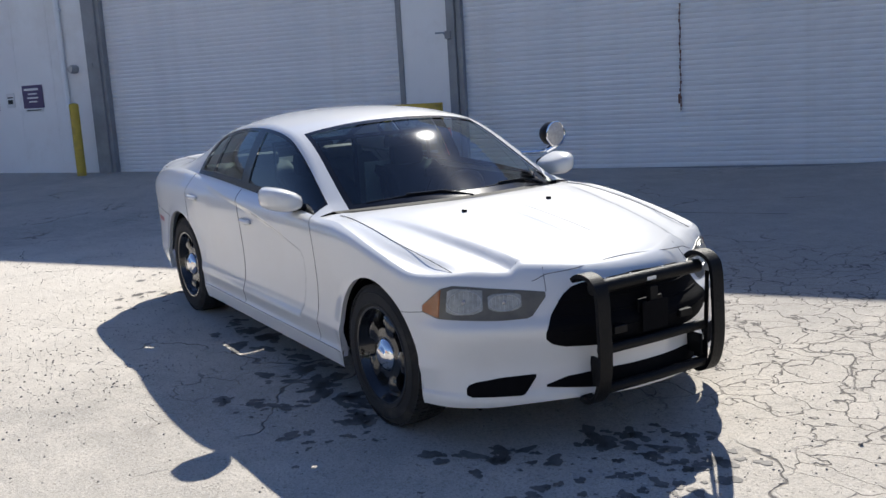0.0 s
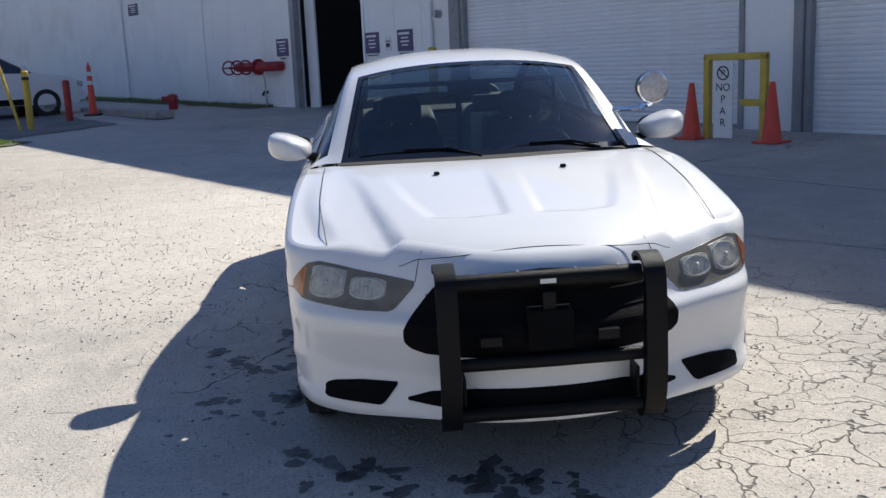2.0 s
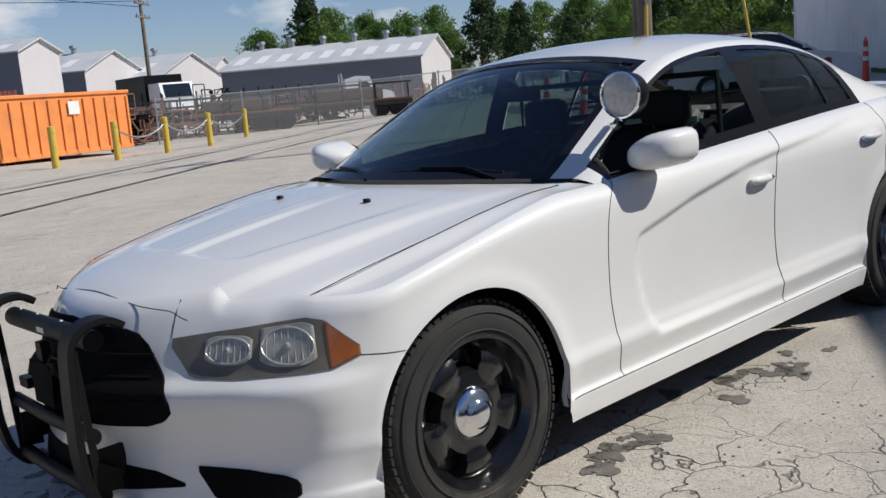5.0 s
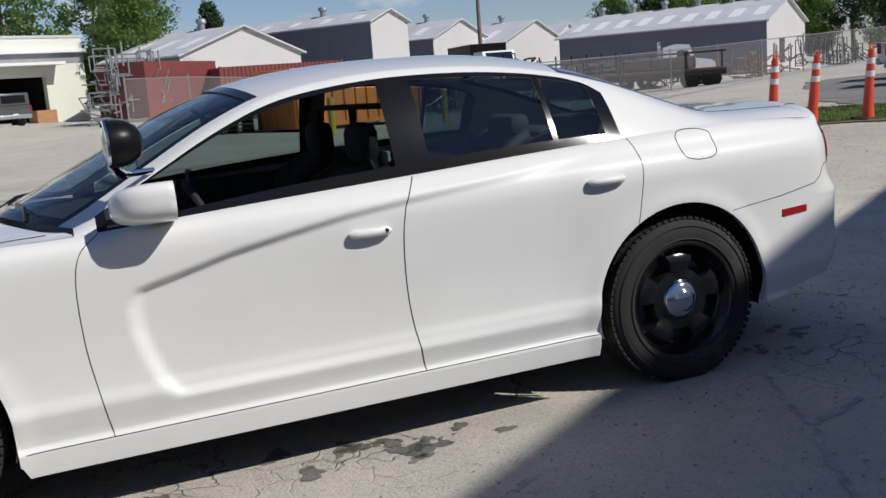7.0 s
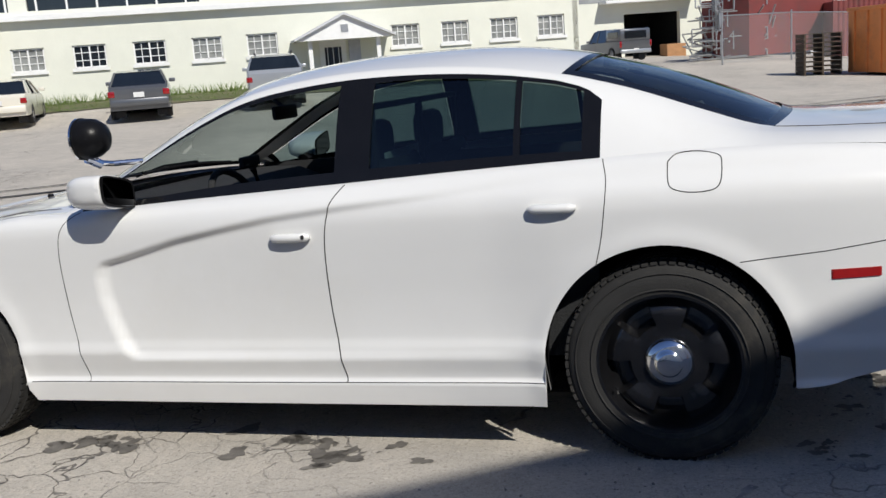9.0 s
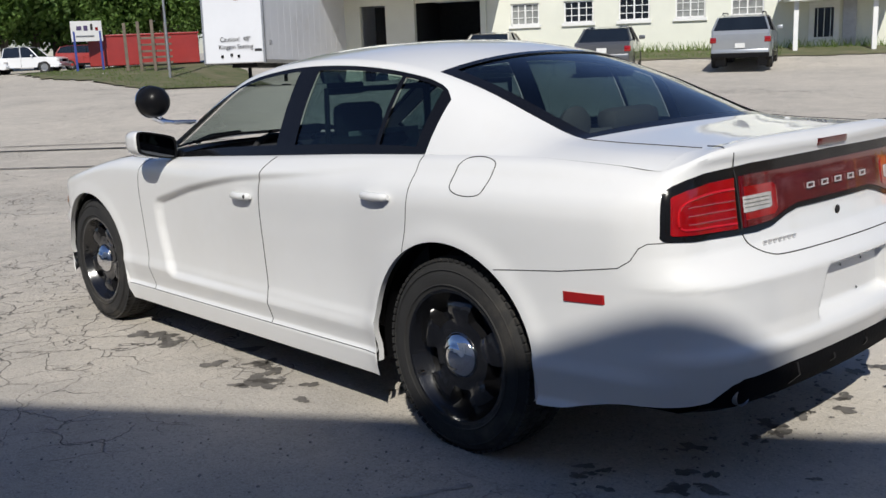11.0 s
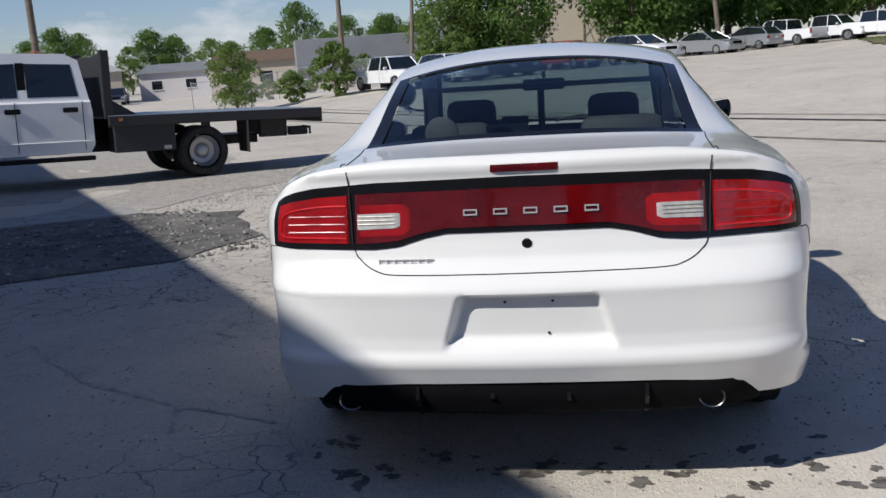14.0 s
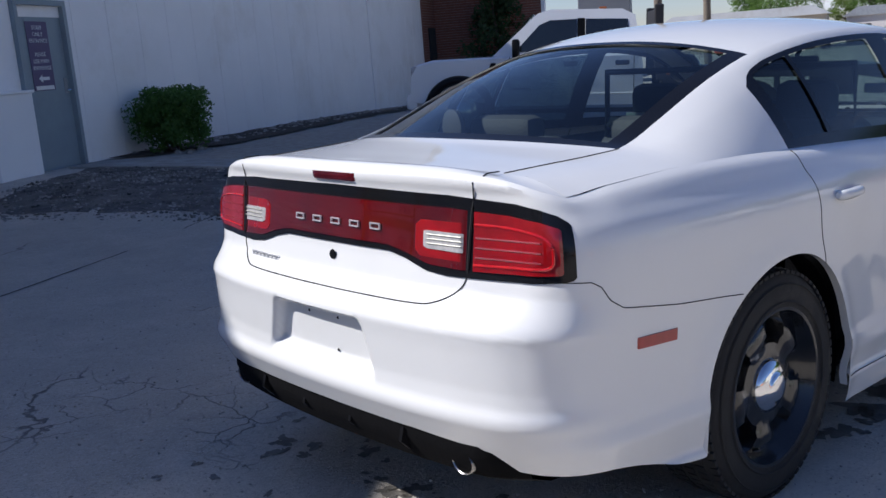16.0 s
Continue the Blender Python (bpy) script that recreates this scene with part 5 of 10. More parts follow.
@functools.lru_cache(maxsize=None)
def low_z(s):
    """Lower edge of the side skin, with the wheel arches."""
    a = abs(s)
    p, _ = plan(a)
    if p.x > 1.93:
        return lerp(0.228, 0.258, smooth(0.75, 0.35, p.y))
    if p.x < -1.9435:
        if p.x > -2.3:
            return lerp(0.335, 0.275, smooth(-2.3, -1.97, p.x))
        return line([(0.0, 0.412), (0.40, 0.408), (0.60, 0.396), (0.665, 0.386), (0.735, 0.334), (0.80, 0.332), (0.92, 0.335)], p.y)
    z = 0.195
    for xc, rr in ((1.526, 0.402), (-1.526, 0.417)):
        dx = p.x - xc
        if abs(dx) < rr:
            z = max(z, 0.36 + math.sqrt(rr * rr - dx * dx))
        elif abs(dx) < rr + 0.006:
            z = max(z, 0.24 if dx > 0 or xc > 0 else 0.278)
    return z


def skin(s, z, off=0.0):
    """A point of the lower body's skin, off metres out of it."""
    p, n = plan(s)
    d = inset(s, z)
    zt = top_z(s)
    r = lerp(0.05, 0.022, smooth(-2.25, -2.45, p.x))
    if z > zt - r:
        u = min(1.0, (z - zt + r) / r)
        d += r * 0.7 * (1 - math.sqrt(max(0.0, 1 - u * u)))
    q = p - n * (d - off)
    return Vector((q.x, q.y, z))


# stations along the outline, close together at the arches and ends
STN = set()
for _x in np.linspace(1.10, -1.10, 130):
    STN.add(round(s_at(float(_x)), 4))
for _xc, _rr in ((1.526, 0.402), (-1.526, 0.417)):
    for _k in range(45):
        STN.add(round(s_at(_xc + _rr * math.cos(math.pi * _k / 44)), 4))
    STN.add(round(s_at(_xc + _rr + 0.005), 4))
    STN.add(round(s_at(_xc - _rr - 0.005), 4))
for _s in np.linspace(0, s_at(1.935), 70):
    STN.add(round(float(_s), 4))
for _s in np.linspace(s_at(-1.95), SMAX, 150):
    STN.add(round(float(_s), 4))
STN = sorted(STN)
ROWS = 96


def shell(side):
    def f(i, j):
        s = STN[i]
        z0, z1 = low_z(s), top_z(s)
        t = j / (ROWS - 1)
        z = max(z0, 0.19 + (z1 - 0.19) * t)
        v = skin(s, z)
        v.y *= side
        return v
    return f


bm = grid(len(STN), ROWS, shell(1))
grid(len(STN), ROWS, shell(-1), bm=bm)
tidy(bm, 2e-4)
part("body_side", bm, M_PAINT, car, "white painted lower body with scalloped doors", True, 50)

# returns of the wheel arches and dark liners behind them
for side in (1, -1):
    for xc, rr in ((1.526, 0.402), (-1.526, 0.417)):
        angs = [math.pi * k / 40 for k in range(-3 if xc < 0 else 0, 44)]
        def lip(i, j):
            a = angs[i]
            x = xc + rr * math.cos(a)
            z = max(0.282 if xc < 0 and a > 1.6 else 0.20, 0.36 + rr * math.sin(a))
            y = skin(s_at(x), max(z, 0.24)).y
            return Vector((x + 0.004 * j * math.cos(a), side * (y - 0.028 * j), z + 0.004 * j * math.sin(a)))
        part("arch_lip", tidy(grid(len(angs), 2, lip)), M_PAINT, car, smooth_shade=True)
        def liner(i, j):
            a = angs[i]
            y = min((0.895, 0.88, 0.55, 0.48)[j], skin(s_at(min(1.96, xc + rr * math.cos(a))), 0.36).y - 0.02)
            r = rr + (0.0, 0.012, 0.012, -0.30)[j]
            return Vector((xc + r * math.cos(a), side * y, max(0.25, 0.36 + r * math.sin(a))))
        part("wheel_well", tidy(grid(len(angs), 4, liner)), M_GRILLE, car, smooth_shade=True)


# ---- bonnet and wing tops ----
def cowl_x(y):
    return 1.135 - 0.30 * (abs(y) / 0.80) ** 2.2


NU, NV = 90, 61


@functools.lru_cache(maxsize=None)
def edge_pt(s):
    return skin(s, top_z(s))


def hood_pt(i, j, side):
    u, e = i / (NU - 1), j / (NV - 1)
    # the front edge follows the nose outline, the outer edge the wing
    s_corner = s_at(1.98)
    a = edge_pt(s_corner * e)
    b = edge_pt(s_at(lerp(1.98, 0.84, u)))
    c = edge_pt(s_corner)
    xb = cowl_x(0.80 * e)
    x = lerp(a.x, xb, u)
    # outer edge exact
    x = lerp(x, b.x, smooth(0.8, 1.0, e))
    y = e * lerp(a.y / max(e, 1e-6) if e > 0 else 0, b.y, smooth(0, 0.5, u)) if e < 1 else b.y
    y = lerp(a.y, e * b.y, smooth(0, 0.45, u))
    if e == 1:
        y = b.y
    z = hood_z(x, y)
    if i == 0:
        z, x, y = a.z, a.x, a.y
    if e == 1:
        z, x, y = b.z, b.x, b.y
    elif e > 0.85 and i > 0:
        z = lerp(z, b.z, smooth(0.85, 1.0, e))
    return Vector((x, side * y, z))


bm = grid(NU, NV, lambda i, j: hood_pt(i, j, 1))
grid(NU, NV, lambda i, j: hood_pt(i, j, -1), bm=bm)
tidy(bm, 2e-4)
part("bonnet", bm, M_PAINT, car, "white bonnet with two raised flutes", True, 60)

# ---- upper body: screen, roof, rear window, boot lid ----
TOPC = [(-2.34, 1.119), (-2.2, 1.122), (-1.95, 1.135), (-1.88, 1.15), (-1.7, 1.235), (-1.45, 1.3405), (-1.15, 1.4355), (-0.85, 1.49), (-0.5, 1.505), (-0.2, 1.495), (0.05, 1.4592), (0.18, 1.415), (0.3, 1.36), (0.5, 1.2367), (0.7, 1.115), (0.84, 1.035)]
RAIL_Y = [(-2.42, 0.66), (-2.2, 0.665), (-2.0, 0.655), (-1.85, 0.645), (-1.6, 0.633), (-1.2, 0.624), (-0.8, 0.629), (-0.4, 0.639), (0.0, 0.659), (0.31, 0.699), (0.59, 0.7477), (0.84, 0.7909)]
RAIL_Z = [(-2.42, 1.088), (-2.2, 1.098), (-2.0, 1.108), (-1.85, 1.125), (-1.7, 1.175), (-1.4, 1.2884), (-1.11, 1.3687), (-0.8, 1.416), (-0.45, 1.433), (-0.17, 1.42), (0.08, 1.3789), (0.31, 1.2869), (0.59, 1.1351), (0.75, 1.045), (0.84, 1.003)]
BOW = [(-2.34, -0.065), (-1.95, -0.10), (-1.2, -0.07), (-0.6, 0.0), (0.05, 0.07), (0.4, 0.17), (0.84, 0.295)]
XS = sorted(set([0.84, 0.80, 0.765, 0.73, 0.14, 0.10, -0.335, -0.375, -0.435, -0.475, -1.02, -1.045, -1.265, -1.33, -1.17, -1.20, -1.86, -1.90] + [round(float(v), 3) for v in np.linspace(0.70, -2.34, 76)]), reverse=True)
SIDE_T = [0.0, 0.045, 0.09, 0.25, 0.45, 0.65, 0.78, 0.87, 0.93, 1.0]
TOP_T = [0.0, 0.045, 0.09, 0.13, 0.2, 0.3, 0.4, 0.5, 0.6, 0.7, 0.8, 0.9, 1.0]
NS = len(SIDE_T)


def belt_pt(x):
    return edge_pt(s_at(x))


def upper_pt(x, k):
    """Left half: k counts up the side from the belt to the rail, then over the top to the middle."""
    yr, zr = curve(RAIL_Y, x), curve(RAIL_Z, x)
    if k < NS:
        b = belt_pt(x)
        t = SIDE_T[k] * (1.0 if k == NS - 1 else line([(-1.34, 0.76), (-1.305, 0.90), (-1.25, 0.97), (-1.17, 1.0)], x))
        ctl = Vector((0, lerp(b.y, yr, 0.42), lerp(b.z, zr, 0.62)))
        flat = smooth(-1.55, -2.0, x)
        ctl = lerp(ctl, Vector((0, lerp(b.y, yr, 0.5), lerp(b.z, zr, 0.78))), flat)
        y = (1 - t) ** 2 * b.y + 2 * t * (1 - t) * ctl.y + t * t * yr
        z = (1 - t) ** 2 * b.z + 2 * t * (1 - t) * ctl.z + t * t * zr
        return Vector((x, y, z))
    t = TOP_T[k - NS + 1]
    y = yr * (1 - t)
    w = 1 - (1 - t) ** 2.4
    z = lerp(zr, curve(TOPC, x), w)
    bow = curve(BOW, x) * (1 - (1 - t) ** 2)
    return Vector((x + bow, y, z))


NK = NS + len(TOP_T) - 1


def zone(i, k):
    """What a face of the upper body is."""
    x = 0.5 * (XS[i] + XS[i + 1])
    if k < NS - 1:
        t = 0.5 * (SIDE_T[k] + SIDE_T[k + 1])
        if -1.33 < x < 0.765:
            if t > 0.93:
                return "paint"
            edge = t < 0.09 or t > 0.87
            if x > 0.73 or -0.475 < x < -0.335 or x < -1.265 or (-1.045 < x < -1.02):
                return "trim"
            if edge:
                return "trim"
            return "front_window" if x > -0.335 else ("rear_window" if x > -1.02 else "quarter_window")
        return "paint"
    t = 0.5 * (TOP_T[k - NS + 1] + TOP_T[k - NS + 2])
    if x > 0.10:
        if t < 0.09:
            return "paint"
        if t < 0.13 or x < 0.14 or x > 0.80:
            return "trim"
        return "windscreen"
    if -1.90 < x < -1.17:
        if t < 0.045:
            return "paint"
        if t < 0.14 or x > -1.20 or x < -1.86:
            return "trim"
        return "back_window"
    return "paint"


ZONES = [[zone(i, k) for k in range(NK - 1)] for i in range(len(XS) - 1)]
UP = [[upper_pt(x, k) for k in range(NK)] for x in XS]


def upper(kinds, sides=(1, -1), off=0.0, merge=True):
    b = bmesh.new()
    for side in sides:
        grid(len(XS), NK, lambda i, k: Vector((UP[i][k].x, side * UP[i][k].y, UP[i][k].z)), lambda i, k: ZONES[i][k] in kinds, b)
    tidy(b, 2e-4)
    for f in b.faces:
        if f.normal.dot(f.calc_center_median() - Vector((-0.4, 0, 0.8))) < 0:
            f.normal_flip()
    if off:
        b.normal_update()
        for v in b.verts:
            v.co += v.normal * off
    return b


part("window_trim", upper({"trim"}), M_GLOSSB, car, "gloss black window frames", True, 50)
for nm, kinds, sides, mt, lab in (("windscreen", {"windscreen"}, (1, -1), G_WIND, "tinted windscreen"), ("back_window", {"back_window"}, (1, -1), G_REAR, "dark tinted back window"),
                                  ("rear_door_glass", {"rear_window"}, (1,), G_SIDE, ""), ("rear_door_glass", {"rear_window"}, (-1,), G_SIDE, ""),
                                  ("quarter_glass", {"quarter_window"}, (1,), G_SIDE, ""), ("quarter_glass", {"quarter_window"}, (-1,), G_SIDE, ""),
                                  ("front_door_glass", {"front_window"}, (-1,), G_SIDE, "")):
    pane = part(nm, upper(kinds, sides, -0.006), mt, car, lab, True, 80)
    pane.visible_shadow = nm not in ("windscreen", "back_window")

# cowl below the windscreen
part("cowl", tidy(grid(3, 41, lambda i, j: Vector((cowl_x(0.72 * abs(j - 20) / 20) + (0.012, -0.02, -0.09)[i], 0.72 * (j - 20) / 20, hood_z(cowl_x(0.72 * abs(j - 20) / 20), 0.72 * (j - 20) / 20) + (-0.004, -0.02, -0.012)[i])))), M_TRIM, car, smooth_shade=True)


# ---- patches laid on the skin ----
def patch(s0, s1, low, high, off, nu=40, nv=10, depth=0.012):
    """A sheet on the skin between two height curves over the fraction u of the way from s0 to s1, with a turned-in rim."""
    def f(i, j):
        u = i / (nu - 1)
        s = lerp(s0, s1, u)
        z0, z1 = low(u), high(u)
        v = min(max((j - 1) / (nv - 3), 0), 1)
        o = off - depth if j in (0, nv - 1) or i in (0, nu - 1) else off
        return skin(s, lerp(z0, z1, v), o)
    b = grid(nu, nv, f)
    bmesh.ops.recalc_face_normals(b, faces=b.faces)
    return b


def seam(pts, w=0.0016, out=0.0002):
    """A narrow dark gap along points of (arc length, height) on the skin."""
    b = bmesh.new()
    dense = []
    for (sa, za), (sb, zb) in zip(pts, pts[1:]):
        n = max(2, int(math.hypot(sb - sa, zb - za) / 0.03))
        dense += [(lerp(sa, sb, k / n), lerp(za, zb, k / n)) for k in range(n)]
    dense.append(pts[-1])
    add_tube(b, [skin(s, z, out) for s, z in dense], w, 6)
    bmesh.ops.recalc_face_normals(b, faces=b.faces)
    return b


def bend(pts, n=6):
    """Smooths a polyline of (a, b) points."""
    out = []
    for i in range(len(pts) - 1):
        p = [pts[min(max(i + o, 0), len(pts) - 1)] for o in (-1, 0, 1, 2)]
        for k in range(n):
            t = k / n
            out.append(tuple(0.5 * (2 * p[1][c] + (p[2][c] - p[0][c]) * t + (2 * p[0][c] - 5 * p[1][c] + 4 * p[2][c] - p[3][c]) * t * t + (3 * p[1][c] - p[0][c] - 3 * p[2][c] + p[3][c]) * t**3) for c in (0, 1)))
    out.append(pts[-1])
    return out


for side in (1, -1):
    def S(x):
        return side * s_at(x)
    def xs(pts):
        return [(S(x), z) for x, z in bend(pts)]
    part("door_gap", seam(xs([(0.765, 0.985), (0.832, 0.93), (0.860, 0.82), (0.860, 0.62), (0.842, 0.46), (0.815, 0.285)])), M_GAP, car)
    part("door_gap", seam(xs([(-0.385, 1.03), (-0.335, 0.95), (-0.305, 0.80), (-0.305, 0.55), (-0.34, 0.285)]), 0.0021), M_GAP, car)
    part("door_gap", seam(xs([(-1.34, 1.065), (-1.355, 0.98), (-1.335, 0.82), (-1.31, 0.715)])), M_GAP, car)
    part("sill_gap", seam([(S(1.10), 0.283), (S(-1.10), 0.288)], 0.0016), M_GAP, car)
    part("bumper_gap", seam([(S(-1.78), 0.71), (S(-2.05), 0.735), (S(-2.26), 0.765), (S(-2.30), 0.79), (S(-2.325), 0.828), (S(-2.35), 0.842), (S(-2.42), 0.845)]), M_GAP, car)
    part("bumper_gap", seam([(S(1.812), 0.650), (S(1.87), 0.656), (S(1.95), 0.668)]), M_GAP, car)
    # side marker of the rear bumper
    part("side_marker", patch(S(-2.048), S(-2.222), lambda u: 0.640 + 0.006 * u, lambda u: 0.672 + 0.004 * u, 0.004, 12, 6), M_REFL, car, "red side reflector")
    # handles with their pockets
    for xa, xb, z0, z1 in ((-0.095, -0.255, 0.833, 0.872), (-1.09, -1.255, 0.898, 0.938)):
        xm, zm = (xa + xb) / 2, (z0 + z1) / 2
        part("handle_pocket", patch(S(xa - 0.03), S(xb + 0.03), lambda u: z0 - 0.014 + 0.015 * (2 * u - 1) ** 2, lambda u: z0 + 0.004, 0.0012, 24, 8, 0.002), M_PAINT, car)
        pts = [(lerp(xa, xb, k / 10), 0.010 + 0.010 * math.sin(math.pi * k / 10)) for k in range(11)]
        b = bmesh.new()
        prof = [skin(S(x), zm, o) for x, o in pts]
        add_tube(b, prof, [0.010] + [0.018] * 9 + [0.010], 10, 0.62)
        for v in b.verts:
            v.co.z = zm + (v.co.z - zm) * 1.5
        bmesh.ops.recalc_face_normals(b, faces=b.faces)
        part("door_handle", b, M_PAINT, car, smooth_shade=True)
        if xa > -0.5 and side == 1:
            c = skin(S(xb + 0.022), zm + 0.002, 0.033)
            part("key_lock", lathe([(0.0, 0.0), (0.008, 0.0), (0.009, -0.006)], 14, "Y"), M_GAP, car).location = c
# fuel flap on the left
ring = bend([(-1.56, 1.045), (-1.59, 1.068), (-1.66, 1.072), (-1.725, 1.058), (-1.735, 1.03), (-1.728, 0.975), (-1.70, 0.952), (-1.63, 0.948), (-1.575, 0.962), (-1.56, 0.99), (-1.56, 1.045)], 4)
part("fuel_flap_gap", seam([(s_at(x), z) for x, z in ring], 0.0018), M_GAP, car)

# bonnet shut lines
def on_hood(pts, w=0.0016):
    b = bmesh.new()
    add_tube(b, [Vector((x, y, hood_z(x, y) + 0.0004)) for x, y in pts], w, 6)
    bmesh.ops.recalc_face_normals(b, faces=b.faces)
    return b


part("bonnet_gap", on_hood(bend([(2.245, -0.50), (2.262, -0.435), (2.282, -0.365), (2.297, -0.28), (2.300, -0.15), (2.296, 0.0), (2.300, 0.15), (2.297, 0.28), (2.282, 0.365), (2.262, 0.435), (2.245, 0.50)])), M_GAP, car)
for side in (1, -1):
    part("bonnet_gap", on_hood([(x, side * y) for x, y in bend([(1.99, 0.763), (1.87, 0.775), (1.57, 0.800), (1.30, 0.800), (0.93, 0.795)])]), M_GAP, car)
    nz = part("washer_nozzle", box((0, 0, 0.008), (0.022, 0.026, 0.016), 0.005), M_TRIM, car)
    nz.location = (1.388, side * 0.285, hood_z(1.388, 0.285) - 0.002)

for side in (1, -1):
    part("bonnet_gap", seam([(side * s_front(0.492), top_z(s_front(0.492)) - 0.020), (side * s_front(0.488), 0.742)]), M_GAP, car)

# ---- nose: lamps, grille, intakes ----
for side in (1, -1):
    s0, s1 = side * s_front(0.485), side * s_at(1.94)
    hl_low = lambda u: line([(0, 0.730), (0.08, 0.672), (0.12, 0.642), (0.16, 0.634), (0.35, 0.631), (0.85, 0.643), (1, 0.672)], u)
    def hl_high(u):
        s = lerp(s0, s1, u)
        return min(line([(0, 0.740), (0.25, 0.757), (0.5, 0.772), (0.74, 0.786), (0.84, 0.776), (1, 0.690)], u), top_z(s) - 0.004)
    lamp = part("headlight", patch(s0, s1, hl_low, hl_high, 0.004, 60, 14), M_LAMPIN, car, "clouded headlight with an amber corner", True)
    part("amber_lens", patch(lerp(s0, s1, 0.83), lerp(s0, s1, 0.985), lambda u: hl_low(0.83 + 0.155 * u) + 0.006, lambda u: hl_high(0.83 + 0.155 * u) - 0.006, 0.007, 20, 10, 0.004), M_AMBER, lamp, "", True)
    for ua, ub, za, zb in ((0.19, 0.44, 0.668, 0.745), (0.48, 0.78, 0.660, 0.775)):
        def bl(u, ua=ua, ub=ub, za=za):
            return za + 0.02 * abs(2 * u - 1) ** 3
        def bh(u, ua=ua, ub=ub, zb=zb):
            return min(zb - 0.012 * abs(2 * u - 1) ** 4, hl_high(lerp(ua, ub, u)) - 0.01)
        bowl = part("reflector_bowl", patch(lerp(s0, s1, ua), lerp(s0, s1, ub), bl, bh, 0.0075, 26, 12, 0.004), M_BOWL, lamp, "", True)
        um = (ua + ub) / 2
        ring = [(um + 0.46 * (ub - ua) * math.cos(a), (za + min(zb, hl_high(um) - 0.01)) / 2 + 0.44 * (min(zb, hl_high(um) - 0.01) - za) * math.sin(a)) for a in np.linspace(0, 2 * math.pi, 28)]
        part("bowl_ring", tube([skin(lerp(s0, s1, u), z, 0.0085) for u, z in ring], 0.0028, 6), M_STEEL_LAMP, bowl)
        for k in range(1, 8):
            u = lerp(ua, ub, k / 8)
            half = 0.40 * (min(zb, hl_high(um) - 0.01) - za) * math.sqrt(1 - (2 * k / 8 - 1) ** 2)
            zc = (za + min(zb, hl_high(um) - 0.01)) / 2
            part("lens_flute", tube([skin(lerp(s0, s1, u), zc - half, 0.0078), skin(lerp(s0, s1, u), zc + half, 0.0078)], 0.0016, 5), M_STEEL_LAMP, bowl)
        part("bulb", lathe([(0, 0.010), (0.008, 0.007), (0.012, 0.0), (0, -0.004)], 12, "X"), M_CLEAR, bowl).location = skin(lerp(s0, s1, um), (za + min(zb, hl_high(um) - 0.01)) / 2, 0.006)
    # fog lamp pocket
    part("fog_pocket", patch(side * s_front(0.54), side * s_front(0.815), lambda u: line([(0, 0.368), (0.17, 0.290), (0.22, 0.283), (0.9, 0.284), (1, 0.296)], u), lambda u: line([(0, 0.374), (0.5, 0.366), (0.84, 0.350), (0.95, 0.338), (1, 0.318)], u), 0.006, 44, 20), M_GRILLE, car)

sg = s_front(0.505)
g_high = lambda u: line([(0, 0.56), (0.03, 0.64), (0.09, 0.725), (0.13, 0.755), (0.18, 0.768), (0.5, 0.785), (0.82, 0.768), (0.87, 0.755), (0.91, 0.725), (0.97, 0.64), (1, 0.56)], u)
g_low = lambda u: line([(0, 0.545), (0.03, 0.515), (0.08, 0.500), (0.5, 0.488), (0.92, 0.500), (0.97, 0.515), (1, 0.545)], u)
grille = part("grille", patch(-sg, sg, g_low, g_high, 0.007, 110, 34), M_GRILLE, car, "black front grille")
for zz in (0.575, 0.64, 0.70):
    part("grille_bar", tube([skin(s, zz, 0.004) for s in np.linspace(-sg * 0.86, sg * 0.86, 40)], 0.007, 8, 0.6), M_GRILLE, grille)
part("plate_bracket", box((2.475, 0.0, 0.60), (0.012, 0.15, 0.15), 0.003), M_TRIM, grille)
sl = s_front(0.515)
part("lower_intake", patch(-sl, sl, lambda u: 0.290 + 0.025 * abs(2 * u - 1) ** 2, lambda u: line([(0, 0.320), (0.1, 0.356), (0.25, 0.376), (0.75, 0.376), (0.9, 0.356), (1, 0.320)], u), 0.003, 70, 8), M_GRILLE, car)
part("under_tray", tidy(grid(2, 41, lambda i, j: Vector(((skin(lerp(-1, 1, j / 40) * s_front(0.62), 0.25).x - 0.02 - 0.30 * i), skin(lerp(-1, 1, j / 40) * s_front(0.62), 0.25).y * (1 - 0.05 * i), 0.275 - 0.03 * i)))), M_GRILLE, car)

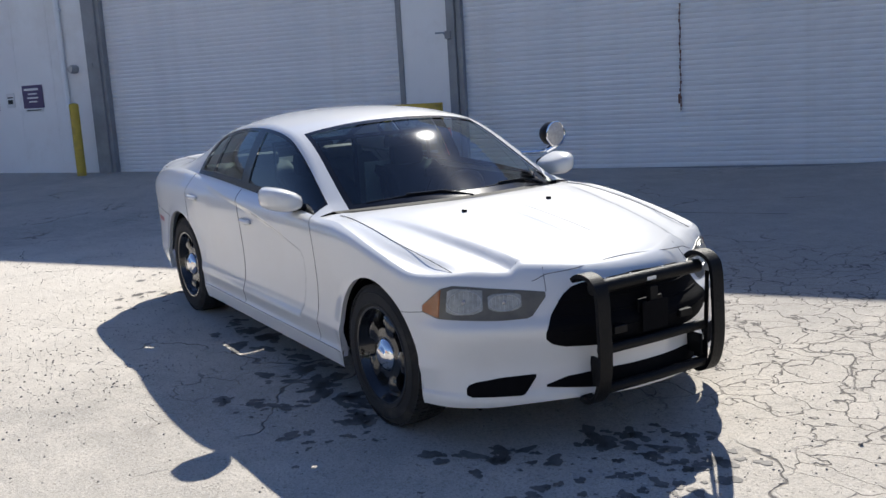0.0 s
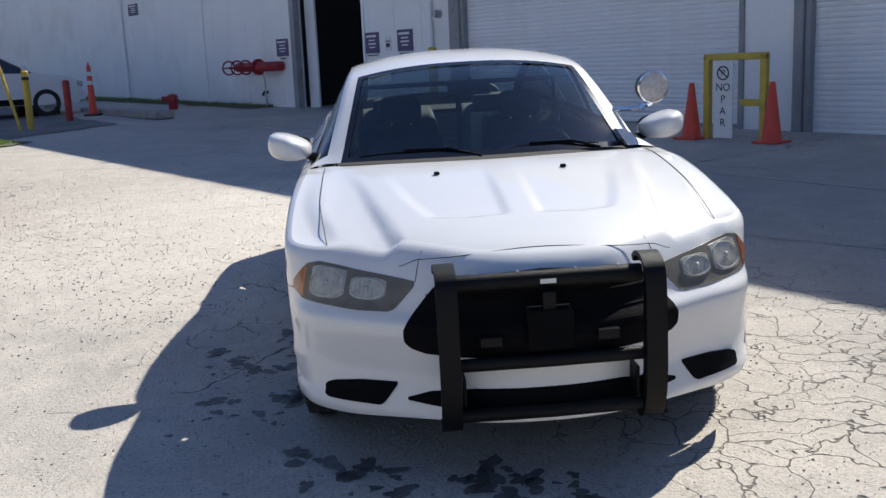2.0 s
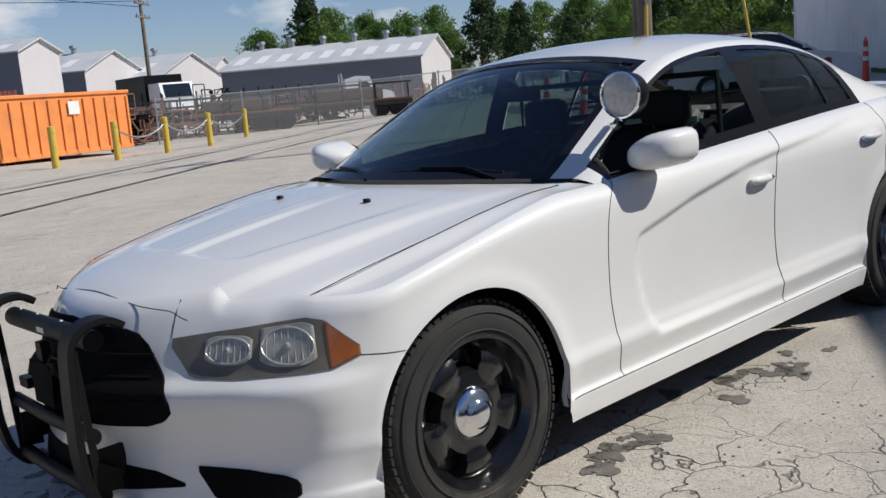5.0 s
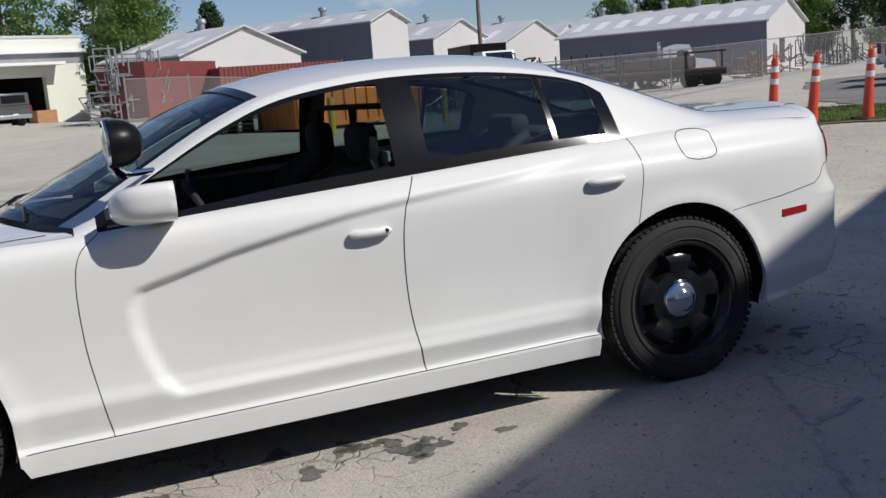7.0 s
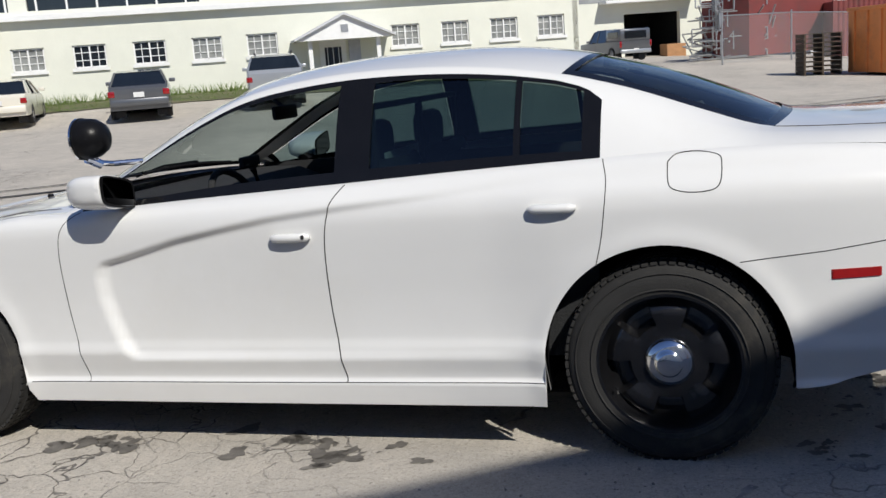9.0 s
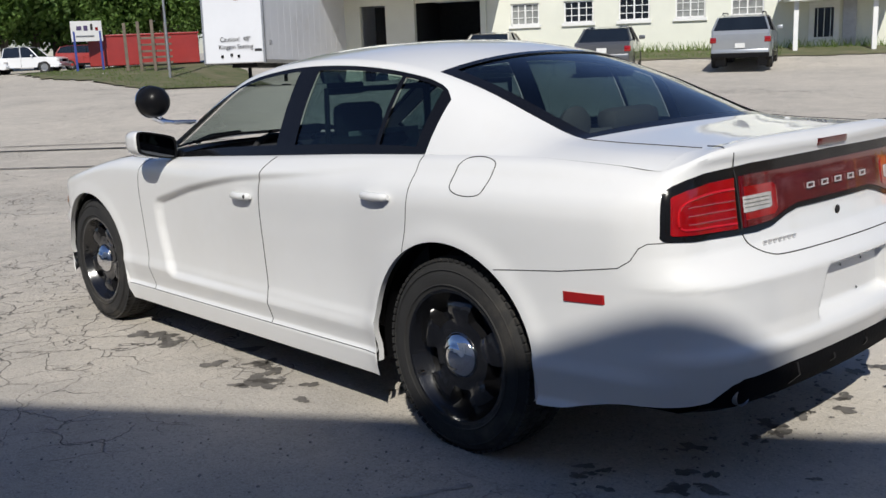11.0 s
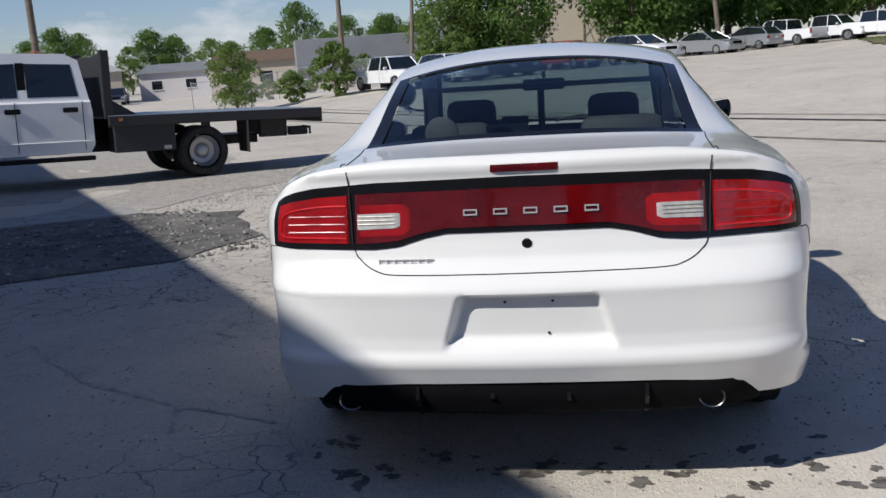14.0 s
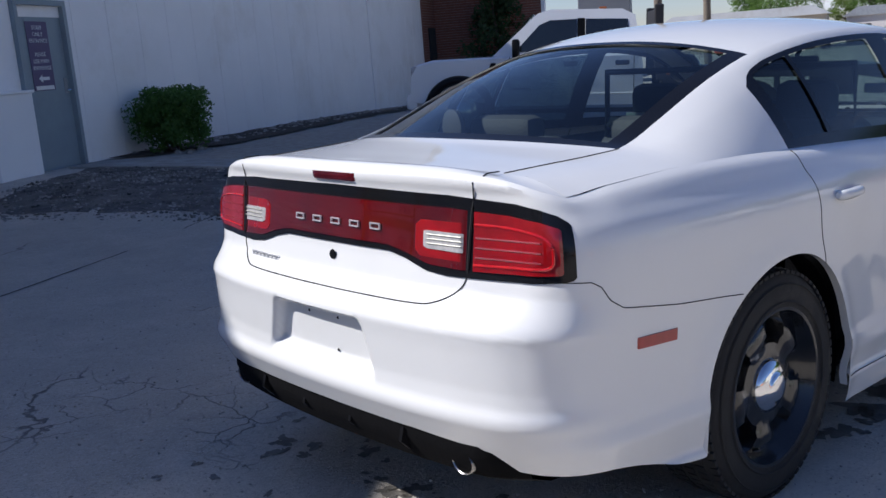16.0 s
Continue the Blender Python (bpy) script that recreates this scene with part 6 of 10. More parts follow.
# ---- push bar ----
push = part("push_bar", tube([(2.458, -0.33, 0.765), (2.458, 0.33, 0.765)], 0.032, 14), M_BAR, car, "black tubular steel push bar", True)
for side in (1, -1):
    y = side * 0.355
    out = [(2.39, 0.795), (2.425, 0.817), (2.47, 0.820), (2.512, 0.804), (2.540, 0.762), (2.552, 0.62), (2.557, 0.45), (2.540, 0.34), (2.508, 0.278), (2.465, 0.260), (2.43, 0.268)]
    out = bend(out, 4)
    b = bmesh.new()
    ring0 = []
    for k, (x, z) in enumerate(out):
        a = Vector((out[min(k + 1, len(out) - 1)][0] - out[max(k - 1, 0)][0], 0, out[min(k + 1, len(out) - 1)][1] - out[max(k - 1, 0)][1])).normalized()
        nn = Vector((a.z, 0, -a.x))
        p = Vector((x, y, z))
        ring0.append([b.verts.new(p + nn * o + Vector((0, w, 0))) for o, w in ((0.0, -0.036), (0.006, -0.030), (0.006, 0.030), (0.0, 0.036), (-0.018, 0.036), (-0.018, -0.036))])
    for r0, r1 in zip(ring0, ring0[1:]):
        for k in range(6):
            b.faces.new((r0[k], r0[(k + 1) % 6], r1[(k + 1) % 6], r1[k]))
    b.faces.new(ring0[0]), b.faces.new(ring0[-1][::-1])
    bmesh.ops.recalc_face_normals(b, faces=b.faces)
    part("upright", b, M_BAR, push, "rubber-faced upright", True, 30)
    part("bracket", prism([(2.44, 0.31), (2.52, 0.32), (2.53, 0.75), (2.51, 0.75), (2.50, 0.41), (2.44, 0.37)], 0.008, Matrix.Translation((0, y - side * 0.03, 0))), M_BAR, push)
    part("bracket_arm", box((2.33, y - side * 0.05, 0.39), (0.36, 0.012, 0.10), 0.003), M_BAR, push)
for zz, rr, fl in ((0.487, 0.020, 1.2), (0.303, 0.024, 1.0)):
    part("crossbar", tube([(2.50, -0.33, zz), (2.508, 0.0, zz), (2.50, 0.33, zz)], rr, 12, fl), M_BAR, push, "", True)
part("mesh_plate", box((2.512, 0, 0.598), (0.006, 0.16, 0.14), 0.002), M_GRILLE, push)
part("hanger", box((2.492, 0, 0.695), (0.03, 0.045, 0.07), 0.002), M_BAR, push)
part("badge", box((2.491, 0.0, 0.765), (0.003, 0.055, 0.016), 0.001), M_PLATEGREY, push, "small pale maker's badge")
for yy in (-0.205, 0.205):
    part("light_bracket", box((2.492, yy, 0.565), (0.030, 0.075, 0.035), 0.003), M_TRIM, push)
for yy in (-0.25, -0.1, 0.1, 0.25):
    part("bolt", lathe([(0, 0.005), (0.004, 0.004), (0.005, 0)], 10), M_PLATEGREY, push).location = (2.458, yy, 0.797)

# ---- tail: lamps, lid lines, badge, diffuser ----
sr = s_rear(0.835)
span = 2 * (SMAX - sr)


def rear_patch(y0, y1, low, high, off, nu=50, nv=10, depth=0.012):
    """Like patch(), over half widths from y0 to y1 across the tail; low and high take y."""
    def f(i, j):
        u = i / (nu - 1)
        y = lerp(y0, y1, u)
        v = min(max((j - 1) / (nv - 3), 0), 1)
        o = off - depth if j in (0, nv - 1) or i in (0, nu - 1) else off
        return skin(s_rear(y) if abs(y) > 1e-6 else SMAX, lerp(low(abs(y)), high(abs(y)), v), o)
    b = grid(nu, nv, f)
    bmesh.ops.recalc_face_normals(b, faces=b.faces)
    return b


t_low = lambda y: line([(0, 0.880), (0.26, 0.880), (0.33, 0.868), (0.42, 0.842), (0.50, 0.835), (0.80, 0.840), (0.868, 0.846), (0.882, 0.856), (0.888, 0.875)], y)
t_high = lambda y: line([(0, 1.052), (0.5, 1.047), (0.74, 1.034), (0.82, 1.022), (0.862, 1.006), (0.880, 0.985), (0.888, 0.955)], y)
tail = part("tail_lamp_surround", rear_patch(0.888, -0.888, t_low, t_high, 0.004, 120, 14), M_GLOSSB, car, "gloss black surround of the full-width tail lamp", True)
r_low = lambda y: line([(0, 0.898), (0.26, 0.898), (0.34, 0.884), (0.43, 0.860), (0.55, 0.855), (0.80, 0.860), (0.86, 0.864), (0.868, 0.872)], y)
r_high = lambda y: line([(0, 1.016), (0.5, 1.014), (0.72, 1.004), (0.82, 0.992), (0.855, 0.980), (0.868, 0.965)], y)
part("centre_lens", rear_patch(0.581, -0.581, r_low, r_high, 0.008, 60, 10), M_REDD, tail, "deep red centre lens", True)
for side in (1, -1):
    part("lamp_lens", rear_patch(side * 0.585, side * 0.868, r_low, r_high, 0.009, 24, 10), M_RED, tail, "bright red lamp lens", True)
    part("reversing_lens", rear_patch(side * 0.405, side * 0.562, lambda y: line([(0.40, 0.915), (0.425, 0.903), (0.562, 0.900)], y), lambda y: line([(0.40, 0.945), (0.42, 0.951), (0.562, 0.949)], y), 0.0125, 14, 8, 0.006), M_CLEAR, tail, "ribbed clear reversing lens", True)
    for zz in (0.917, 0.929, 0.941):
        part("lens_rib", tube([skin(s_rear(side * y), zz, 0.0135) for y in (0.43, 0.5, 0.555)], 0.0022, 6), M_BOWL, tail)
    for zz in (0.893, 0.918, 0.943):
        part("lens_rib", tube([skin(s_rear(side * y), zz, 0.0092) for y in (0.605, 0.65, 0.70, 0.76, 0.82)], 0.0028, 6), M_RED, tail)
    loop = [(0.600, 0.976), (0.70, 0.974), (0.80, 0.964), (0.838, 0.945), (0.845, 0.91), (0.838, 0.882), (0.80, 0.876), (0.70, 0.874), (0.600, 0.872)]
    part("lens_loop", tube([skin(s_rear(side * y), z, 0.0088) for y, z in bend(loop, 4)], 0.0042, 8), M_GLOW, tail, "bright red light guide", True)
    part("lens_block", rear_patch(side * 0.372, side * 0.556, lambda y: line([(0.37, 0.905), (0.40, 0.880), (0.556, 0.876)], y), lambda y: line([(0.37, 0.958), (0.40, 0.978), (0.556, 0.978)], y), 0.0095, 20, 8, 0.004), M_RED, tail, "bright red field round the clear lens", True)
for k in range(5):
    y = 0.178 - 0.0965 * k
    b = bmesh.new()
    for dz in (-0.0075, 0.0075):
        add_box(b, skin(s_rear(y) if abs(y) > 1e-6 else SMAX, 0.945 + dz, 0.013), (0.004, 0.044, 0.004))
    for dy in (-0.020, 0.020):
        add_box(b, skin(s_rear(y + dy), 0.945, 0.013), (0.004, 0.004, 0.019))
    part("maker_badge", b, M_SILVER, tail)
for k in range(7):
    y = 0.475 - 0.027 * k
    b = bmesh.new()
    c = skin(s_rear(y), 0.797, 0.004)
    add_box(b, c + Vector((0, 0, 0.005)), (0.004, 0.021, 0.005))
    add_box(b, c - Vector((0, 0, 0.006)), (0.004, 0.021, 0.004))
    add_box(b, c + Vector((0, 0.007, 0)), (0.004, 0.005, 0.013))
    part("model_badge", b, M_SILVER, car)
lid = bend([(0.594, 1.085), (0.582, 0.95), (0.574, 0.845), (0.545, 0.80), (0.48, 0.768), (0.40, 0.759), (0.15, 0.757), (0.0, 0.757)], 5)
lid = lid + [(-y, z) for y, z in lid[::-1][1:]]
b = bmesh.new()
add_tube(b, [skin(s_rear(y) if abs(y) > 1e-6 else SMAX, z, 0.0090 if 0.85 < z < 1.03 else 0.0010) for y, z in lid], 0.0021, 6)
bmesh.ops.recalc_face_normals(b, faces=b.faces)
part("boot_gap", b, M_GAP, car)
for side in (1, -1):
    pts = []
    for x, y in bend([(-2.335, 0.592), (-2.2, 0.598), (-2.0, 0.612), (-1.90, 0.622)], 4):
        yr = curve(RAIL_Y, x)
        t = max(0.0, 1 - y / yr)
        pts.append(Vector((x + curve(BOW, x) * (1 - (1 - t) ** 2), side * y, lerp(curve(RAIL_Z, x), curve(TOPC, x), 1 - (1 - t) ** 2.4) + 0.0005)))
    part("boot_gap", tube(pts, 0.002, 6), M_GAP, car)
part("boot_lock", lathe([(0, 0.004), (0.013, 0.004), (0.016, 0.0)], 20, "X"), M_TRIM, car).matrix_basis = Matrix.Translation(skin(SMAX, 0.842, 0.003)) @ Matrix.Rotation(math.pi, 4, "Z")
part("high_brake_lamp", rear_patch(0.112, -0.112, lambda y: 1.066, lambda y: 1.090, 0.005, 14, 6, 0.006), M_REDD, car, "slim red high brake lamp", True)
# closing strip with the spoiler lip of the boot lid
last = len(XS) - 1
row_len = [0.0]
for k in range(1, NK):
    row_len.append(row_len[-1] + (UP[last][k] - UP[last][k - 1]).length)


def lip_pt(i, j):
    u = abs(i - 40) / 40
    side = 1 if i >= 40 else -1
    s = lerp(SMAX, s_at(XS[last]), u)
    a = skin(s, top_z(s))
    d = (1 - u) * row_len[-1]
    k = min(next(q for q in range(1, NK) if row_len[q] >= d - 1e-9), NK - 1)
    f = (d - row_len[k - 1]) / (row_len[k] - row_len[k - 1])
    c = lerp(UP[last][k - 1], UP[last][k], f)
    v = lerp(a, c, j / 6)
    hump = (0, 0.85, 1.0, 0.8, 0.5, 0.2, 0)[j]
    v.z += 0.008 * hump * smooth(0.80, 0.45, u)
    v.y = side * abs(v.y)
    if u == 0:
        v.y = 0
    return v


bm = upper({"paint"})
grid(81, 7, lip_pt, None, bm)
tidy(bm, 3e-4)
for f in bm.faces:
    if f.normal.dot(f.calc_center_median() - Vector((-0.4, 0, 0.8))) < 0:
        f.normal_flip()
part("upper_body", bm, M_PAINT, car, "white roof, pillars and boot lid", True, 60)
for side in (1, -1):
    us = [i for i in range(40, 81) if lip_pt(i, 0).y <= 0.596]
    i0 = us[-1]
    part("boot_gap", tube([Vector((lip_pt(i0, j).x, side * lerp(0.594, 0.592, j / 6), lip_pt(i0, j).z + 0.0006)) for j in range(7)], 0.002, 6), M_GAP, car)
# plate holder screws
for yy, zz in ((0.075, 0.668), (-0.075, 0.668), (-0.06, 0.565)):
    part("screw", lathe([(0, 0.002), (0.004, 0.002), (0.005, 0)], 8, "X"), M_GAP, car).matrix_basis = Matrix.Translation(skin(s_rear(yy), zz, 0.003)) @ Matrix.Rotation(math.pi, 4, "Z")
# lower valance with fins, and tailpipe
dif = part("valance", tidy(grid(45, 6, lambda i, j: (lambda y: Vector((skin(s_rear(y) if abs(y) > 1e-6 else SMAX, 0.40).x + 0.5 * max(0.0, abs(y) - 0.62) + (0.004, 0.0, 0.012, 0.03, 0.10, 0.40)[j], y, (0.415, 0.378, 0.345, 0.305, 0.275, 0.255)[j])))(0.715 * (i - 22) / 22))), M_GRILLE, car, "black finned rear valance", True)
for y in (0.36, 0.12, -0.12, -0.36):
    part("fin", prism([(-2.49, 0.285), (-2.565, 0.36), (-2.555, 0.40), (-2.40, 0.30), (-2.40, 0.27)], 0.012, Matrix.Translation((0, y, 0))), M_TRIM, dif)
for y in (-0.555, 0.600):
    pipe = part("tailpipe", tidy(lathe([(0.044, -0.32), (0.046, -0.02), (0.048, 0.0), (0.046, 0.003), (0.042, 0.0), (0.040, -0.14), (0.0, -0.14)], 28, "X")), M_PIPE, car, "dulled steel tailpipe", True)
    pipe.matrix_basis = Matrix.Translation((-2.515 if y < 0 else -2.50, y, 0.338)) @ Matrix.Rotation(math.pi, 4, "Z") @ Matrix.Diagonal((1, 0.85, 0.70, 1))
    part("pipe_dark", lathe([(0.0, -0.06), (0.041, -0.06)], 20, "X"), M_GAP, pipe)
part("floor_pan", box((0.12, 0, 0.215), (3.9, 1.40, 0.09), 0.01), M_GRILLE, car)

# ---- wheels ----
def make_wheel():
    root = new("wheel")
    R, Wd = 0.362, 0.112
    prof = [(0.235, -Wd + 0.02), (0.25, -Wd), (0.30, -Wd - 0.006), (0.335, -Wd + 0.004), (0.354, -Wd + 0.022), (R, -Wd + 0.04), (R, Wd - 0.04), (0.354, Wd - 0.022), (0.335, Wd - 0.004), (0.30, Wd + 0.006), (0.262, Wd + 0.002), (0.25, Wd), (0.238, Wd - 0.012)]
    part("tyre", lathe(prof, 72, "Y"), M_TYRE, root, "dusty black tyre", True, 30)
    b = bmesh.new()
    for k in range(72):
        a = 2 * math.pi * k / 72
        for yy, ln in ((0.088, 0.028), (0.045, 0.03), (0.0, 0.03), (-0.045, 0.03), (-0.088, 0.028)):
            m = Matrix.Rotation(a + (0.02 if yy > 0 else 0), 4, "Y") @ Matrix.Translation((0, yy, R - 0.001 - (0.006 if abs(yy) > 0.08 else 0)))
            add_box(b, (0, 0, 0), (0.022, ln, 0.010), m)
    part("tread", b, M_TYRE, root)
    b = bmesh.new()
    lathe([(0.262, Wd + 0.0045), (0.266, Wd + 0.0085), (0.270, Wd + 0.0045)], 60, "Y", b)
    lathe([(0.318, Wd + 0.004), (0.321, Wd + 0.006), (0.324, Wd + 0.003)], 60, "Y", b)
    part("sidewall_ring", b, M_TYRE, root, "", True)
    part("rim", lathe([(0.236, -0.09), (0.236, 0.088), (0.228, 0.098), (0.242, 0.106), (0.240, 0.112), (0.226, 0.110), (0.220, 0.098), (0.206, 0.060), (0.200, 0.052)], 60, "Y"), M_RIM, root, "glossy black steel rim", True, 35).scale = (1.06, 1.0, 1.06)
    NA = 100
    rad = [0.0, 0.04, 0.075, 0.085, 0.095, 0.105, 0.120, 0.135, 0.150, 0.165, 0.178, 0.188, 0.198, 0.206]
    def face(i, j):
        a = 2 * math.pi * i / NA
        r = rad[j]
        y = line([(0, 0.078), (0.085, 0.078), (0.11, 0.074), (0.15, 0.086), (0.18, 0.078), (0.206, 0.052)], r)
        spoke = abs(((a * 5 / (2 * math.pi)) % 1) - 0.5) * 2
        hole = smooth(0.50, 0.60, spoke + 1.2 * max(0.0, 0.15 - r)) * smooth(0.118, 0.130, r) * smooth(0.194, 0.182, r)
        y += 0.005 * smooth(0.45, 0.2, spoke) * smooth(0.09, 0.12, r) * smooth(0.20, 0.17, r)
        return Vector((r * math.sin(a), y - 0.055 * hole, r * math.cos(a)))
    part("wheel_disc", tidy(grid(NA + 1, len(rad), face)), M_RIM, root, "black five-window steel disc", True, 45).scale = (1.10, 1.0, 1.10)
    part("hub_cap", lathe([(0.075, 0.070), (0.077, 0.082), (0.068, 0.094), (0.050, 0.106), (0.042, 0.108), (0.040, 0.112), (0.030, 0.118), (0.012, 0.121), (0, 0.121)], 36, "Y"), M_CHROME, root, "domed chrome hub cap", True, 60).scale = (1.12, 1.0, 1.12)
    part("valve", cyl((0.205, 0.098, 0.03), (0.196, 0.116, 0.03), 0.004), M_TRIM, root)
    part("brake_disc", lathe([(0.0, 0.0), (0.16, 0.0), (0.16, -0.02), (0.0, -0.02)], 30, "Y"), M_GRILLE, root)
    return root


wheel = make_wheel()
wheel.parent = car
wheel.location = (1.526, 0.808, 0.362)
for x, sd, turn in ((-1.533, 1, 0.6), (1.526, -1, 0.3), (-1.533, -1, 1.1)):
    w = wheel.copy()
    scene.collection.objects.link(w)
    w.parent = car
    w.matrix_basis = Matrix.Translation((x, sd * 0.808, 0.352 if x < 0 < sd else 0.362)) @ Matrix.Rotation(0 if sd > 0 else math.pi, 4, "Z") @ Matrix.Rotation(turn, 4, "Y")
    for c in wheel.children:
        again(c, w, c.matrix_basis.copy())

# ---- mirrors and spotlight ----
for side in (1, -1):
    b = bmesh.new()
    bmesh.ops.create_uvsphere(b, u_segments=28, v_segments=16, radius=1)
    for v in b.verts:
        c = v.co
        k = 3.2
        r = (abs(c.x) ** k + abs(c.y) ** k + abs(c.z) ** k) ** (1 / k)
        c = c / r
        if c.x < -0.25:
            c.x = -0.25
        lean = 0.02 * c.y
        v.co = Vector(((0.15 if c.x > 0 else 0.10) * c.x + 0.035 * (1 - abs(c.y)) * (c.x > 0), 0.112 * c.y, 0.066 * c.z * (1.0 + 0.06 * c.y) * (1.0 - 0.25 * max(0.0, -c.y)) + lean))
    mir = part("mirror_housing", b, M_PAINT, car, "white door mirror", True, 50)
    mir.matrix_basis = Matrix.Translation((0.535, side * 0.985, 1.068)) @ Matrix.Diagonal((1, side, 1, 1))
    def oval(k, x):
        return tidy(grid(14, 14, lambda i, j: Vector((x, 0.106 * k * (2 * i / 13 - 1) * (1 - 0.10 * (2 * j / 13 - 1) ** 4), 0.060 * k * (2 * j / 13 - 1) * (1 - 0.14 * (2 * i / 13 - 1) ** 4) + 0.02 * (2 * i / 13 - 1)))))
    part("mirror_back", oval(1.0, -0.029), M_TRIM, mir, "black inner face")
    part("mirror_glass", oval(0.86, -0.032), M_MIRROR, mir)
    part("mirror_foot", tube([(0.57, side * 0.84, 1.005), (0.55, side * 0.89, 1.015), (0.54, side * 0.94, 1.035)], [0.045, 0.034, 0.032], 10, 0.6), M_TRIM, car, "black mirror foot", True)
spot = part("spotlight", lathe([(0, -0.085), (0.03, -0.082), (0.055, -0.068), (0.075, -0.035), (0.08, 0.0), (0.08, 0.02), (0.083, 0.022), (0.083, 0.03), (0.074, 0.032)], 32, "X"), M_TRIM, car, "black spotlight on a chrome arm", True, 40)
spot.matrix_basis = Matrix.Translation((0.66, 0.905, 1.278)) @ Matrix.Rotation(radians(4), 4, "Z")
part("spot_rim", lathe([(0.074, 0.026), (0.083, 0.030), (0.083, 0.038), (0.076, 0.040), (0.072, 0.034)], 32, "X"), M_CHROME, spot, "chrome rim", True)
part("spot_lens", lathe([(0, 0.046), (0.03, 0.044), (0.06, 0.038), (0.074, 0.032)], 32, "X"), M_CLEAR, spot, "clear ribbed lens", True)
part("spot_arm", tube([(0.665, 0.885, 1.205), (0.66, 0.868, 1.178), (0.63, 0.815, 1.168), (0.545, 0.735, 1.165)], 0.012, 10), M_CHROME, spot).matrix_parent_inverse = spot.matrix_basis.inverted()
part("spot_mount", tube([(0.685, 0.905, 1.20), (0.675, 0.885, 1.19), (0.655, 0.855, 1.17)], 0.019, 10), M_CHROME, spot).matrix_parent_inverse = spot.matrix_basis.inverted()

# ---- wipers ----
for y0, y1 in ((0.55, -0.02), (-0.05, -0.62)):
    pts = []
    for k in range(9):
        y = lerp(y0, y1, k / 8)
        pts.append(Vector((cowl_x(y) - 0.055 - 0.03 * math.sin(math.pi * k / 8), y, hood_z(cowl_x(y), y) + 0.028 + 0.012 * math.sin(math.pi * k / 8))))
    wp = part("wiper", tube(pts, 0.008, 6), M_TRIM, car)
    part("wiper_arm", tube([pts[0] + Vector((0.05, 0, -0.012)), pts[2] + Vector((0.012, 0, 0.014)), pts[5] + Vector((0, 0, 0.012))], 0.007, 6), M_TRIM, wp)

# ---- inside ----
part("dashboard", tidy(grid(6, 21, lambda i, j: Vector(((1.0, 0.80, 0.55, 0.44, 0.42, 0.46)[i] - 0.10 * (abs(j - 10) / 10) ** 2 * (i < 2), 0.74 * (j - 10) / 10, (0.98, 0.985, 0.975, 0.93, 0.75, 0.5)[i])))), M_DARKIN, car, "black dashboard", True)
wh = part("steering_wheel", bmesh.new(), M_DARKIN, car)
b = bmesh.new()
ringp = [(0.185 * math.cos(2 * math.pi * k / 32), 0.185 * math.sin(2 * math.pi * k / 32), 0) for k in range(33)]
add_tube(b, ringp, 0.016, 8)
add_box(b, (0, 0, -0.02), (0.36, 0.05, 0.02), None, 0.005)
add_box(b, (0, -0.08, -0.02), (0.06, 0.16, 0.02), None, 0.005)
bmesh.ops.create_uvsphere(b, u_segments=16, v_segments=8, radius=0.06, matrix=Matrix.Diagonal((1.2, 1, 0.6, 1)))
b.to_mesh(wh.data)
b.free()
wh.matrix_basis = Matrix.Translation((0.33, 0.37, 0.90)) @ Matrix.Rotation(radians(-66), 4, "Y") @ Matrix.Rotation(radians(-90), 4, "Z")


def seat(y, x, mat, width=0.50, head=True):
    def back(i, j):
        u = 2 * i / 12 - 1
        z = 0.45 + 0.62 * j / 10
        w = width / 2 * (1 - 0.12 * (j / 10) ** 3)
        return Vector((x - 0.30 * j / 10 + 0.07 * abs(u) ** 3 - (0.10 if j == 10 else 0), y + w * u, z))
    b = grid(13, 11, back)
    grid(13, 11, lambda i, j: back(i, j) + Vector((-0.12, 0, 0)), None, b)
    st = part("seat_back", tidy(b, 1e-5), mat, car, "", True)
    md = st.modifiers.new("thick", "SOLIDIFY")
    md.thickness, md.offset = 0.05, 0
    part("seat_base", box((x + 0.20, y, 0.46), (0.52, width, 0.16), 0.05), mat, st, "", True)
    if head:
        part("head_rest", box((x - 0.36, y, 1.155), (0.10, 0.26, 0.17), 0.045), mat, st, "", True)
        for k in (-0.06, 0.06):
            part("head_post", cyl((x - 0.34, y + k, 1.03), (x - 0.35, y + k, 1.10), 0.007, n=6), M_CHROME, st)


seat(0.37, 0.02, M_DARKIN)
seat(-0.37, 0.02, M_DARKIN)
seat(0.36, -1.02, M_SEAT, 0.58, False)
seat(-0.36, -1.02, M_SEAT, 0.58, False)
for y in (0.36, -0.36):
    part("rear_head_rest", box((-1.36, y, 1.115), (0.12, 0.34, 0.11), 0.04), M_SEAT, car, "", True)
part("parcel_shelf", box((-1.63, 0, 1.055), (0.46, 1.22, 0.03), 0.01), M_DARKIN, car)
part("partition_panel", box((-0.42, 0.28, 0.86), (0.012, 0.42, 0.50), 0.004), M_PANEL, car, "pale prisoner partition panel")
part("partition_frame", tube([(-0.40, -0.62, 0.55), (-0.41, -0.60, 1.30), (-0.42, 0.60, 1.30), (-0.41, 0.62, 0.55)], 0.016, 8), M_DARKIN, car)
part("partition_post", cyl((-0.41, 0.0, 0.5), (-0.42, 0.0, 1.31), 0.018, n=8), M_DARKIN, car)
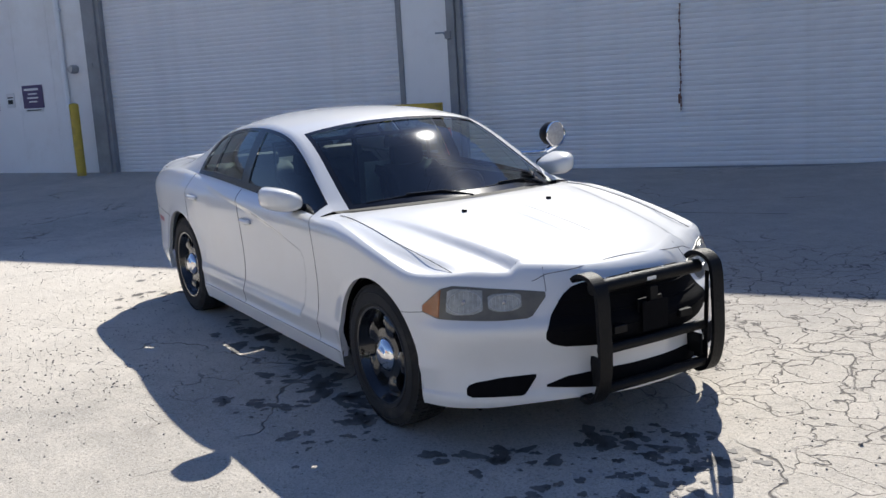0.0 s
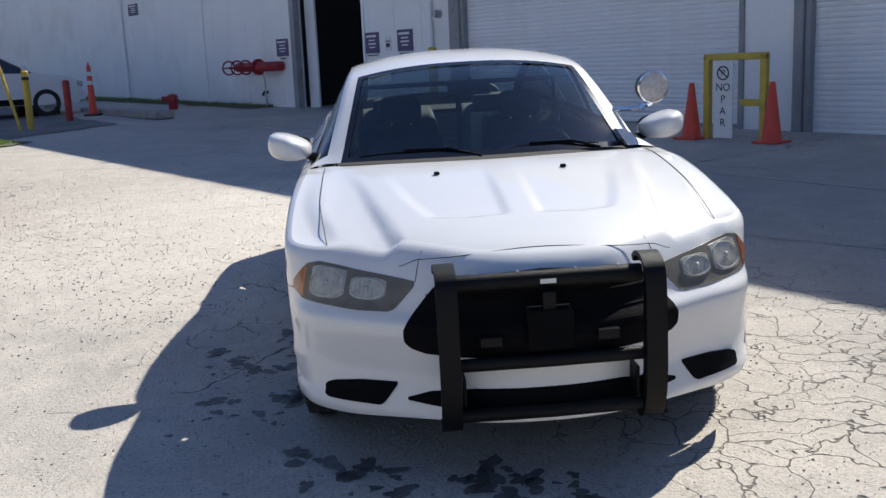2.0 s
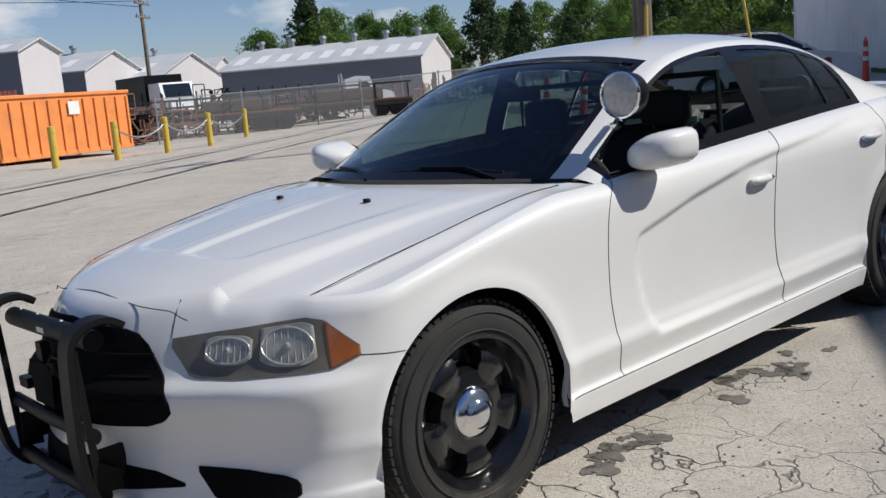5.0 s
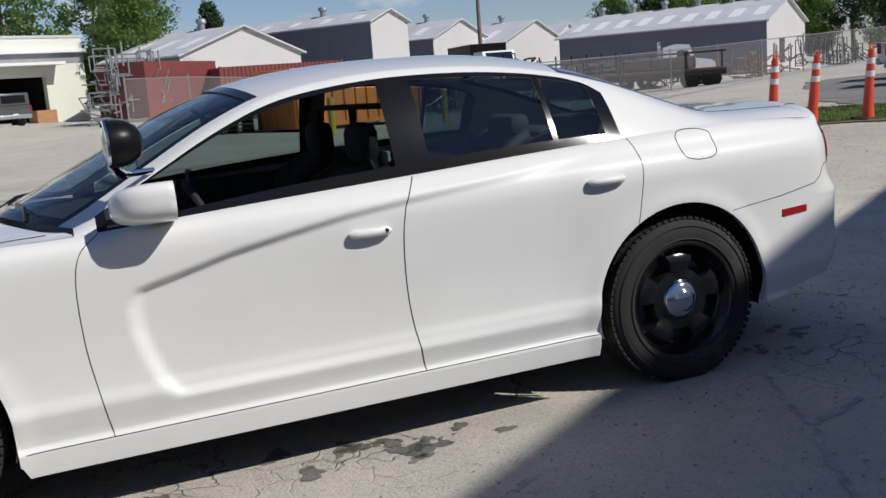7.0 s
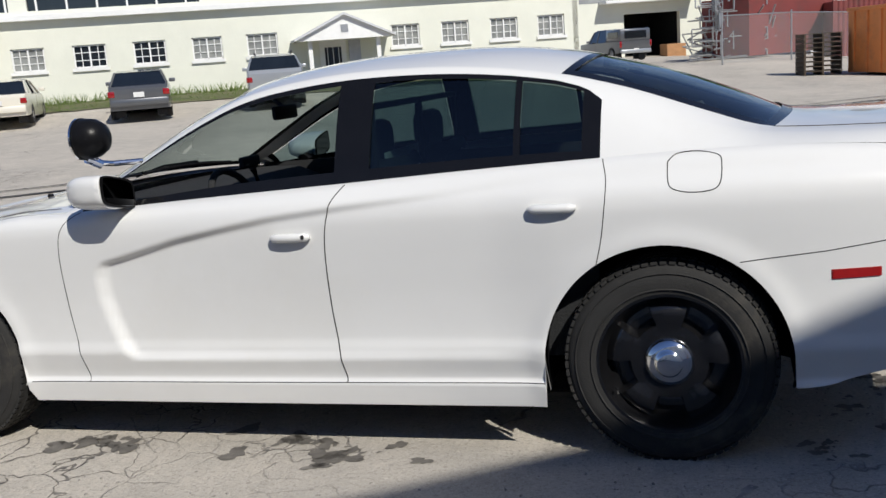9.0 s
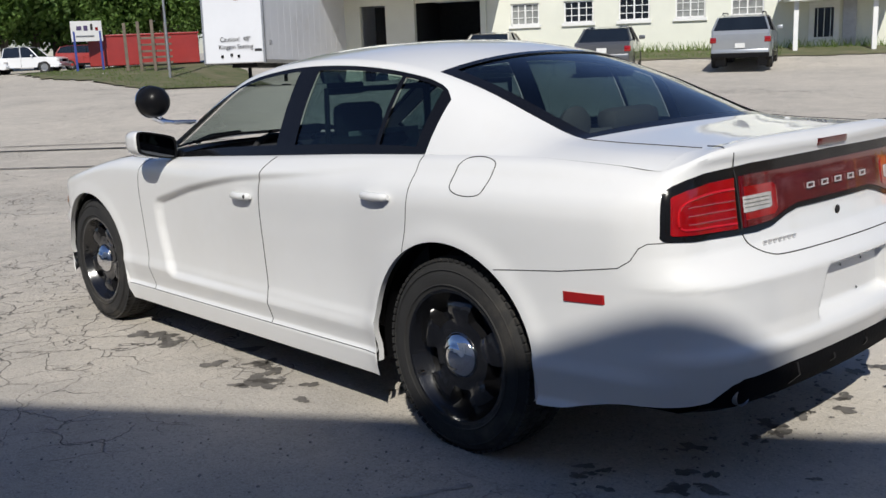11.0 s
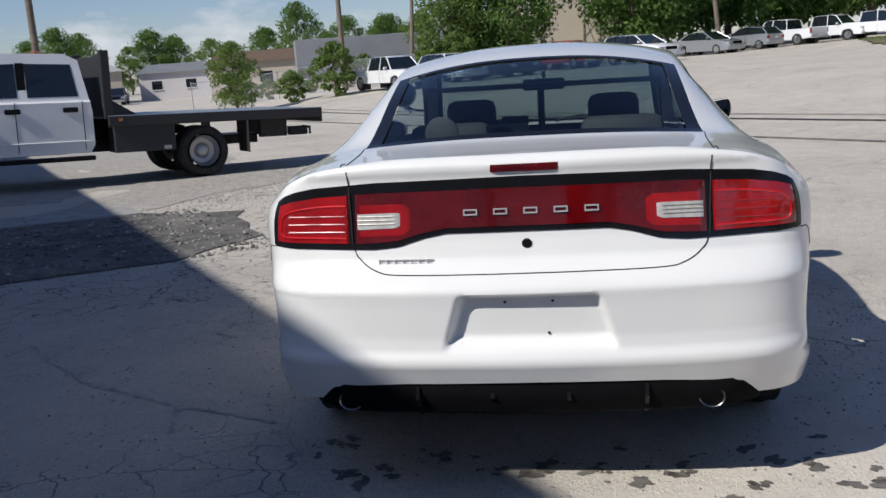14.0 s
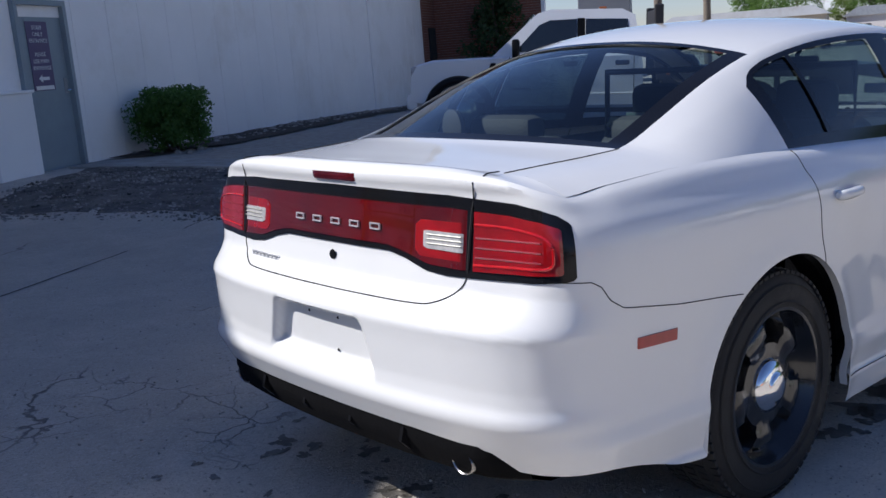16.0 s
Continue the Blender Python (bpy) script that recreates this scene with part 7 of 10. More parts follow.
part("inner_mirror", box((0.24, 0.0, 1.295), (0.025, 0.24, 0.065), 0.012), M_DARKIN, car, "", True)
part("mirror_stem", cyl((0.25, 0, 1.32), (0.30, 0, 1.365), 0.01, n=8), M_DARKIN, car)
part("speaker", lathe([(0, 0.01), (0.045, 0.012), (0.07, 0.0), (0.066, -0.02)], 24, "X"), M_SEAT, car, "round pale fan on the rear shelf", True).matrix_basis = Matrix.Translation((-1.66, 0.36, 1.145)) @ Matrix.Rotation(radians(168), 4, "Z")
part("speaker_stem", cyl((-1.62, 0.36, 1.07), (-1.62, 0.36, 1.16), 0.012, n=8), M_DARKIN, car)
for side in (1, -1):
    part("door_card", tidy(grid(12, 6, lambda i, j: Vector((lerp(0.80, -1.30, i / 11), side * lerp(0.80, 0.815, j / 5), lerp(0.35, 1.0, j / 5))))), M_DARKIN, car)
part("gear_console", box((0.20, 0, 0.60), (0.75, 0.22, 0.34), 0.04), M_DARKIN, car, "", True)
part("computer_stand", tube([(0.42, 0.05, 0.75), (0.38, 0.06, 0.95), (0.36, 0.16, 1.06)], 0.018, 8), M_DARKIN, car)
part("computer_mount", box((0.36, 0.18, 1.09), (0.03, 0.16, 0.05), 0.008), M_DARKIN, car)

# ---- other vehicles ----
G_DARK = material("dark_window", (0.012, 0.016, 0.02), 0.06, vary=0.3, scale=2, coat=0.6)
P_WHITE = material("vehicle_white", (0.74, 0.75, 0.76), 0.35, vary=0.04, scale=1, coat=1.0)
P_SILVER = material("vehicle_silver", (0.38, 0.40, 0.42), 0.35, metal=0.5, vary=0.1, scale=1, coat=1.0)
P_GREY = material("vehicle_grey", (0.11, 0.115, 0.125), 0.35, metal=0.4, vary=0.1, scale=1, coat=1.0)
P_BLACK = material("vehicle_black", (0.015, 0.015, 0.017), 0.3, vary=0.1, coat=1.0)
P_RED = material("vehicle_red", (0.32, 0.03, 0.025), 0.4, vary=0.15, scale=2, coat=0.8)
P_PEARL = material("vehicle_pearl", (0.72, 0.68, 0.58), 0.35, vary=0.05, scale=1, coat=1.0)
M_WHEEL = material("alloy_wheel", (0.42, 0.43, 0.44), 0.3, metal=0.8, vary=0.2, scale=20)

_WHEELS = {}


def vehicle_wheel(parent, x, y, r, w):
    key = (round(r, 3), round(w, 3))
    holder = new("wheel")
    holder.parent = parent
    holder.matrix_basis = Matrix.Translation((x, y, r)) @ Matrix.Rotation(0 if y > 0 else math.pi, 4, "Z")
    if key not in _WHEELS:
        ty = part("tyre", lathe([(r * 0.62, -w / 2), (r * 0.94, -w / 2), (r, -w * 0.32), (r, w * 0.32), (r * 0.94, w / 2), (r * 0.66, w / 2), (r * 0.62, w * 0.42)], 28, "Y"), M_TYRE, holder, "", True, 35)
        b = bmesh.new()
        lathe([(r * 0.63, w * 0.42), (r * 0.60, w * 0.40), (r * 0.54, w * 0.15), (0, w * 0.12)], 28, "Y", b)
        for k in range(5):
            m = Matrix.Rotation(2 * math.pi * k / 5, 4, "Y")
            add_box(b, (0, w * 0.30, r * 0.33), (r * 0.17, w * 0.14, r * 0.56), m, 0.01)
        lathe([(0, w * 0.44), (r * 0.13, w * 0.42), (r * 0.15, w * 0.3)], 14, "Y", b)
        rm = part("rim", b, M_WHEEL, holder, "", True, 35)
        _WHEELS[key] = (ty, rm)
    else:
        for o in _WHEELS[key]:
            again(o, holder, Matrix())
    return holder


STYLES = {
    # lower body outline (x, z), cabin outline (x, z), half width, axle places, wheel radius
    "sedan": dict(body=[(-2.35, 0.30), (-2.42, 0.55), (-2.40, 0.92), (-2.30, 1.00), (-1.55, 1.03), (-1.2, 0.98), (1.0, 0.96), (1.25, 0.95), (2.0, 0.82), (2.32, 0.68), (2.40, 0.45), (2.30, 0.25), (1.9, 0.22), (-1.9, 0.24)],
                  cabin=[(-1.75, 1.0), (-1.05, 1.40), (-0.3, 1.47), (0.25, 1.43), (1.15, 0.96)], half=0.91, axles=(1.42, -1.38), r=0.325),
    "hatch": dict(body=[(-1.9, 0.30), (-2.02, 0.55), (-1.98, 0.95), (-1.85, 1.02), (1.0, 0.98), (1.25, 0.97), (1.8, 0.84), (2.05, 0.68), (2.12, 0.45), (2.0, 0.24), (-1.6, 0.24)],
                  cabin=[(-1.92, 1.0), (-1.45, 1.42), (-0.3, 1.52), (0.35, 1.45), (1.2, 0.97)], half=0.88, axles=(1.3, -1.3), r=0.32),
    "suv": dict(body=[(-2.40, 0.38), (-2.46, 0.62), (-2.44, 1.10), (-2.34, 1.22), (1.0, 1.15), (1.3, 1.14), (2.10, 1.04), (2.36, 0.90), (2.45, 0.5), (2.30, 0.32), (1.9, 0.32), (-1.9, 0.34)],
                cabin=[(-2.34, 1.18), (-2.06, 1.62), (-1.6, 1.70), (0.0, 1.70), (0.35, 1.64), (1.25, 1.13)], half=0.96, axles=(1.45, -1.42), r=0.37),
    "pickup": dict(body=[(-2.85, 0.48), (-2.90, 0.65), (-2.90, 1.10), (-0.98, 1.10), (-0.95, 1.08), (1.3, 1.08), (1.45, 1.10), (2.6, 1.04), (2.80, 0.92), (2.88, 0.52), (2.75, 0.38), (2.2, 0.38), (-2.1, 0.46)],
                   cabin=[(-0.98, 1.08), (-0.86, 1.70), (-0.6, 1.78), (0.55, 1.78), (0.85, 1.70), (1.42, 1.09)], half=0.98, axles=(1.82, -1.80), r=0.40),
}


def vehicle(m, style, paint, label, name="car", category="car", group="", cap=False, rack=False):
    """A parked vehicle seen from afar: body, cabin glass, roof and pillars, lamps, bumpers, mirrors, wheels."""
    st = STYLES[style]
    t = thing(name, m, label, category, group)
    h = st["half"]
    r = st["r"]
    # body: outline swept across the width with rounded shoulders and wheel arches cut in the outline
    pts = st["body"]
    arch = []
    for ax in st["axles"]:
        arch.append([(ax + (r + 0.06) * math.cos(a), r + (r + 0.06) * math.sin(a)) for a in np.linspace(0, math.pi, 9)])
    sill = min(p[1] for p in pts) + 0.03
    ring = [p for p in pts if p[1] > 0.5 or abs(p[0]) > max(abs(a) for a in st["axles"]) + r + 0.05]
    bottom = []
    for a in arch:
        bottom += [(x, max(z, sill)) for x, z in a]
    ring = ring + bottom
    b = bmesh.new()
    rows = []
    cz = 0.75
    for wy, sc in ((-h, 0.965), (-h * 0.975, 0.99), (-h * 0.93, 1.0), (h * 0.93, 1.0), (h * 0.975, 0.99), (h, 0.965)):
        rows.append([b.verts.new((x * (1 if abs(x) < 2 else (1 - (1 - sc) * 1.6)), wy * (1 - 0.05 * smooth(1.5, 2.6, abs(x))), cz + (z - cz) * (sc if z > cz else 1.0))) for x, z in ring])
    n = len(ring)
    for r0, r1 in zip(rows, rows[1:]):
        for k in range(n):
            b.faces.new((r0[k], r0[(k + 1) % n], r1[(k + 1) % n], r1[k]))
    b.faces.new(rows[0]), b.faces.new(rows[-1][::-1])
    bmesh.ops.triangulate(b, faces=[f for f in b.faces if len(f.verts) > 4])
    bmesh.ops.recalc_face_normals(b, faces=b.faces)
    part("body", b, paint, t, "", True, 32)
    cab = st["cabin"]
    zb, zt = cab[0][1], max(z for _, z in cab)

    def wid(z):
        return lerp(h * 0.93, h * 0.74, min(1, (z - zb) / (zt - zb)))

    def cabin(scale, lift):
        b = bmesh.new()
        rows = [[b.verts.new((x * 1.0, s * (wid(z) - 0.012) * scale, z + lift)) for x, z in cab] for s in (-1, 1)]
        k = len(cab)
        for i in range(k - 1):
            b.faces.new((rows[0][i], rows[0][i + 1], rows[1][i + 1], rows[1][i]))
        b.faces.new(rows[0]), b.faces.new(rows[1][::-1])
        bmesh.ops.recalc_face_normals(b, faces=b.faces)
        return b
    part("glass", cabin(1.0, 0.0), G_DARK, t, "dark windows")
    # roof skin and pillars
    hi = [(x, z) for x, z in cab if z > zt - 0.12]
    b = bmesh.new()
    rows = [[b.verts.new((x, wid(z) * f, z + (0.012 if abs(f) < 0.95 else -0.03))) for x, z in hi] for f in (-1.01, -0.94, -0.4, 0.4, 0.94, 1.01)]
    for r0, r1 in zip(rows, rows[1:]):
        for k in range(len(hi) - 1):
            b.faces.new((r0[k], r0[k + 1], r1[k + 1], r1[k]))
    bmesh.ops.recalc_face_normals(b, faces=b.faces)
    part("roof", b, paint, t, "", True, 50)
    for s in (-1, 1):
        for (xa, za), (xb, zb2) in ((cab[0], hi[0]), (cab[-1], hi[-1])):
            part("pillar", tube([(xa, s * wid(za) * 0.995, za), (xb, s * wid(zb2) * 0.99, zb2)], 0.035, 6), paint, t)
        xm = (cab[0][0] + cab[-1][0]) / 2 + 0.05
        for xq in ((xm,) if style != "suv" else (xm + 0.25, xm - 0.75)):
            part("pillar", tube([(xq, s * wid(zb) * 1.0, zb), (xq - 0.06, s * wid(zt) * 0.995, zt - 0.03)], 0.032, 6), paint if style == "pickup" else M_TRIM, t)
        part("mirror", box((cab[-1][0] - 0.32, s * (h + 0.09), zb + 0.10), (0.11, 0.20, 0.13), 0.03), paint, t, "", True)
        xe = max(p[0] for p in pts)
        xr = min(p[0] for p in pts)
        zl = 0.82 if style in ("suv", "pickup") else 0.68
        part("headlight", box((xe - 0.12, s * (h - 0.20), zl), (0.22, 0.30, 0.14), 0.03), M_CLEAR, t, "", True)
        part("tail_light", box((xr + 0.05, s * (h - 0.12 if style != "pickup" else h - 0.08), zl + 0.10), (0.12, 0.20 if style != "pickup" else 0.12, 0.18 if style != "pickup" else 0.34), 0.02), M_RED, t, "", True)
        for ax in st["axles"]:
            vehicle_wheel(t, ax, s * (h - 0.11), r, 0.22)
            part("wheel_well", box((ax, s * (h - 0.30), r + 0.03), (2 * r * 0.95, 0.30, 2 * r * 0.9)), M_BLACK, t)
        part("door_line", box((xm + 0.04, s * (h + 0.001), 0.70), (0.012, 0.006, 0.56)), M_GAP, t)
        part("door_handle", box((xm + 0.16, s * (h + 0.006), 0.90), (0.16, 0.03, 0.03), 0.01), paint, t)
    bump = P_SILVER if style == "pickup" else paint
    part("front_bumper", box((xe - 0.02, 0, 0.50), (0.16, 2 * h * 0.93, 0.24), 0.05), bump, t, "", True)
    part("rear_bumper", box((xr + 0.02, 0, 0.52), (0.16, 2 * h * 0.93, 0.22), 0.05), bump, t, "", True)
    part("grille", box((xe + 0.015, 0, zl), (0.06, h * 0.95, 0.18), 0.02), M_GRILLE, t)
    part("number_plate", box((xr - 0.045, 0, 0.74 if style != "pickup" else 0.60), (0.02, 0.31, 0.15), 0.004), M_PLATEGREY, t)
    if style == "suv":
        for s in (-1, 1):
            part("lower_trim", box((0.02, s * (h - 0.02), 0.42), (1.95, 0.07, 0.16), 0.02), M_TRIM, t, "dark lower trim")
        part("lower_trim", box((xr + 0.02, 0, 0.44), (0.19, 2 * h * 0.94, 0.16), 0.03), M_TRIM, t, "dark lower trim")
    if style == "pickup":
        part("bed_inside", box((-1.92, 0, 1.105), (1.75, 2 * h - 0.22, 0.02)), M_BLACK, t)
    if cap:
        b = bmesh.new()
        add_box(b, (-1.93, 0, 1.42), (1.88, 2 * h - 0.14, 0.64), None, 0.08)
        part("bed_cap", b, paint, t, "", True)
        part("cap_window", box((-2.88, 0, 1.42), (0.02, 1.3, 0.40), 0.02), G_DARK, t)
        for s in (-1, 1):
            part("cap_window", box((-1.93, s * (h - 0.066), 1.45), (1.3, 0.02, 0.34), 0.02), G_DARK, t)
    if rack:
        for s in (-1, 1):
            part("roof_rail", tube([(-1.7, s * 0.62, zt + 0.03), (-1.5, s * 0.62, zt + 0.09), (0.0, s * 0.62, zt + 0.09), (0.2, s * 0.62, zt + 0.02)], 0.02, 6), M_BLACK, t)
    return t


def deg(dx, dy):
    return math.degrees(math.atan2(dy, dx))


# lot beside the long wall
vehicle(on_ground(-20.6, -10.6, deg(-0.55, 0.83)), "suv", P_WHITE, "white sport utility wagon with dark lower trim, parked", rack=True)
vehicle(on_ground(-22.6, -14.6, deg(-0.55, 0.83)), "pickup", P_GREY, "dark grey pickup truck parked on asphalt", "pickup_truck", "truck")
vehicle(on_ground(-26.2, -14.8, deg(-0.55, 0.83)), "suv", P_BLACK, "dark off-road wagon parked behind the white wagon")
vehicle(on_ground(-25.5, -17.8, deg(-0.55, 0.83)), "pickup", P_WHITE, "white pickup truck partly hidden in the lot", "pickup_truck", "truck")
vehicle(on_ground(-52.0, -34.0, deg(-0.82, -0.57)), "suv", P_GREY, "dark wagon far along the dusty road")
# in front of the pale office
BK = Vector((-0.87, -0.493, 0)).normalized()
BN = Vector((-BK.y, BK.x, 0))
vehicle(on_ground(16.5, -23.2, deg(0.53, -0.85)), "sedan", P_GREY, "dark grey sedan parked nose to the pale office", group="cars at the office")
vehicle(on_ground(20.7, -22.1, deg(0.53, -0.85)) @ Matrix.Scale(0.94, 4), "sedan", P_PEARL, "cream sedan parked by the loading dock", group="cars at the office")
vehicle(on_ground(13.05, -25.9, deg(0.44, -0.90)) @ Matrix.Scale(0.95, 4), "suv", P_SILVER, "silver minivan parked nose to the pale office", group="cars at the office", rack=True)
vehicle(on_ground(4.96, -53.4, deg(0.525, -0.85)), "pickup", P_GREY, "dark grey pickup truck with a bed cap at the garage", "pickup_truck", "truck", cap=True, rack=False)
# row below the trees
ROW = (("sedan", P_BLACK, "black sedan below the trees", 53.2, 3.6, 212), ("pickup", P_RED, "old red pickup truck below the trees, tail to the yard", 58.3, 0.0, 40), ("suv", P_WHITE, "white sport utility wagon below the trees", 54.6, -4.4, 222),
       ("sedan", P_SILVER, "silver sedan below the trees", 61.6, -9.3, 222), ("hatch", P_SILVER, "silver hatchback below the trees", 63.6, -12.4, 42), ("pickup", P_WHITE, "white pickup truck with a dark tailgate", 66.0, -15.0, 42),
       ("pickup", P_WHITE, "white crew-cab pickup truck below the trees", 66.8, -18.4, 225), ("pickup", P_WHITE, "white pickup truck with a long bed", 64.6, -21.0, 228), ("suv", P_RED, "red wagon behind the sign", 63.0, -25.4, 228),
       ("pickup", P_WHITE, "white work pickup truck by the bushes", 47.0, 9.4, 222), ("suv", P_WHITE, "white wagon by the bushes", 52.0, 6.7, 220))
for style, paint, label, x, y, a in ROW:
    vehicle(on_ground(x, y, a), style, paint, label, "pickup_truck" if style == "pickup" else "car", "truck" if style == "pickup" else "car", "vehicles below the trees")
vehicle(on_ground(92, 47, 200), "pickup", P_BLACK, "black pickup truck far down the street", "pickup_truck", "truck")
vehicle(on_ground(84, 52, 190), "sedan", P_RED, "dark red car far down the street")

# ---- flatbed work truck ----
fb = thing("flatbed_truck", pose(9.01, 8.26, -0.035, 0, 0, deg(-0.644, 0.766)) @ Matrix.Rotation(radians(-2.9), 4, "Y"), "white crew-cab flatbed truck with a black steel bed", "truck")
FH = 1.0
cabp = [(-0.62, 0.62), (-0.62, 1.12), (-0.60, 1.30), (1.42, 1.30), (1.60, 1.30), (2.75, 1.27), (3.02, 1.20), (3.12, 1.02), (3.14, 0.72), (3.10, 0.60), (2.86, 0.56)]
arch = [(2.33 + 0.50 * math.cos(a), 0.42 + 0.50 * math.sin(a)) for a in np.linspace(0.25, math.pi - 0.2, 12)]
ring = cabp + arch + [(1.75, 0.50), (-0.55, 0.50)]
b = bmesh.new()
rows = [[b.verts.new((x, wy, z - (0.03 if abs(wy) > 0.97 and z > 1.15 else 0))) for x, z in ring] for wy in (-1.0, -0.965, 0.965, 1.0)]
for r0, r1 in zip(rows, rows[1:]):
    for k in range(len(ring)):
        b.faces.new((r0[k], r0[(k + 1) % len(ring)], r1[(k + 1) % len(ring)], r1[k]))
b.faces.new(rows[0]), b.faces.new(rows[-1][::-1])
bmesh.ops.triangulate(b, faces=[f for f in b.faces if len(f.verts) > 4])
bmesh.ops.recalc_face_normals(b, faces=b.faces)
body = part("cab_body", b, P_WHITE, fb, "white crew cab", True, 30)
win = [(-0.60, 1.28), (-0.50, 1.90), (-0.30, 2.00), (0.85, 2.02), (1.05, 1.96), (1.78, 1.30)]
b = bmesh.new()
rows = [[b.verts.new((x, s * lerp(0.955, 0.80, (z - 1.28) / 0.74), z)) for x, z in win] for s in (-1, 1)]
for i in range(len(win) - 1):
    b.faces.new((rows[0][i], rows[0][i + 1], rows[1][i + 1], rows[1][i]))
b.faces.new(rows[0]), b.faces.new(rows[1][::-1])
bmesh.ops.recalc_face_normals(b, faces=b.faces)
part("cab_roof", b, P_WHITE, fb, "", True, 30)
for s in (-1, 1):
    for outl, nm in (([(-0.44, 1.36), (-0.38, 1.84), (0.28, 1.86), (0.28, 1.36)], "rear_window"), ([(0.42, 1.36), (0.42, 1.86), (0.85, 1.85), (1.02, 1.78), (1.42, 1.36)], "front_window")):
        b = bmesh.new()
        f0 = [b.verts.new((x, s * (lerp(0.955, 0.80, (z - 1.28) / 0.74) + 0.006), z)) for x, z in outl]
        f1 = [b.verts.new((x, s * (lerp(0.955, 0.80, (z - 1.28) / 0.74) - 0.02), z)) for x, z in outl]
        b.faces.new(f0), b.faces.new(f1[::-1])
        for k in range(len(outl)):
            b.faces.new((f0[k], f0[(k + 1) % len(outl)], f1[(k + 1) % len(outl)], f1[k]))
        bmesh.ops.recalc_face_normals(b, faces=b.faces)
        part(nm, b, G_DARK, fb)
    part("window_post", prism([(0.29, 1.34), (0.29, 1.87), (0.41, 1.87), (0.41, 1.34)], 0.01, Matrix.Translation((0, s * 0.905 - (0 if s > 0 else 0.01), 0))), M_TRIM, fb)
    for x in (0.42, -0.46):
        part("door_gap", box((x - 0.02 + (0.08 if x > 0 else 0), s * 1.001, 0.92), (0.012, 0.006, 0.74)), M_GAP, fb)
    part("door_gap", box((1.50, s * 1.001, 0.92), (0.012, 0.006, 0.74)), M_GAP, fb)
    for x in (0.52, -0.30):
        part("door_handle", box((x, s * 1.012, 1.16), (0.22, 0.04, 0.075), 0.015), M_TRIM, fb, "black door handle")
    part("wing_vent", prism([(1.72, 1.20), (1.80, 1.20), (1.86, 1.02), (1.80, 0.96), (1.72, 1.02)], 0.02, Matrix.Translation((0, s * 1.0 - (0 if s > 0 else 0.02), 0))), M_TRIM, fb)
    part("trim_script", box((1.32, s * 1.002, 0.78), (0.30, 0.008, 0.035), 0.002), M_CHROME, fb)
    part("lower_crease", tube([(-0.55, s * 1.0, 0.68), (1.72, s * 1.0, 0.68)], 0.015, 6), P_WHITE, fb)
    pts = [(2.33 + 0.52 * math.cos(a), s * 1.015, 0.42 + 0.52 * math.sin(a)) for a in np.linspace(-0.1, math.pi + 0.1, 22)]
    part("wheel_flare", tube(pts, 0.075, 8), M_TRIM, fb, "black wheel-arch flare", True)
    part("step", box((0.55, s * 1.0, 0.42), (2.3, 0.16, 0.07), 0.02), M_TRIM, fb, "black side step")
    part("mirror", box((1.38, s * 1.20, 1.40), (0.12, 0.20, 0.34), 0.04), M_TRIM, fb, "black towing mirror", True)
    part("mirror_arm", box((1.38, s * 1.05, 1.32), (0.06, 0.22, 0.06), 0.01), M_TRIM, fb)
    part("headlight", box((3.03, s * 0.84, 1.05), (0.20, 0.26, 0.24), 0.03), M_CLEAR, fb, "", True)
    part("turn_lamp", box((2.95, s * 0.965, 1.06), (0.18, 0.05, 0.15), 0.01), M_AMBER, fb)
    part("well", tidy(grid(17, 3, lambda i, j: Vector((2.33 + 0.488 * math.cos(math.pi * i / 16), s * (0.995, 0.60, 0.50)[j], 0.42 + (0.488, 0.488, 0.10)[j] * math.sin(math.pi * i / 16))))), M_BLACK, fb)
    for ax, dy in ((2.33, 0.86), (-2.34, 0.88)):
        holder = new("wheel")
        holder.parent = fb
        holder.matrix_basis = Matrix.Translation((ax, s * dy, 0.415)) @ Matrix.Rotation(0 if s > 0 else math.pi, 4, "Z")
        part("tyre", lathe([(0.27, -0.12), (0.38, -0.12), (0.415, -0.08), (0.415, 0.08), (0.38, 0.12), (0.30, 0.12), (0.28, 0.10)], 32, "Y"), M_TYRE, holder, "", True, 35)
        if ax > 0:
            b = lathe([(0.288, 0.10), (0.283, 0.118), (0.27, 0.10), (0.235, 0.06), (0.16, 0.13), (0.10, 0.155), (0.06, 0.175), (0, 0.175)], 32, "Y")
        else:
            b = lathe([(0.255, 0.10), (0.25, 0.115), (0.24, 0.09), (0.20, -0.02), (0.13, -0.03), (0.10, 0.02), (0.06, 0.04), (0, 0.04)], 32, "Y")
        for k in range(10):
            m2 = Matrix.Rotation(2 * math.pi * k / 10, 4, "Y")
            add_cyl(b, m2 @ Vector((0.125, 0.0, 0)), m2 @ Vector((0.125, 0.155 if ax > 0 else 0.0, 0)), 0.013, n=6)
        part("rim", b, M_CHROME if ax > 0 else M_STEEL, holder, "bright polished rim" if ax > 0 else "plain steel rim", True, 35)
        if ax < 0:
            part("inner_tyre", lathe([(0.25, -0.38), (0.40, -0.38), (0.415, -0.34), (0.415, -0.18), (0.40, -0.14), (0.25, -0.14)], 28, "Y"), M_TYRE, holder, "", True)
part("windscreen", prism([(1.10, 1.93), (1.12, 1.95), (1.74, 1.34), (1.72, 1.32)], 1.5, Matrix.Translation((0.012, -0.75, 0.01))), G_DARK, fb)
part("front_bumper", box((3.12, 0, 0.60), (0.20, 1.96, 0.26), 0.05), P_WHITE, fb, "", True)
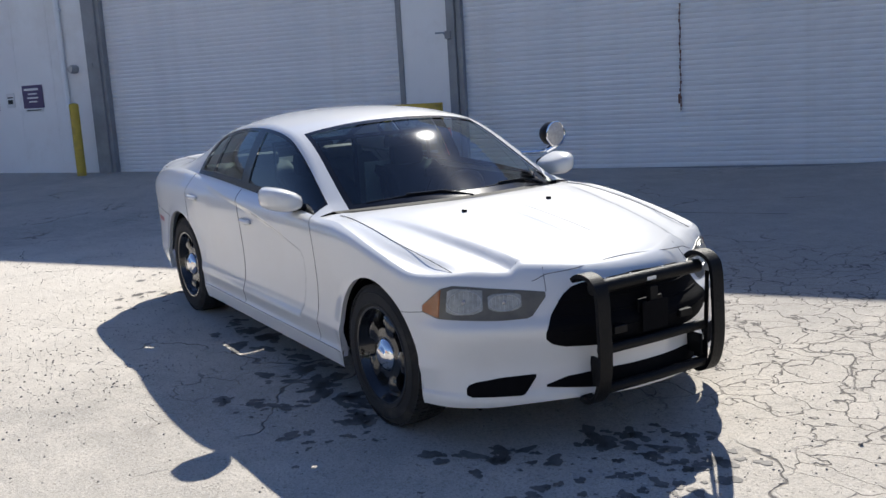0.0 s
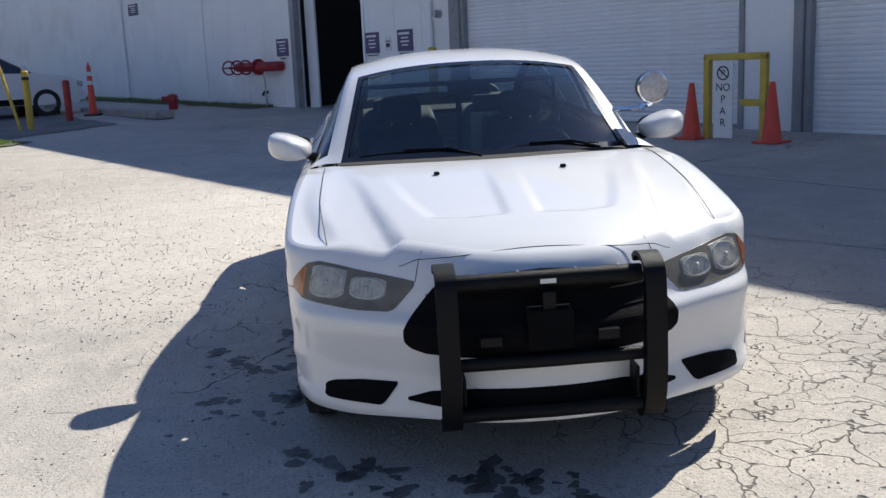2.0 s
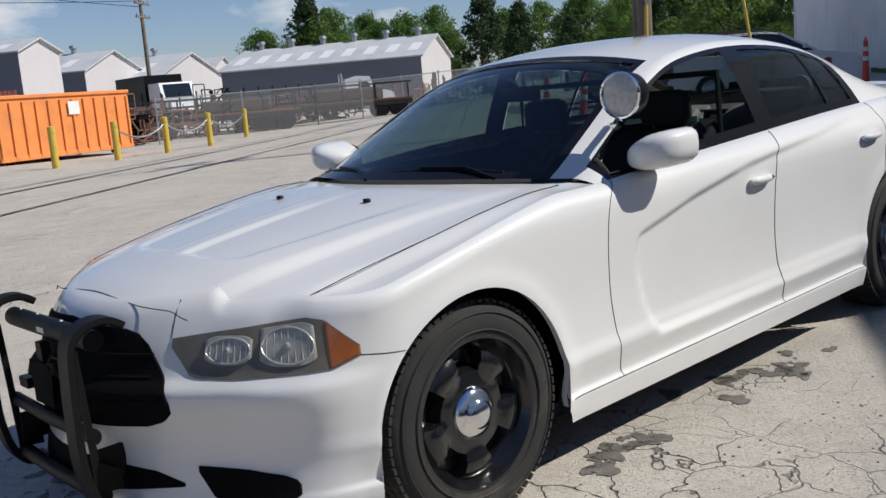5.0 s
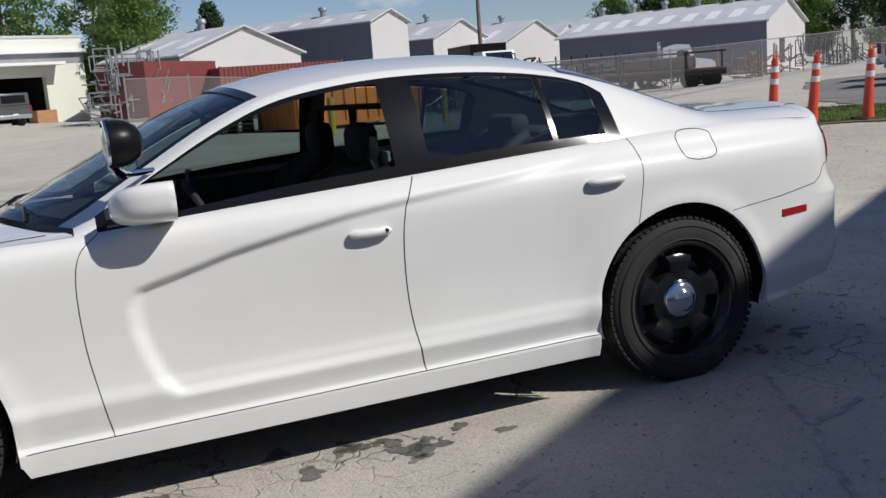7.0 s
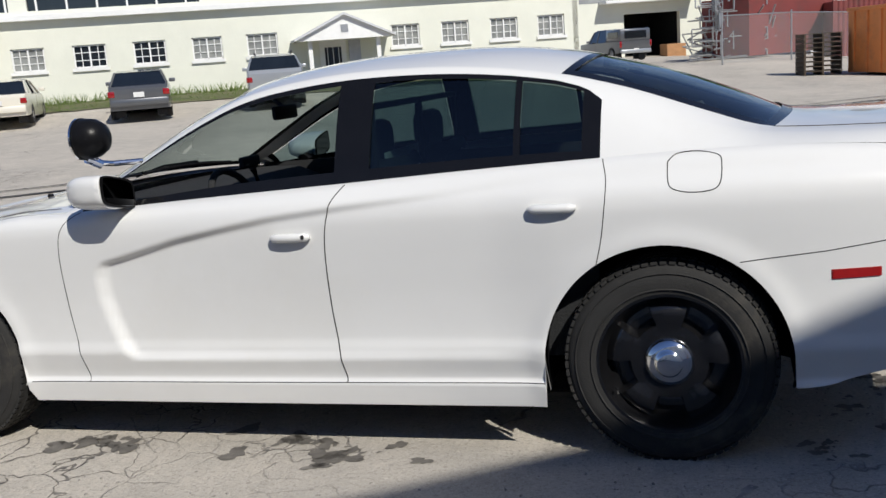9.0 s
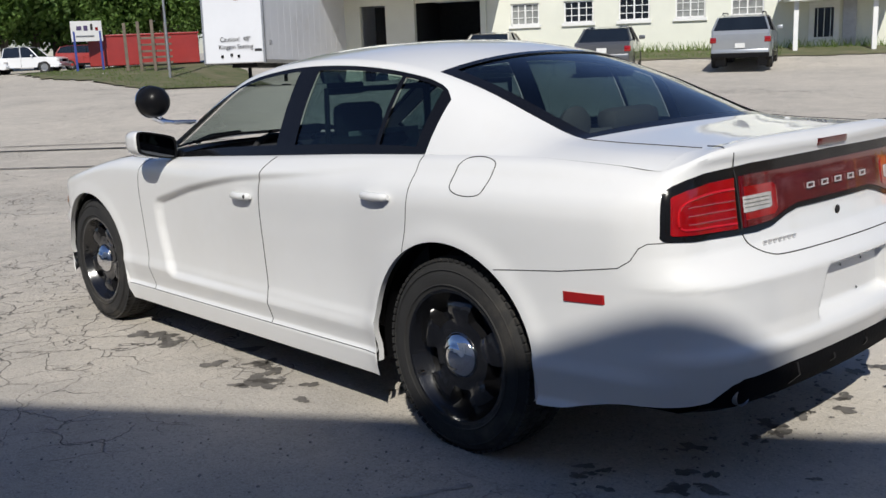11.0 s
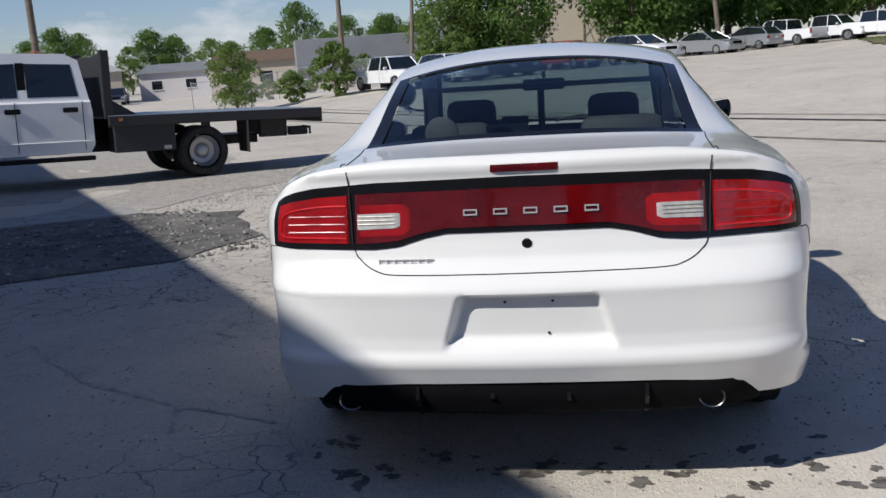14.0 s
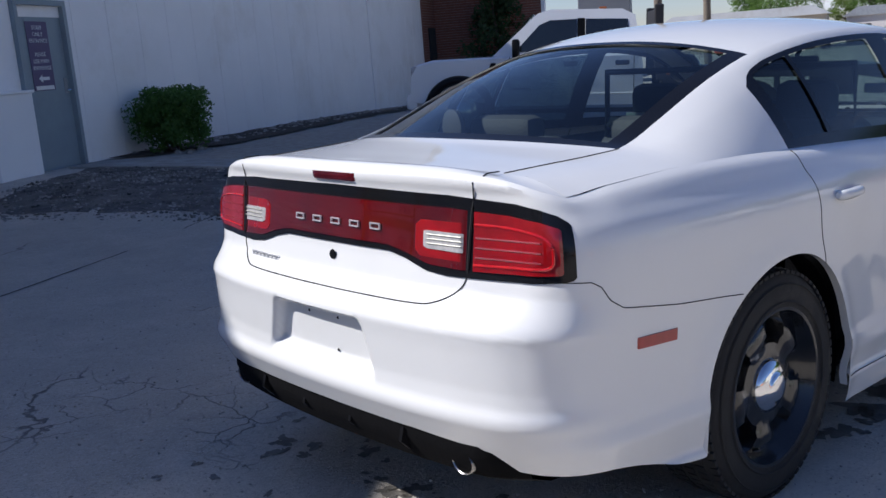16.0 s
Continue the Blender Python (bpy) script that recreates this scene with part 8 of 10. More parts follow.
part("grille", box((3.11, 0, 0.98), (0.10, 1.30, 0.34), 0.03), M_TRIM, fb)
part("chassis", box((-0.4, 0, 0.55), (6.2, 0.86, 0.16), 0.02), M_TRIM, fb)
bed = part("flat_bed", box((-2.62, 0, 1.02), (3.55, 2.25, 0.05), 0.008), M_STEEL, fb, "worn grey steel deck")
part("deck_rail", box((-2.62, 1.10, 0.96), (3.6, 0.06, 0.16), 0.01), M_BLACK, bed)
part("deck_rail", box((-2.62, -1.10, 0.96), (3.6, 0.06, 0.16), 0.01), M_BLACK, bed)
part("deck_rail", box((-4.40, 0, 0.92), (0.06, 2.25, 0.24), 0.01), M_BLACK, bed)
part("head_board", box((-0.84, 0, 1.50), (0.08, 2.0, 0.95), 0.01), M_BLACK, fb, "black steel headboard")
for y in (-0.95, 0.95):
    part("headboard_post", box((-0.86, y, 1.52), (0.14, 0.12, 1.05), 0.02), M_BLACK, fb)
    part("gusset", prism([(-0.90, 1.05), (-1.30, 1.05), (-0.90, 1.30)], 0.02, Matrix.Translation((0, y, 0))), M_BLACK, fb)
    part("tool_box", box((-1.38, 0.87 * (1 if y > 0 else -1), 0.70), (0.95, 0.40, 0.46), 0.01), M_BLACK, fb, "black underbed tool box")
    part("box_badge", box((-1.72, 1.075 * (1 if y > 0 else -1), 0.52), (0.12, 0.006, 0.06), 0.002), M_STEEL, fb)
    part("mud_flap", box((-3.05, y, 0.62), (0.02, 0.46, 0.52), 0.004), M_BLACK, fb)
    part("tail_frame", box((-3.75, y * 0.55, 0.74), (0.5, 0.1, 0.36), 0.01), M_BLACK, fb)
part("hitch", box((-4.45, 0, 0.62), (0.36, 0.14, 0.16), 0.02), M_BLACK, fb)
part("tail_hook", tube([(-4.42, 0.3, 0.7), (-4.56, 0.3, 0.68), (-4.56, 0.3, 0.56)], 0.03, 6), M_BLACK, fb)
part("marker_light", box((-1.0, 1.14, 0.98), (0.06, 0.02, 0.05), 0.004), M_AMBER, fb)
part("roof_light", box((0.0, 0.0, 2.03), (0.12, 1.0, 0.05), 0.015), M_AMBER, fb)

# ---- pale office with the portico ----
M_PALE = material("pale_painted_block", (0.71, 0.715, 0.62), 0.75, vary=0.06, scale=1.2, grain=0.4, fine=14)
M_ROOFW = material("white_roof", (0.55, 0.56, 0.57), 0.55, vary=0.12, scale=0.5, dirt=(0.42, 0.40, 0.37), dirt_scale=0.25)
A0 = Vector((20.2, -21.8, 0))
OFF_BACK = Matrix.Translation(OFF_EYE) @ Matrix.Scale(OFF_FAR, 4) @ Matrix.Translation([-v for v in OFF_EYE])
OFF_M = OFF_BACK @ Matrix(((BK.x, -BK.y, 0, A0.x), (BK.y, BK.x, 0, A0.y), (0, 0, 1, 0), (0, 0, 0, 1)))
off = thing("office_building", OFF_M, "pale painted block office with small windows and portico", "building")
back = 1.0 if (OFF_M.to_3x3() @ Vector((0, 1, 0))).dot(Vector((0, -1, 0))) > 0 else -1.0
YD = back  # the way into the building along its own y


def obox(k0, k1, z0, z1, y0, y1, mat, name, parent=None, label="", bevel=0.0):
    return part(name, box(((k0 + k1) / 2, YD * (y0 + y1) / 2, (z0 + z1) / 2), (k1 - k0, abs(y1 - y0), z1 - z0), bevel), mat, parent or off, label)


M_BLIND = material("blind_behind_glass", (0.30, 0.31, 0.29), 0.35, second=(0.16, 0.165, 0.16), vary=0.2, scale=2.2, coat=1.0)
WINS = [(0.07, 1.07), (1.93, 2.95), (3.79, 4.82), (5.65, 6.62), (7.42, 8.44), (12.3, 13.3), (14.07, 15.06), (15.84, 16.84), (17.58, 18.58)]
ZB, ZT = 1.98, 2.71
edges = [-1.0] + [v for w in WINS for v in w] + [19.1]
for k in range(0, len(edges), 2):
    obox(edges[k], edges[k + 1], -0.5, 3.55, 0, 0.25, M_PALE, "wall")
for a, c in WINS:
    obox(a, c, -0.5, ZB, 0, 0.25, M_PALE, "wall")
    obox(a, c, ZT, 3.55, 0, 0.25, M_PALE, "wall")
    w = obox(a, c, ZB, ZT, 0.12, 0.14, G_DARK if a in (3.79, 1.93) else M_BLIND, "window")
    for x0, x1, z0, z1 in ((a, c, ZT - 0.05, ZT), (a, c, ZB, ZB + 0.05), (a, a + 0.05, ZB, ZT), (c - 0.05, c, ZB, ZT), ((a + c) / 2 - 0.025, (a + c) / 2 + 0.025, ZB, ZT)):
        obox(x0, x1, z0, z1, 0.06, 0.118, M_WHITE, "frame_bar", w)
    for j in range(1, 3):
        z = lerp(ZB, ZT, j / 3)
        obox(a + 0.05, c - 0.05, z - 0.012, z + 0.012, 0.09, 0.118, M_WHITE, "muntin", w)
    for j in (1, 3):
        x = lerp(a, c, j / 4)
        obox(x - 0.012, x + 0.012, ZB + 0.05, ZT - 0.05, 0.09, 0.118, M_WHITE, "muntin", w)
    obox(a - 0.06, c + 0.06, ZB - 0.10, ZB, -0.08, 0.05, M_WHITE, "sill", w)
    if a in (0.07, 7.42, 17.58, 3.79):
        obox(a + 0.05, c - 0.05, ZB + 0.2, ZT - 0.05, 0.145, 0.15, M_WHITE, "blind", w)
obox(-4.6, 19.1, 3.55, 3.72, -0.28, 0.3, M_WHITE, "ledge")
obox(-4.6, 19.1, 3.72, 3.85, 0.0, 0.3, M_PALE, "wall")
obox(-4.6, 19.1, 4.75, 6.2, 0.0, 0.3, M_PALE, "wall")
obox(-4.6, 19.1, 3.85, 4.75, 0.16, 0.2, G_DARK, "clerestory_glass")
for a, c in ((0.2, 0.75), (6.05, 7.30), (8.2, 10.2), (12.0, 12.75), (16.2, 17.0), (18.6, 19.1)):
    obox(a, c, 3.85, 4.75, 0.0, 0.22, M_PALE, "wall_panel")
for x in np.arange(-4.5, 19, 0.92):
    obox(x - 0.03, x + 0.03, 3.85, 4.75, 0.10, 0.18, M_WHITE, "mullion")
obox(-7.2, 19.1, 6.2, 6.4, -0.3, 9.5, M_ROOFW, "roof")
obox(-7.2, 19.1, -0.5, 6.2, 9.0, 9.3, M_PALE, "back_wall")
obox(18.9, 19.15, -0.5, 6.3, 0, 9.3, M_PALE, "end_wall")
# loading bays to the left
obox(-4.6, -3.5, -0.5, 3.55, 0, 0.25, M_PALE, "wall")
obox(-3.5, -1.0, 2.92, 3.55, 0, 0.25, M_PALE, "wall")
obox(-3.5, -1.0, -0.5, 1.15, -0.1, 0.25, M_KERB, "dock_edge", None, "grey concrete loading dock")
# bay linings coloured near-black in place of the shade within
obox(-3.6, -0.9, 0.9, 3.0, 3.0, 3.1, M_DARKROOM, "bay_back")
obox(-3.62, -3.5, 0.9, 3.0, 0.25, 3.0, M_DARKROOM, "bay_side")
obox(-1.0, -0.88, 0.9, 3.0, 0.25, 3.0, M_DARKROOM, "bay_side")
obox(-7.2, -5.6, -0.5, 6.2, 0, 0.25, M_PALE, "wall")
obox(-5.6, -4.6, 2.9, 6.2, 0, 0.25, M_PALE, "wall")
# the second bay's shade, painted on its back wall
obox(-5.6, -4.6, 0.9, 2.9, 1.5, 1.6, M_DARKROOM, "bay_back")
obox(-7.2, -0.2, 3.35, 3.55, -2.4, 0.2, M_WHITE, "canopy")
for x in (-3.55, -0.9):
    obox(x - 0.1, x + 0.1, 0.2, 3.3, -0.12, 0.1, M_PALE, "pier")
rail = thing("ramp_rail", OFF_M @ Matrix.Translation((-0.6, -YD * 0.9, 0.55)), "white pipe handrail on the dock ramp", "railing")
part("top_rail", tube([(-1.5, 0, 1.0), (1.2, 0, 0.6)], 0.03, 6), M_WHITE, rail)
part("low_rail", tube([(-1.5, 0, 0.6), (1.2, 0, 0.2)], 0.025, 6), M_WHITE, rail)
for x in (-1.5, -0.15, 1.2):
    part("rail_post", cyl((x, 0, -0.2), (x, 0, 1.0 - 0.15 * (x + 1.5)), 0.03, n=6), M_WHITE, rail)
for x in (-2.3, -3.0, -3.6):
    bollard(OFF_M @ Matrix.Translation((x, -YD * 0.7, 0.45)), 0.7, 0.12, "rusty short post before the loading dock", M_RUST, False, "dock posts")
# portico
por = thing("portico", OFF_M @ Matrix.Translation((10.5, -YD * 0.0, 0.45)), "white gabled entrance portico with two posts", "porch")
for x in (-1.12, 1.12):
    part("column", box((x, -YD * 1.25, 0.95), (0.14, 0.14, 1.95), 0.01), M_WHITE, por)
b = prism([(-1.55, 1.92), (0, 2.62), (1.55, 1.92), (1.45, 1.86), (-1.45, 1.86)], 1.6)
for v in b.verts:
    v.co.y = -YD * v.co.y
bmesh.ops.recalc_face_normals(b, faces=b.faces)
part("gable_roof", b, M_WHITE, por)
b = prism([(-1.65, 1.93), (0, 2.70), (1.65, 1.93), (1.65, 1.86), (0, 2.62), (-1.65, 1.86)], 1.75)
for v in b.verts:
    v.co.y = -YD * v.co.y
bmesh.ops.recalc_face_normals(b, faces=b.faces)
part("roof_edge", b, M_ROOFW, por)
part("gable_vent", box((0, -YD * 1.61, 2.2), (0.24, 0.02, 0.24), 0.004), M_STEEL, por)
part("door_leaf", box((-0.25, -YD * 0.03, 0.95), (0.90, 0.05, 1.95), 0.004), M_WHITE, por)
part("door_glass", box((-0.25, -YD * 0.06, 1.2), (0.56, 0.02, 0.9)), G_DARK, por)
for x in (-0.44, -0.25, -0.06):
    part("muntin", box((x, -YD * 0.075, 1.2), (0.02, 0.01, 0.9)), M_WHITE, por)
part("side_panel", box((0.5, -YD * 0.03, 0.95), (0.4, 0.04, 1.9), 0.004), M_STEEL, por)
# garage block at the right-hand end
FAR_M = Matrix.Translation((-1.76, 4.18, 1.5)) @ Matrix.Scale(1.724, 4) @ Matrix.Translation((1.76, -4.18, -1.5))
gar = thing("garage_block", FAR_M @ OFF_M @ Matrix.Translation((19.1, 0, 0)), "pale painted garage block with a dark open bay", "building")
for a, c, z0, z1 in ((0.0, 1.75, -0.5, 3.9), (1.75, 3.95, 2.55, 3.9), (3.95, 5.5, -0.5, 3.9)):
    part("wall", box(((a + c) / 2, YD * 0.12, (z0 + z1) / 2), (c - a, 0.24, z1 - z0)), M_PALE, gar)
part("parapet", box((2.75, -YD * 0.05, 3.42), (5.6, 0.3, 0.12), 0.01), M_WHITE, gar)
# thin grey strip that paints the roof edge's shade on the wall
part("shade_band", box((2.75, -YD * 0.004, 3.18), (5.5, 0.02, 0.36)), M_JAMB, gar, "grey band painted as shade below the parapet")
part("awning", box((2.6, -YD * 0.35, 2.98), (3.6, 0.7, 0.10), 0.01), M_WHITE, gar)
part("end_wall", box((5.42, YD * 4.2, 1.7), (0.24, 8.2, 4.4)), M_PALE, gar)
part("roof", box((2.75, YD * 4.2, 3.92), (5.7, 8.4, 0.12)), M_ROOFW, gar)
# garage bay lined in the same near-black painted shade
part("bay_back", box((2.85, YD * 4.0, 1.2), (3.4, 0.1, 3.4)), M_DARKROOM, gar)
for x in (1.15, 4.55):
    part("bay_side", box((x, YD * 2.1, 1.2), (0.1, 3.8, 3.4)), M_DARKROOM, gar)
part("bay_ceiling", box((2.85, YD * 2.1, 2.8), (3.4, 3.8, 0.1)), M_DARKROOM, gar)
cr = thing("crate", FAR_M @ OFF_M @ Matrix.Translation((22.6, -YD * 0.3, 0.55)), "tan cardboard crate by the garage bay", "crate")
part("carton", box((0, 0, 0.42), (0.75, 0.6, 0.84), 0.02), material("cardboard", (0.42, 0.22, 0.10), 0.8, vary=0.2), cr)
bc = thing("trailer_frame", FAR_M @ OFF_M @ Matrix.Translation((24.2, -YD * 0.6, 0.55)), "small dark trailer frame leaning by the wall", "trailer")
part("bar", tube([(-0.9, 0, 0.35), (0.2, 0, 0.3), (0.9, 0, 0.15)], 0.05, 6), M_BLACK, bc)
for x in (-0.4, 0.9):
    part("wheel", lathe([(0, -0.06), (0.16, -0.06), (0.16, 0.06), (0, 0.06)], 14, "Y"), M_TYRE, bc).location = (x, 0, 0.16)
sheet("office_verge", [tuple((OFF_BACK @ (A0 + BK * k + (BN * (d if BN.y > 0 else -d))))[:2]) for k, d in ((0.3, 0.3), (19.0, 0.3), (19.0, 1.4), (9.5, 2.6), (0.3, 2.6))], M_SOIL, 0.03, "grass strip before the pale office", "grass", 0.3, 41)
_fr = BN if BN.y > 0 else -BN
grass("office_grass", 5000, in_quad([tuple((OFF_BACK @ (A0 + BK * k + _fr * d))[:2]) for k, d in ((0.3, 0.2), (9.0, 0.2), (9.0, 2.5), (0.3, 2.5))]), 0.07, "rough grass and weeds before the office", 42)
grass("office_weeds", 1400, in_quad([tuple((OFF_BACK @ (A0 + BK * k + _fr * d))[:2]) for k, d in ((0.0, 0.1), (18.0, 0.1), (18.0, 0.7), (0.0, 0.7))]), 0.32, "tall pale weeds along the office wall", 43)

# ---- box trailer at the dock, sign and timber ----
M_TRAILER = material("white_trailer_skin", (0.66, 0.67, 0.69), 0.45, vary=0.06, scale=0.6, dirt=(0.48, 0.47, 0.45), dirt_scale=0.5)
tr = thing("box_trailer", pose(26.81, -15.03, 0.26, 0, -2.1, 121.7) @ Matrix.Scale(0.93, 4), "long white box trailer backed to the dock", "trailer")
TL = 14.5
part("box", box((-TL / 2, 0, 2.42), (TL, 2.55, 3.05), 0.03), M_TRAILER, tr)
part("side_rail", box((-TL / 2, 1.285, 0.93), (TL, 0.03, 0.14), 0.005), M_STEEL, tr)
part("side_rail", box((-TL / 2, -1.285, 0.93), (TL, 0.03, 0.14), 0.005), M_STEEL, tr)
b = bmesh.new()
for x in np.arange(-TL + 0.6, 0, 0.6):
    for s in (-1, 1):
        add_box(b, (x, s * 1.276, 2.5), (0.012, 0.004, 2.8))
tagged(part("rivet_line", b, M_TRAILER, tr), kind="stuff")
for s in (-1, 1):
    part("corner_post", box((-0.03, s * 1.26, 2.42), (0.10, 0.08, 3.08), 0.01), M_STEEL, tr)
    for x in (-11.2, -12.5):
        for q in (0.95, 0.62):
            part("wheel", lathe([(0.0, 0.05), (0.26, 0.05), (0.28, 0.12), (0.50, 0.12), (0.52, 0.08), (0.52, -0.1), (0.0, -0.1)], 24, "Y"), M_TYRE, tr).location = (x, s * q, 0.52)
        part("hub", lathe([(0, 0.10), (0.08, 0.10), (0.22, 0.02), (0.26, 0.06)], 20, "Y"), M_WHITE, tr, "white hub", True).matrix_basis = Matrix.Translation((x, s * 1.02, 0.52)) @ Matrix.Diagonal((1, s, 1, 1))
    part("landing_leg", box((-2.8, s * 0.8, 0.6), (0.12, 0.12, 0.9), 0.01), M_TRIM, tr)
    part("leg_foot", box((-2.8, s * 0.8, 0.03), (0.3, 0.3, 0.05), 0.01), M_TRIM, tr)
part("underframe", box((-TL / 2 - 0.3, 0, 0.84), (TL - 1, 1.1, 0.22), 0.02), M_TRIM, tr)
part("bogie", box((-11.9, 0, 0.72), (2.6, 1.2, 0.4), 0.02), M_TRIM, tr)
FRONT = Matrix.Translation((0.035, 0, 0)) @ Matrix.Rotation(math.pi / 2, 4, "Z") @ Matrix.Rotation(math.pi / 2, 4, "X")
lettering('Caution!  48"', 0.24, Matrix.Translation((0.004, 0.1, 1.78)) @ FRONT, M_BLACK, tr)
lettering("Kingpin Setting", 0.24, Matrix.Translation((0.004, 0.1, 1.50)) @ FRONT, M_BLACK, tr)
part("unit_number", box((0.004, 1.02, 1.36), (0.01, 0.3, 0.10)), M_BLACK, tr)
lettering("53", 0.26, Matrix.Translation((-0.55, 1.29, 1.62)) @ Matrix.Rotation(math.pi, 4, "Z") @ FACE, M_BLACK, tr)
for y, z in ((-0.5, 1.15), (-0.1, 1.2), (0.2, 1.15)):
    part("air_coupling", box((0.02, y, z), (0.06, 0.09, 0.11), 0.01), M_TRIM, tr)
part("logo_disc", lathe([(0, 0.02), (0.18, 0.02), (0.18, 0)], 20, "X"), M_AMBER, tr).location = (0.0, 0.2, 3.4)
sg = thing("yard_sign", on_ground(44.9, -17.4, deg(0.1, 1)), "white yard sign on blue posts", "sign")
part("board", box((0, 0, 2.0), (1.55, 0.06, 1.0), 0.01), M_WHITE, sg)
for x in (-0.65, 0.65):
    part("post", box((x, 0.0, 0.9), (0.10, 0.08, 2.2), 0.01), material("blue_post", (0.05, 0.08, 0.30), 0.5), sg)
for x, z, w, h, mt in ((-0.25, 2.2, 0.12, 0.3, M_BLACK), (0.05, 2.15, 0.2, 0.25, M_PURPLE), (0.38, 2.15, 0.25, 0.2, M_PURPLE), (-0.5, 2.1, 0.14, 0.16, M_RED), (0.1, 1.75, 0.9, 0.08, M_STEEL)):
    part("print_bar", box((x, -0.035, z), (w, 0.01, h)), mt, sg)
    part("print_bar", box((x, 0.035, z), (w, 0.01, h)), mt, sg)
rk = thing("timber_rack", on_ground(39.3, -16.8, deg(-0.3, -1)), "weathered timber stakes in a rough rack", "rack")
for k in range(4):
    part("stake", box((0.62 * k, 0.05 * (k % 2), 1.1), (0.13, 0.13, 2.2 + 0.12 * (k % 3)), 0.01), M_POLE, rk)
for z in (0.35, 0.62, 0.9, 1.2, 1.5):
    part("rail", box((1.35, 0.12, z), (1.5, 0.08, 0.10), 0.01), M_POLE, rk)
rd = thing("red_skip", on_ground(45.2, -20.6, 62), "dark red steel bin behind the timber", "bin")
part("bin_body", box((0, 0, 0.9), (5.5, 2.2, 1.5), 0.04), P_RED, rd)
part("bin_rim", box((0, 0, 1.68), (5.6, 2.3, 0.1), 0.02), P_RED, rd)
sheet("grass_bank", [(29.5, -13.6), (34, -14.2), (44, -14.6), (52, -16.0), (54, -22), (44, -25), (33.5, -21.0), (30.5, -17.0)], M_SOIL, 0.05, "short green grass bank beside the dock lane", "grass", 0.3, 8)
grass("bank_grass", 6000, in_quad([(30, -14), (50, -15.5), (51, -21), (33, -19)]), 0.10, "short grass on the bank by the sign", 47)
fp = thing("flag_pole", on_ground(36.6, -17.5), "thin pale steel pole", "pole")
part("pole_shaft", cyl((0, 0, -0.2), (0, 0, 9.0), 0.06, 0.04), M_STEEL, fp)

# ---- skip, pallets, bollards and chain ----
M_SKIP = material("orange_skip", (0.80, 0.27, 0.07), 0.6, vary=0.12, scale=1.5, dirt=(0.52, 0.20, 0.08), dirt_scale=1.6)
sk = thing("skip_container", on_ground(-8.25, -29.4, deg(-0.92, -0.40)) @ Matrix.Diagonal((0.86, 0.92, 0.93, 1)), "large orange open-top steel skip container", "container")
SL, SW, SH = 6.6, 2.4, 2.05
for s in (-1, 1):
    part("side_panel", box((0, s * SW / 2, SH / 2 + 0.15), (SL, 0.06, SH), 0.005), M_SKIP, sk)
    for x in np.linspace(-SL / 2 + 0.1, SL / 2 - 0.1, 12):
        part("side_rib", prism([(x - 0.05, 0.2), (x + 0.05, 0.2), (x + 0.05, SH), (x - 0.05, SH)], 0.10, Matrix.Translation((0, s * SW / 2 - (0 if s > 0 else 0.10), 0))), M_SKIP, sk)
    part("top_rail", box((0, s * (SW / 2 + 0.03), SH + 0.17), (SL + 0.1, 0.14, 0.12), 0.02), M_SKIP, sk)
    part("bottom_rail", box((0, s * (SW / 2), 0.22), (SL, 0.16, 0.16), 0.02), M_SKIP, sk)
    part("notice", box((0.3, s * (SW / 2 + 0.105), 1.75), (0.55, 0.01, 0.45)), M_WHITE, sk)
for x in (-1, 1):
    part("end_panel", box((x * SL / 2, 0, SH / 2 + 0.15), (0.06, SW, SH), 0.005), M_SKIP, sk)
    for y in (-0.8, 0, 0.8):
        part("end_rib", box((x * (SL / 2 + 0.05), y, SH / 2 + 0.15), (0.08, 0.10, SH - 0.1), 0.01), M_SKIP, sk)
    part("end_rail", box((x * (SL / 2 + 0.03), 0, SH + 0.17), (0.12, SW + 0.1, 0.12), 0.02), M_SKIP, sk)
part("skip_floor", box((0, 0, 0.25), (SL, SW, 0.08)), M_SKIP, sk)
for x in (-2.6, 2.6):
    for s in (-1, 1):
        part("roller", cyl((x, s * 0.9 - 0.1, 0.1), (x, s * 0.9 + 0.1, 0.1), 0.1), M_TRIM, sk)
pl = thing("pallet_stack", on_ground(-4.3, -29.2, 12), "stack of dark wooden pallets beside the skip", "pallets")
M_PALLET = material("dark_pallet_wood", (0.09, 0.065, 0.045), 0.9, vary=0.4, scale=6, grain=0.5)
for k in range(9):
    z = 0.145 * k
    for y in np.linspace(-0.45, 0.45, 5):
        part("deck_board", box((0, y, z + 0.13), (1.2, 0.10, 0.02)), M_PALLET, pl)
    for x in (-0.55, 0, 0.55):
        part("stringer", box((x, 0, z + 0.06), (0.05, 1.0, 0.11)), M_PALLET, pl)
BOL = [(-6.35, -23.6), (-8.6, -24.7), (-10.8, -25.9), (-13.0, -27.1), (-17.3, -31.9)]
for x, y in BOL:
    bollard(on_ground(x, y), 1.12, 0.10, "faded yellow bollard in the chain row", bands=False, group="chain bollards")
for (xa, ya), (xb, yb) in zip(BOL[1:], BOL[2:]):
    c = thing("bollard_chain", pose(0, 0, 0), "slack steel chain between two yellow bollards", "chain", "chains")
    part("chain_run", tube([(lerp(xa, xb, u), lerp(ya, yb, u), gh(lerp(xa, xb, u), lerp(ya, yb, u)) + 0.95 - 0.35 * (1 - (2 * u - 1) ** 2)) for u in np.linspace(0, 1, 12)], 0.025, 6), M_STEEL, c)
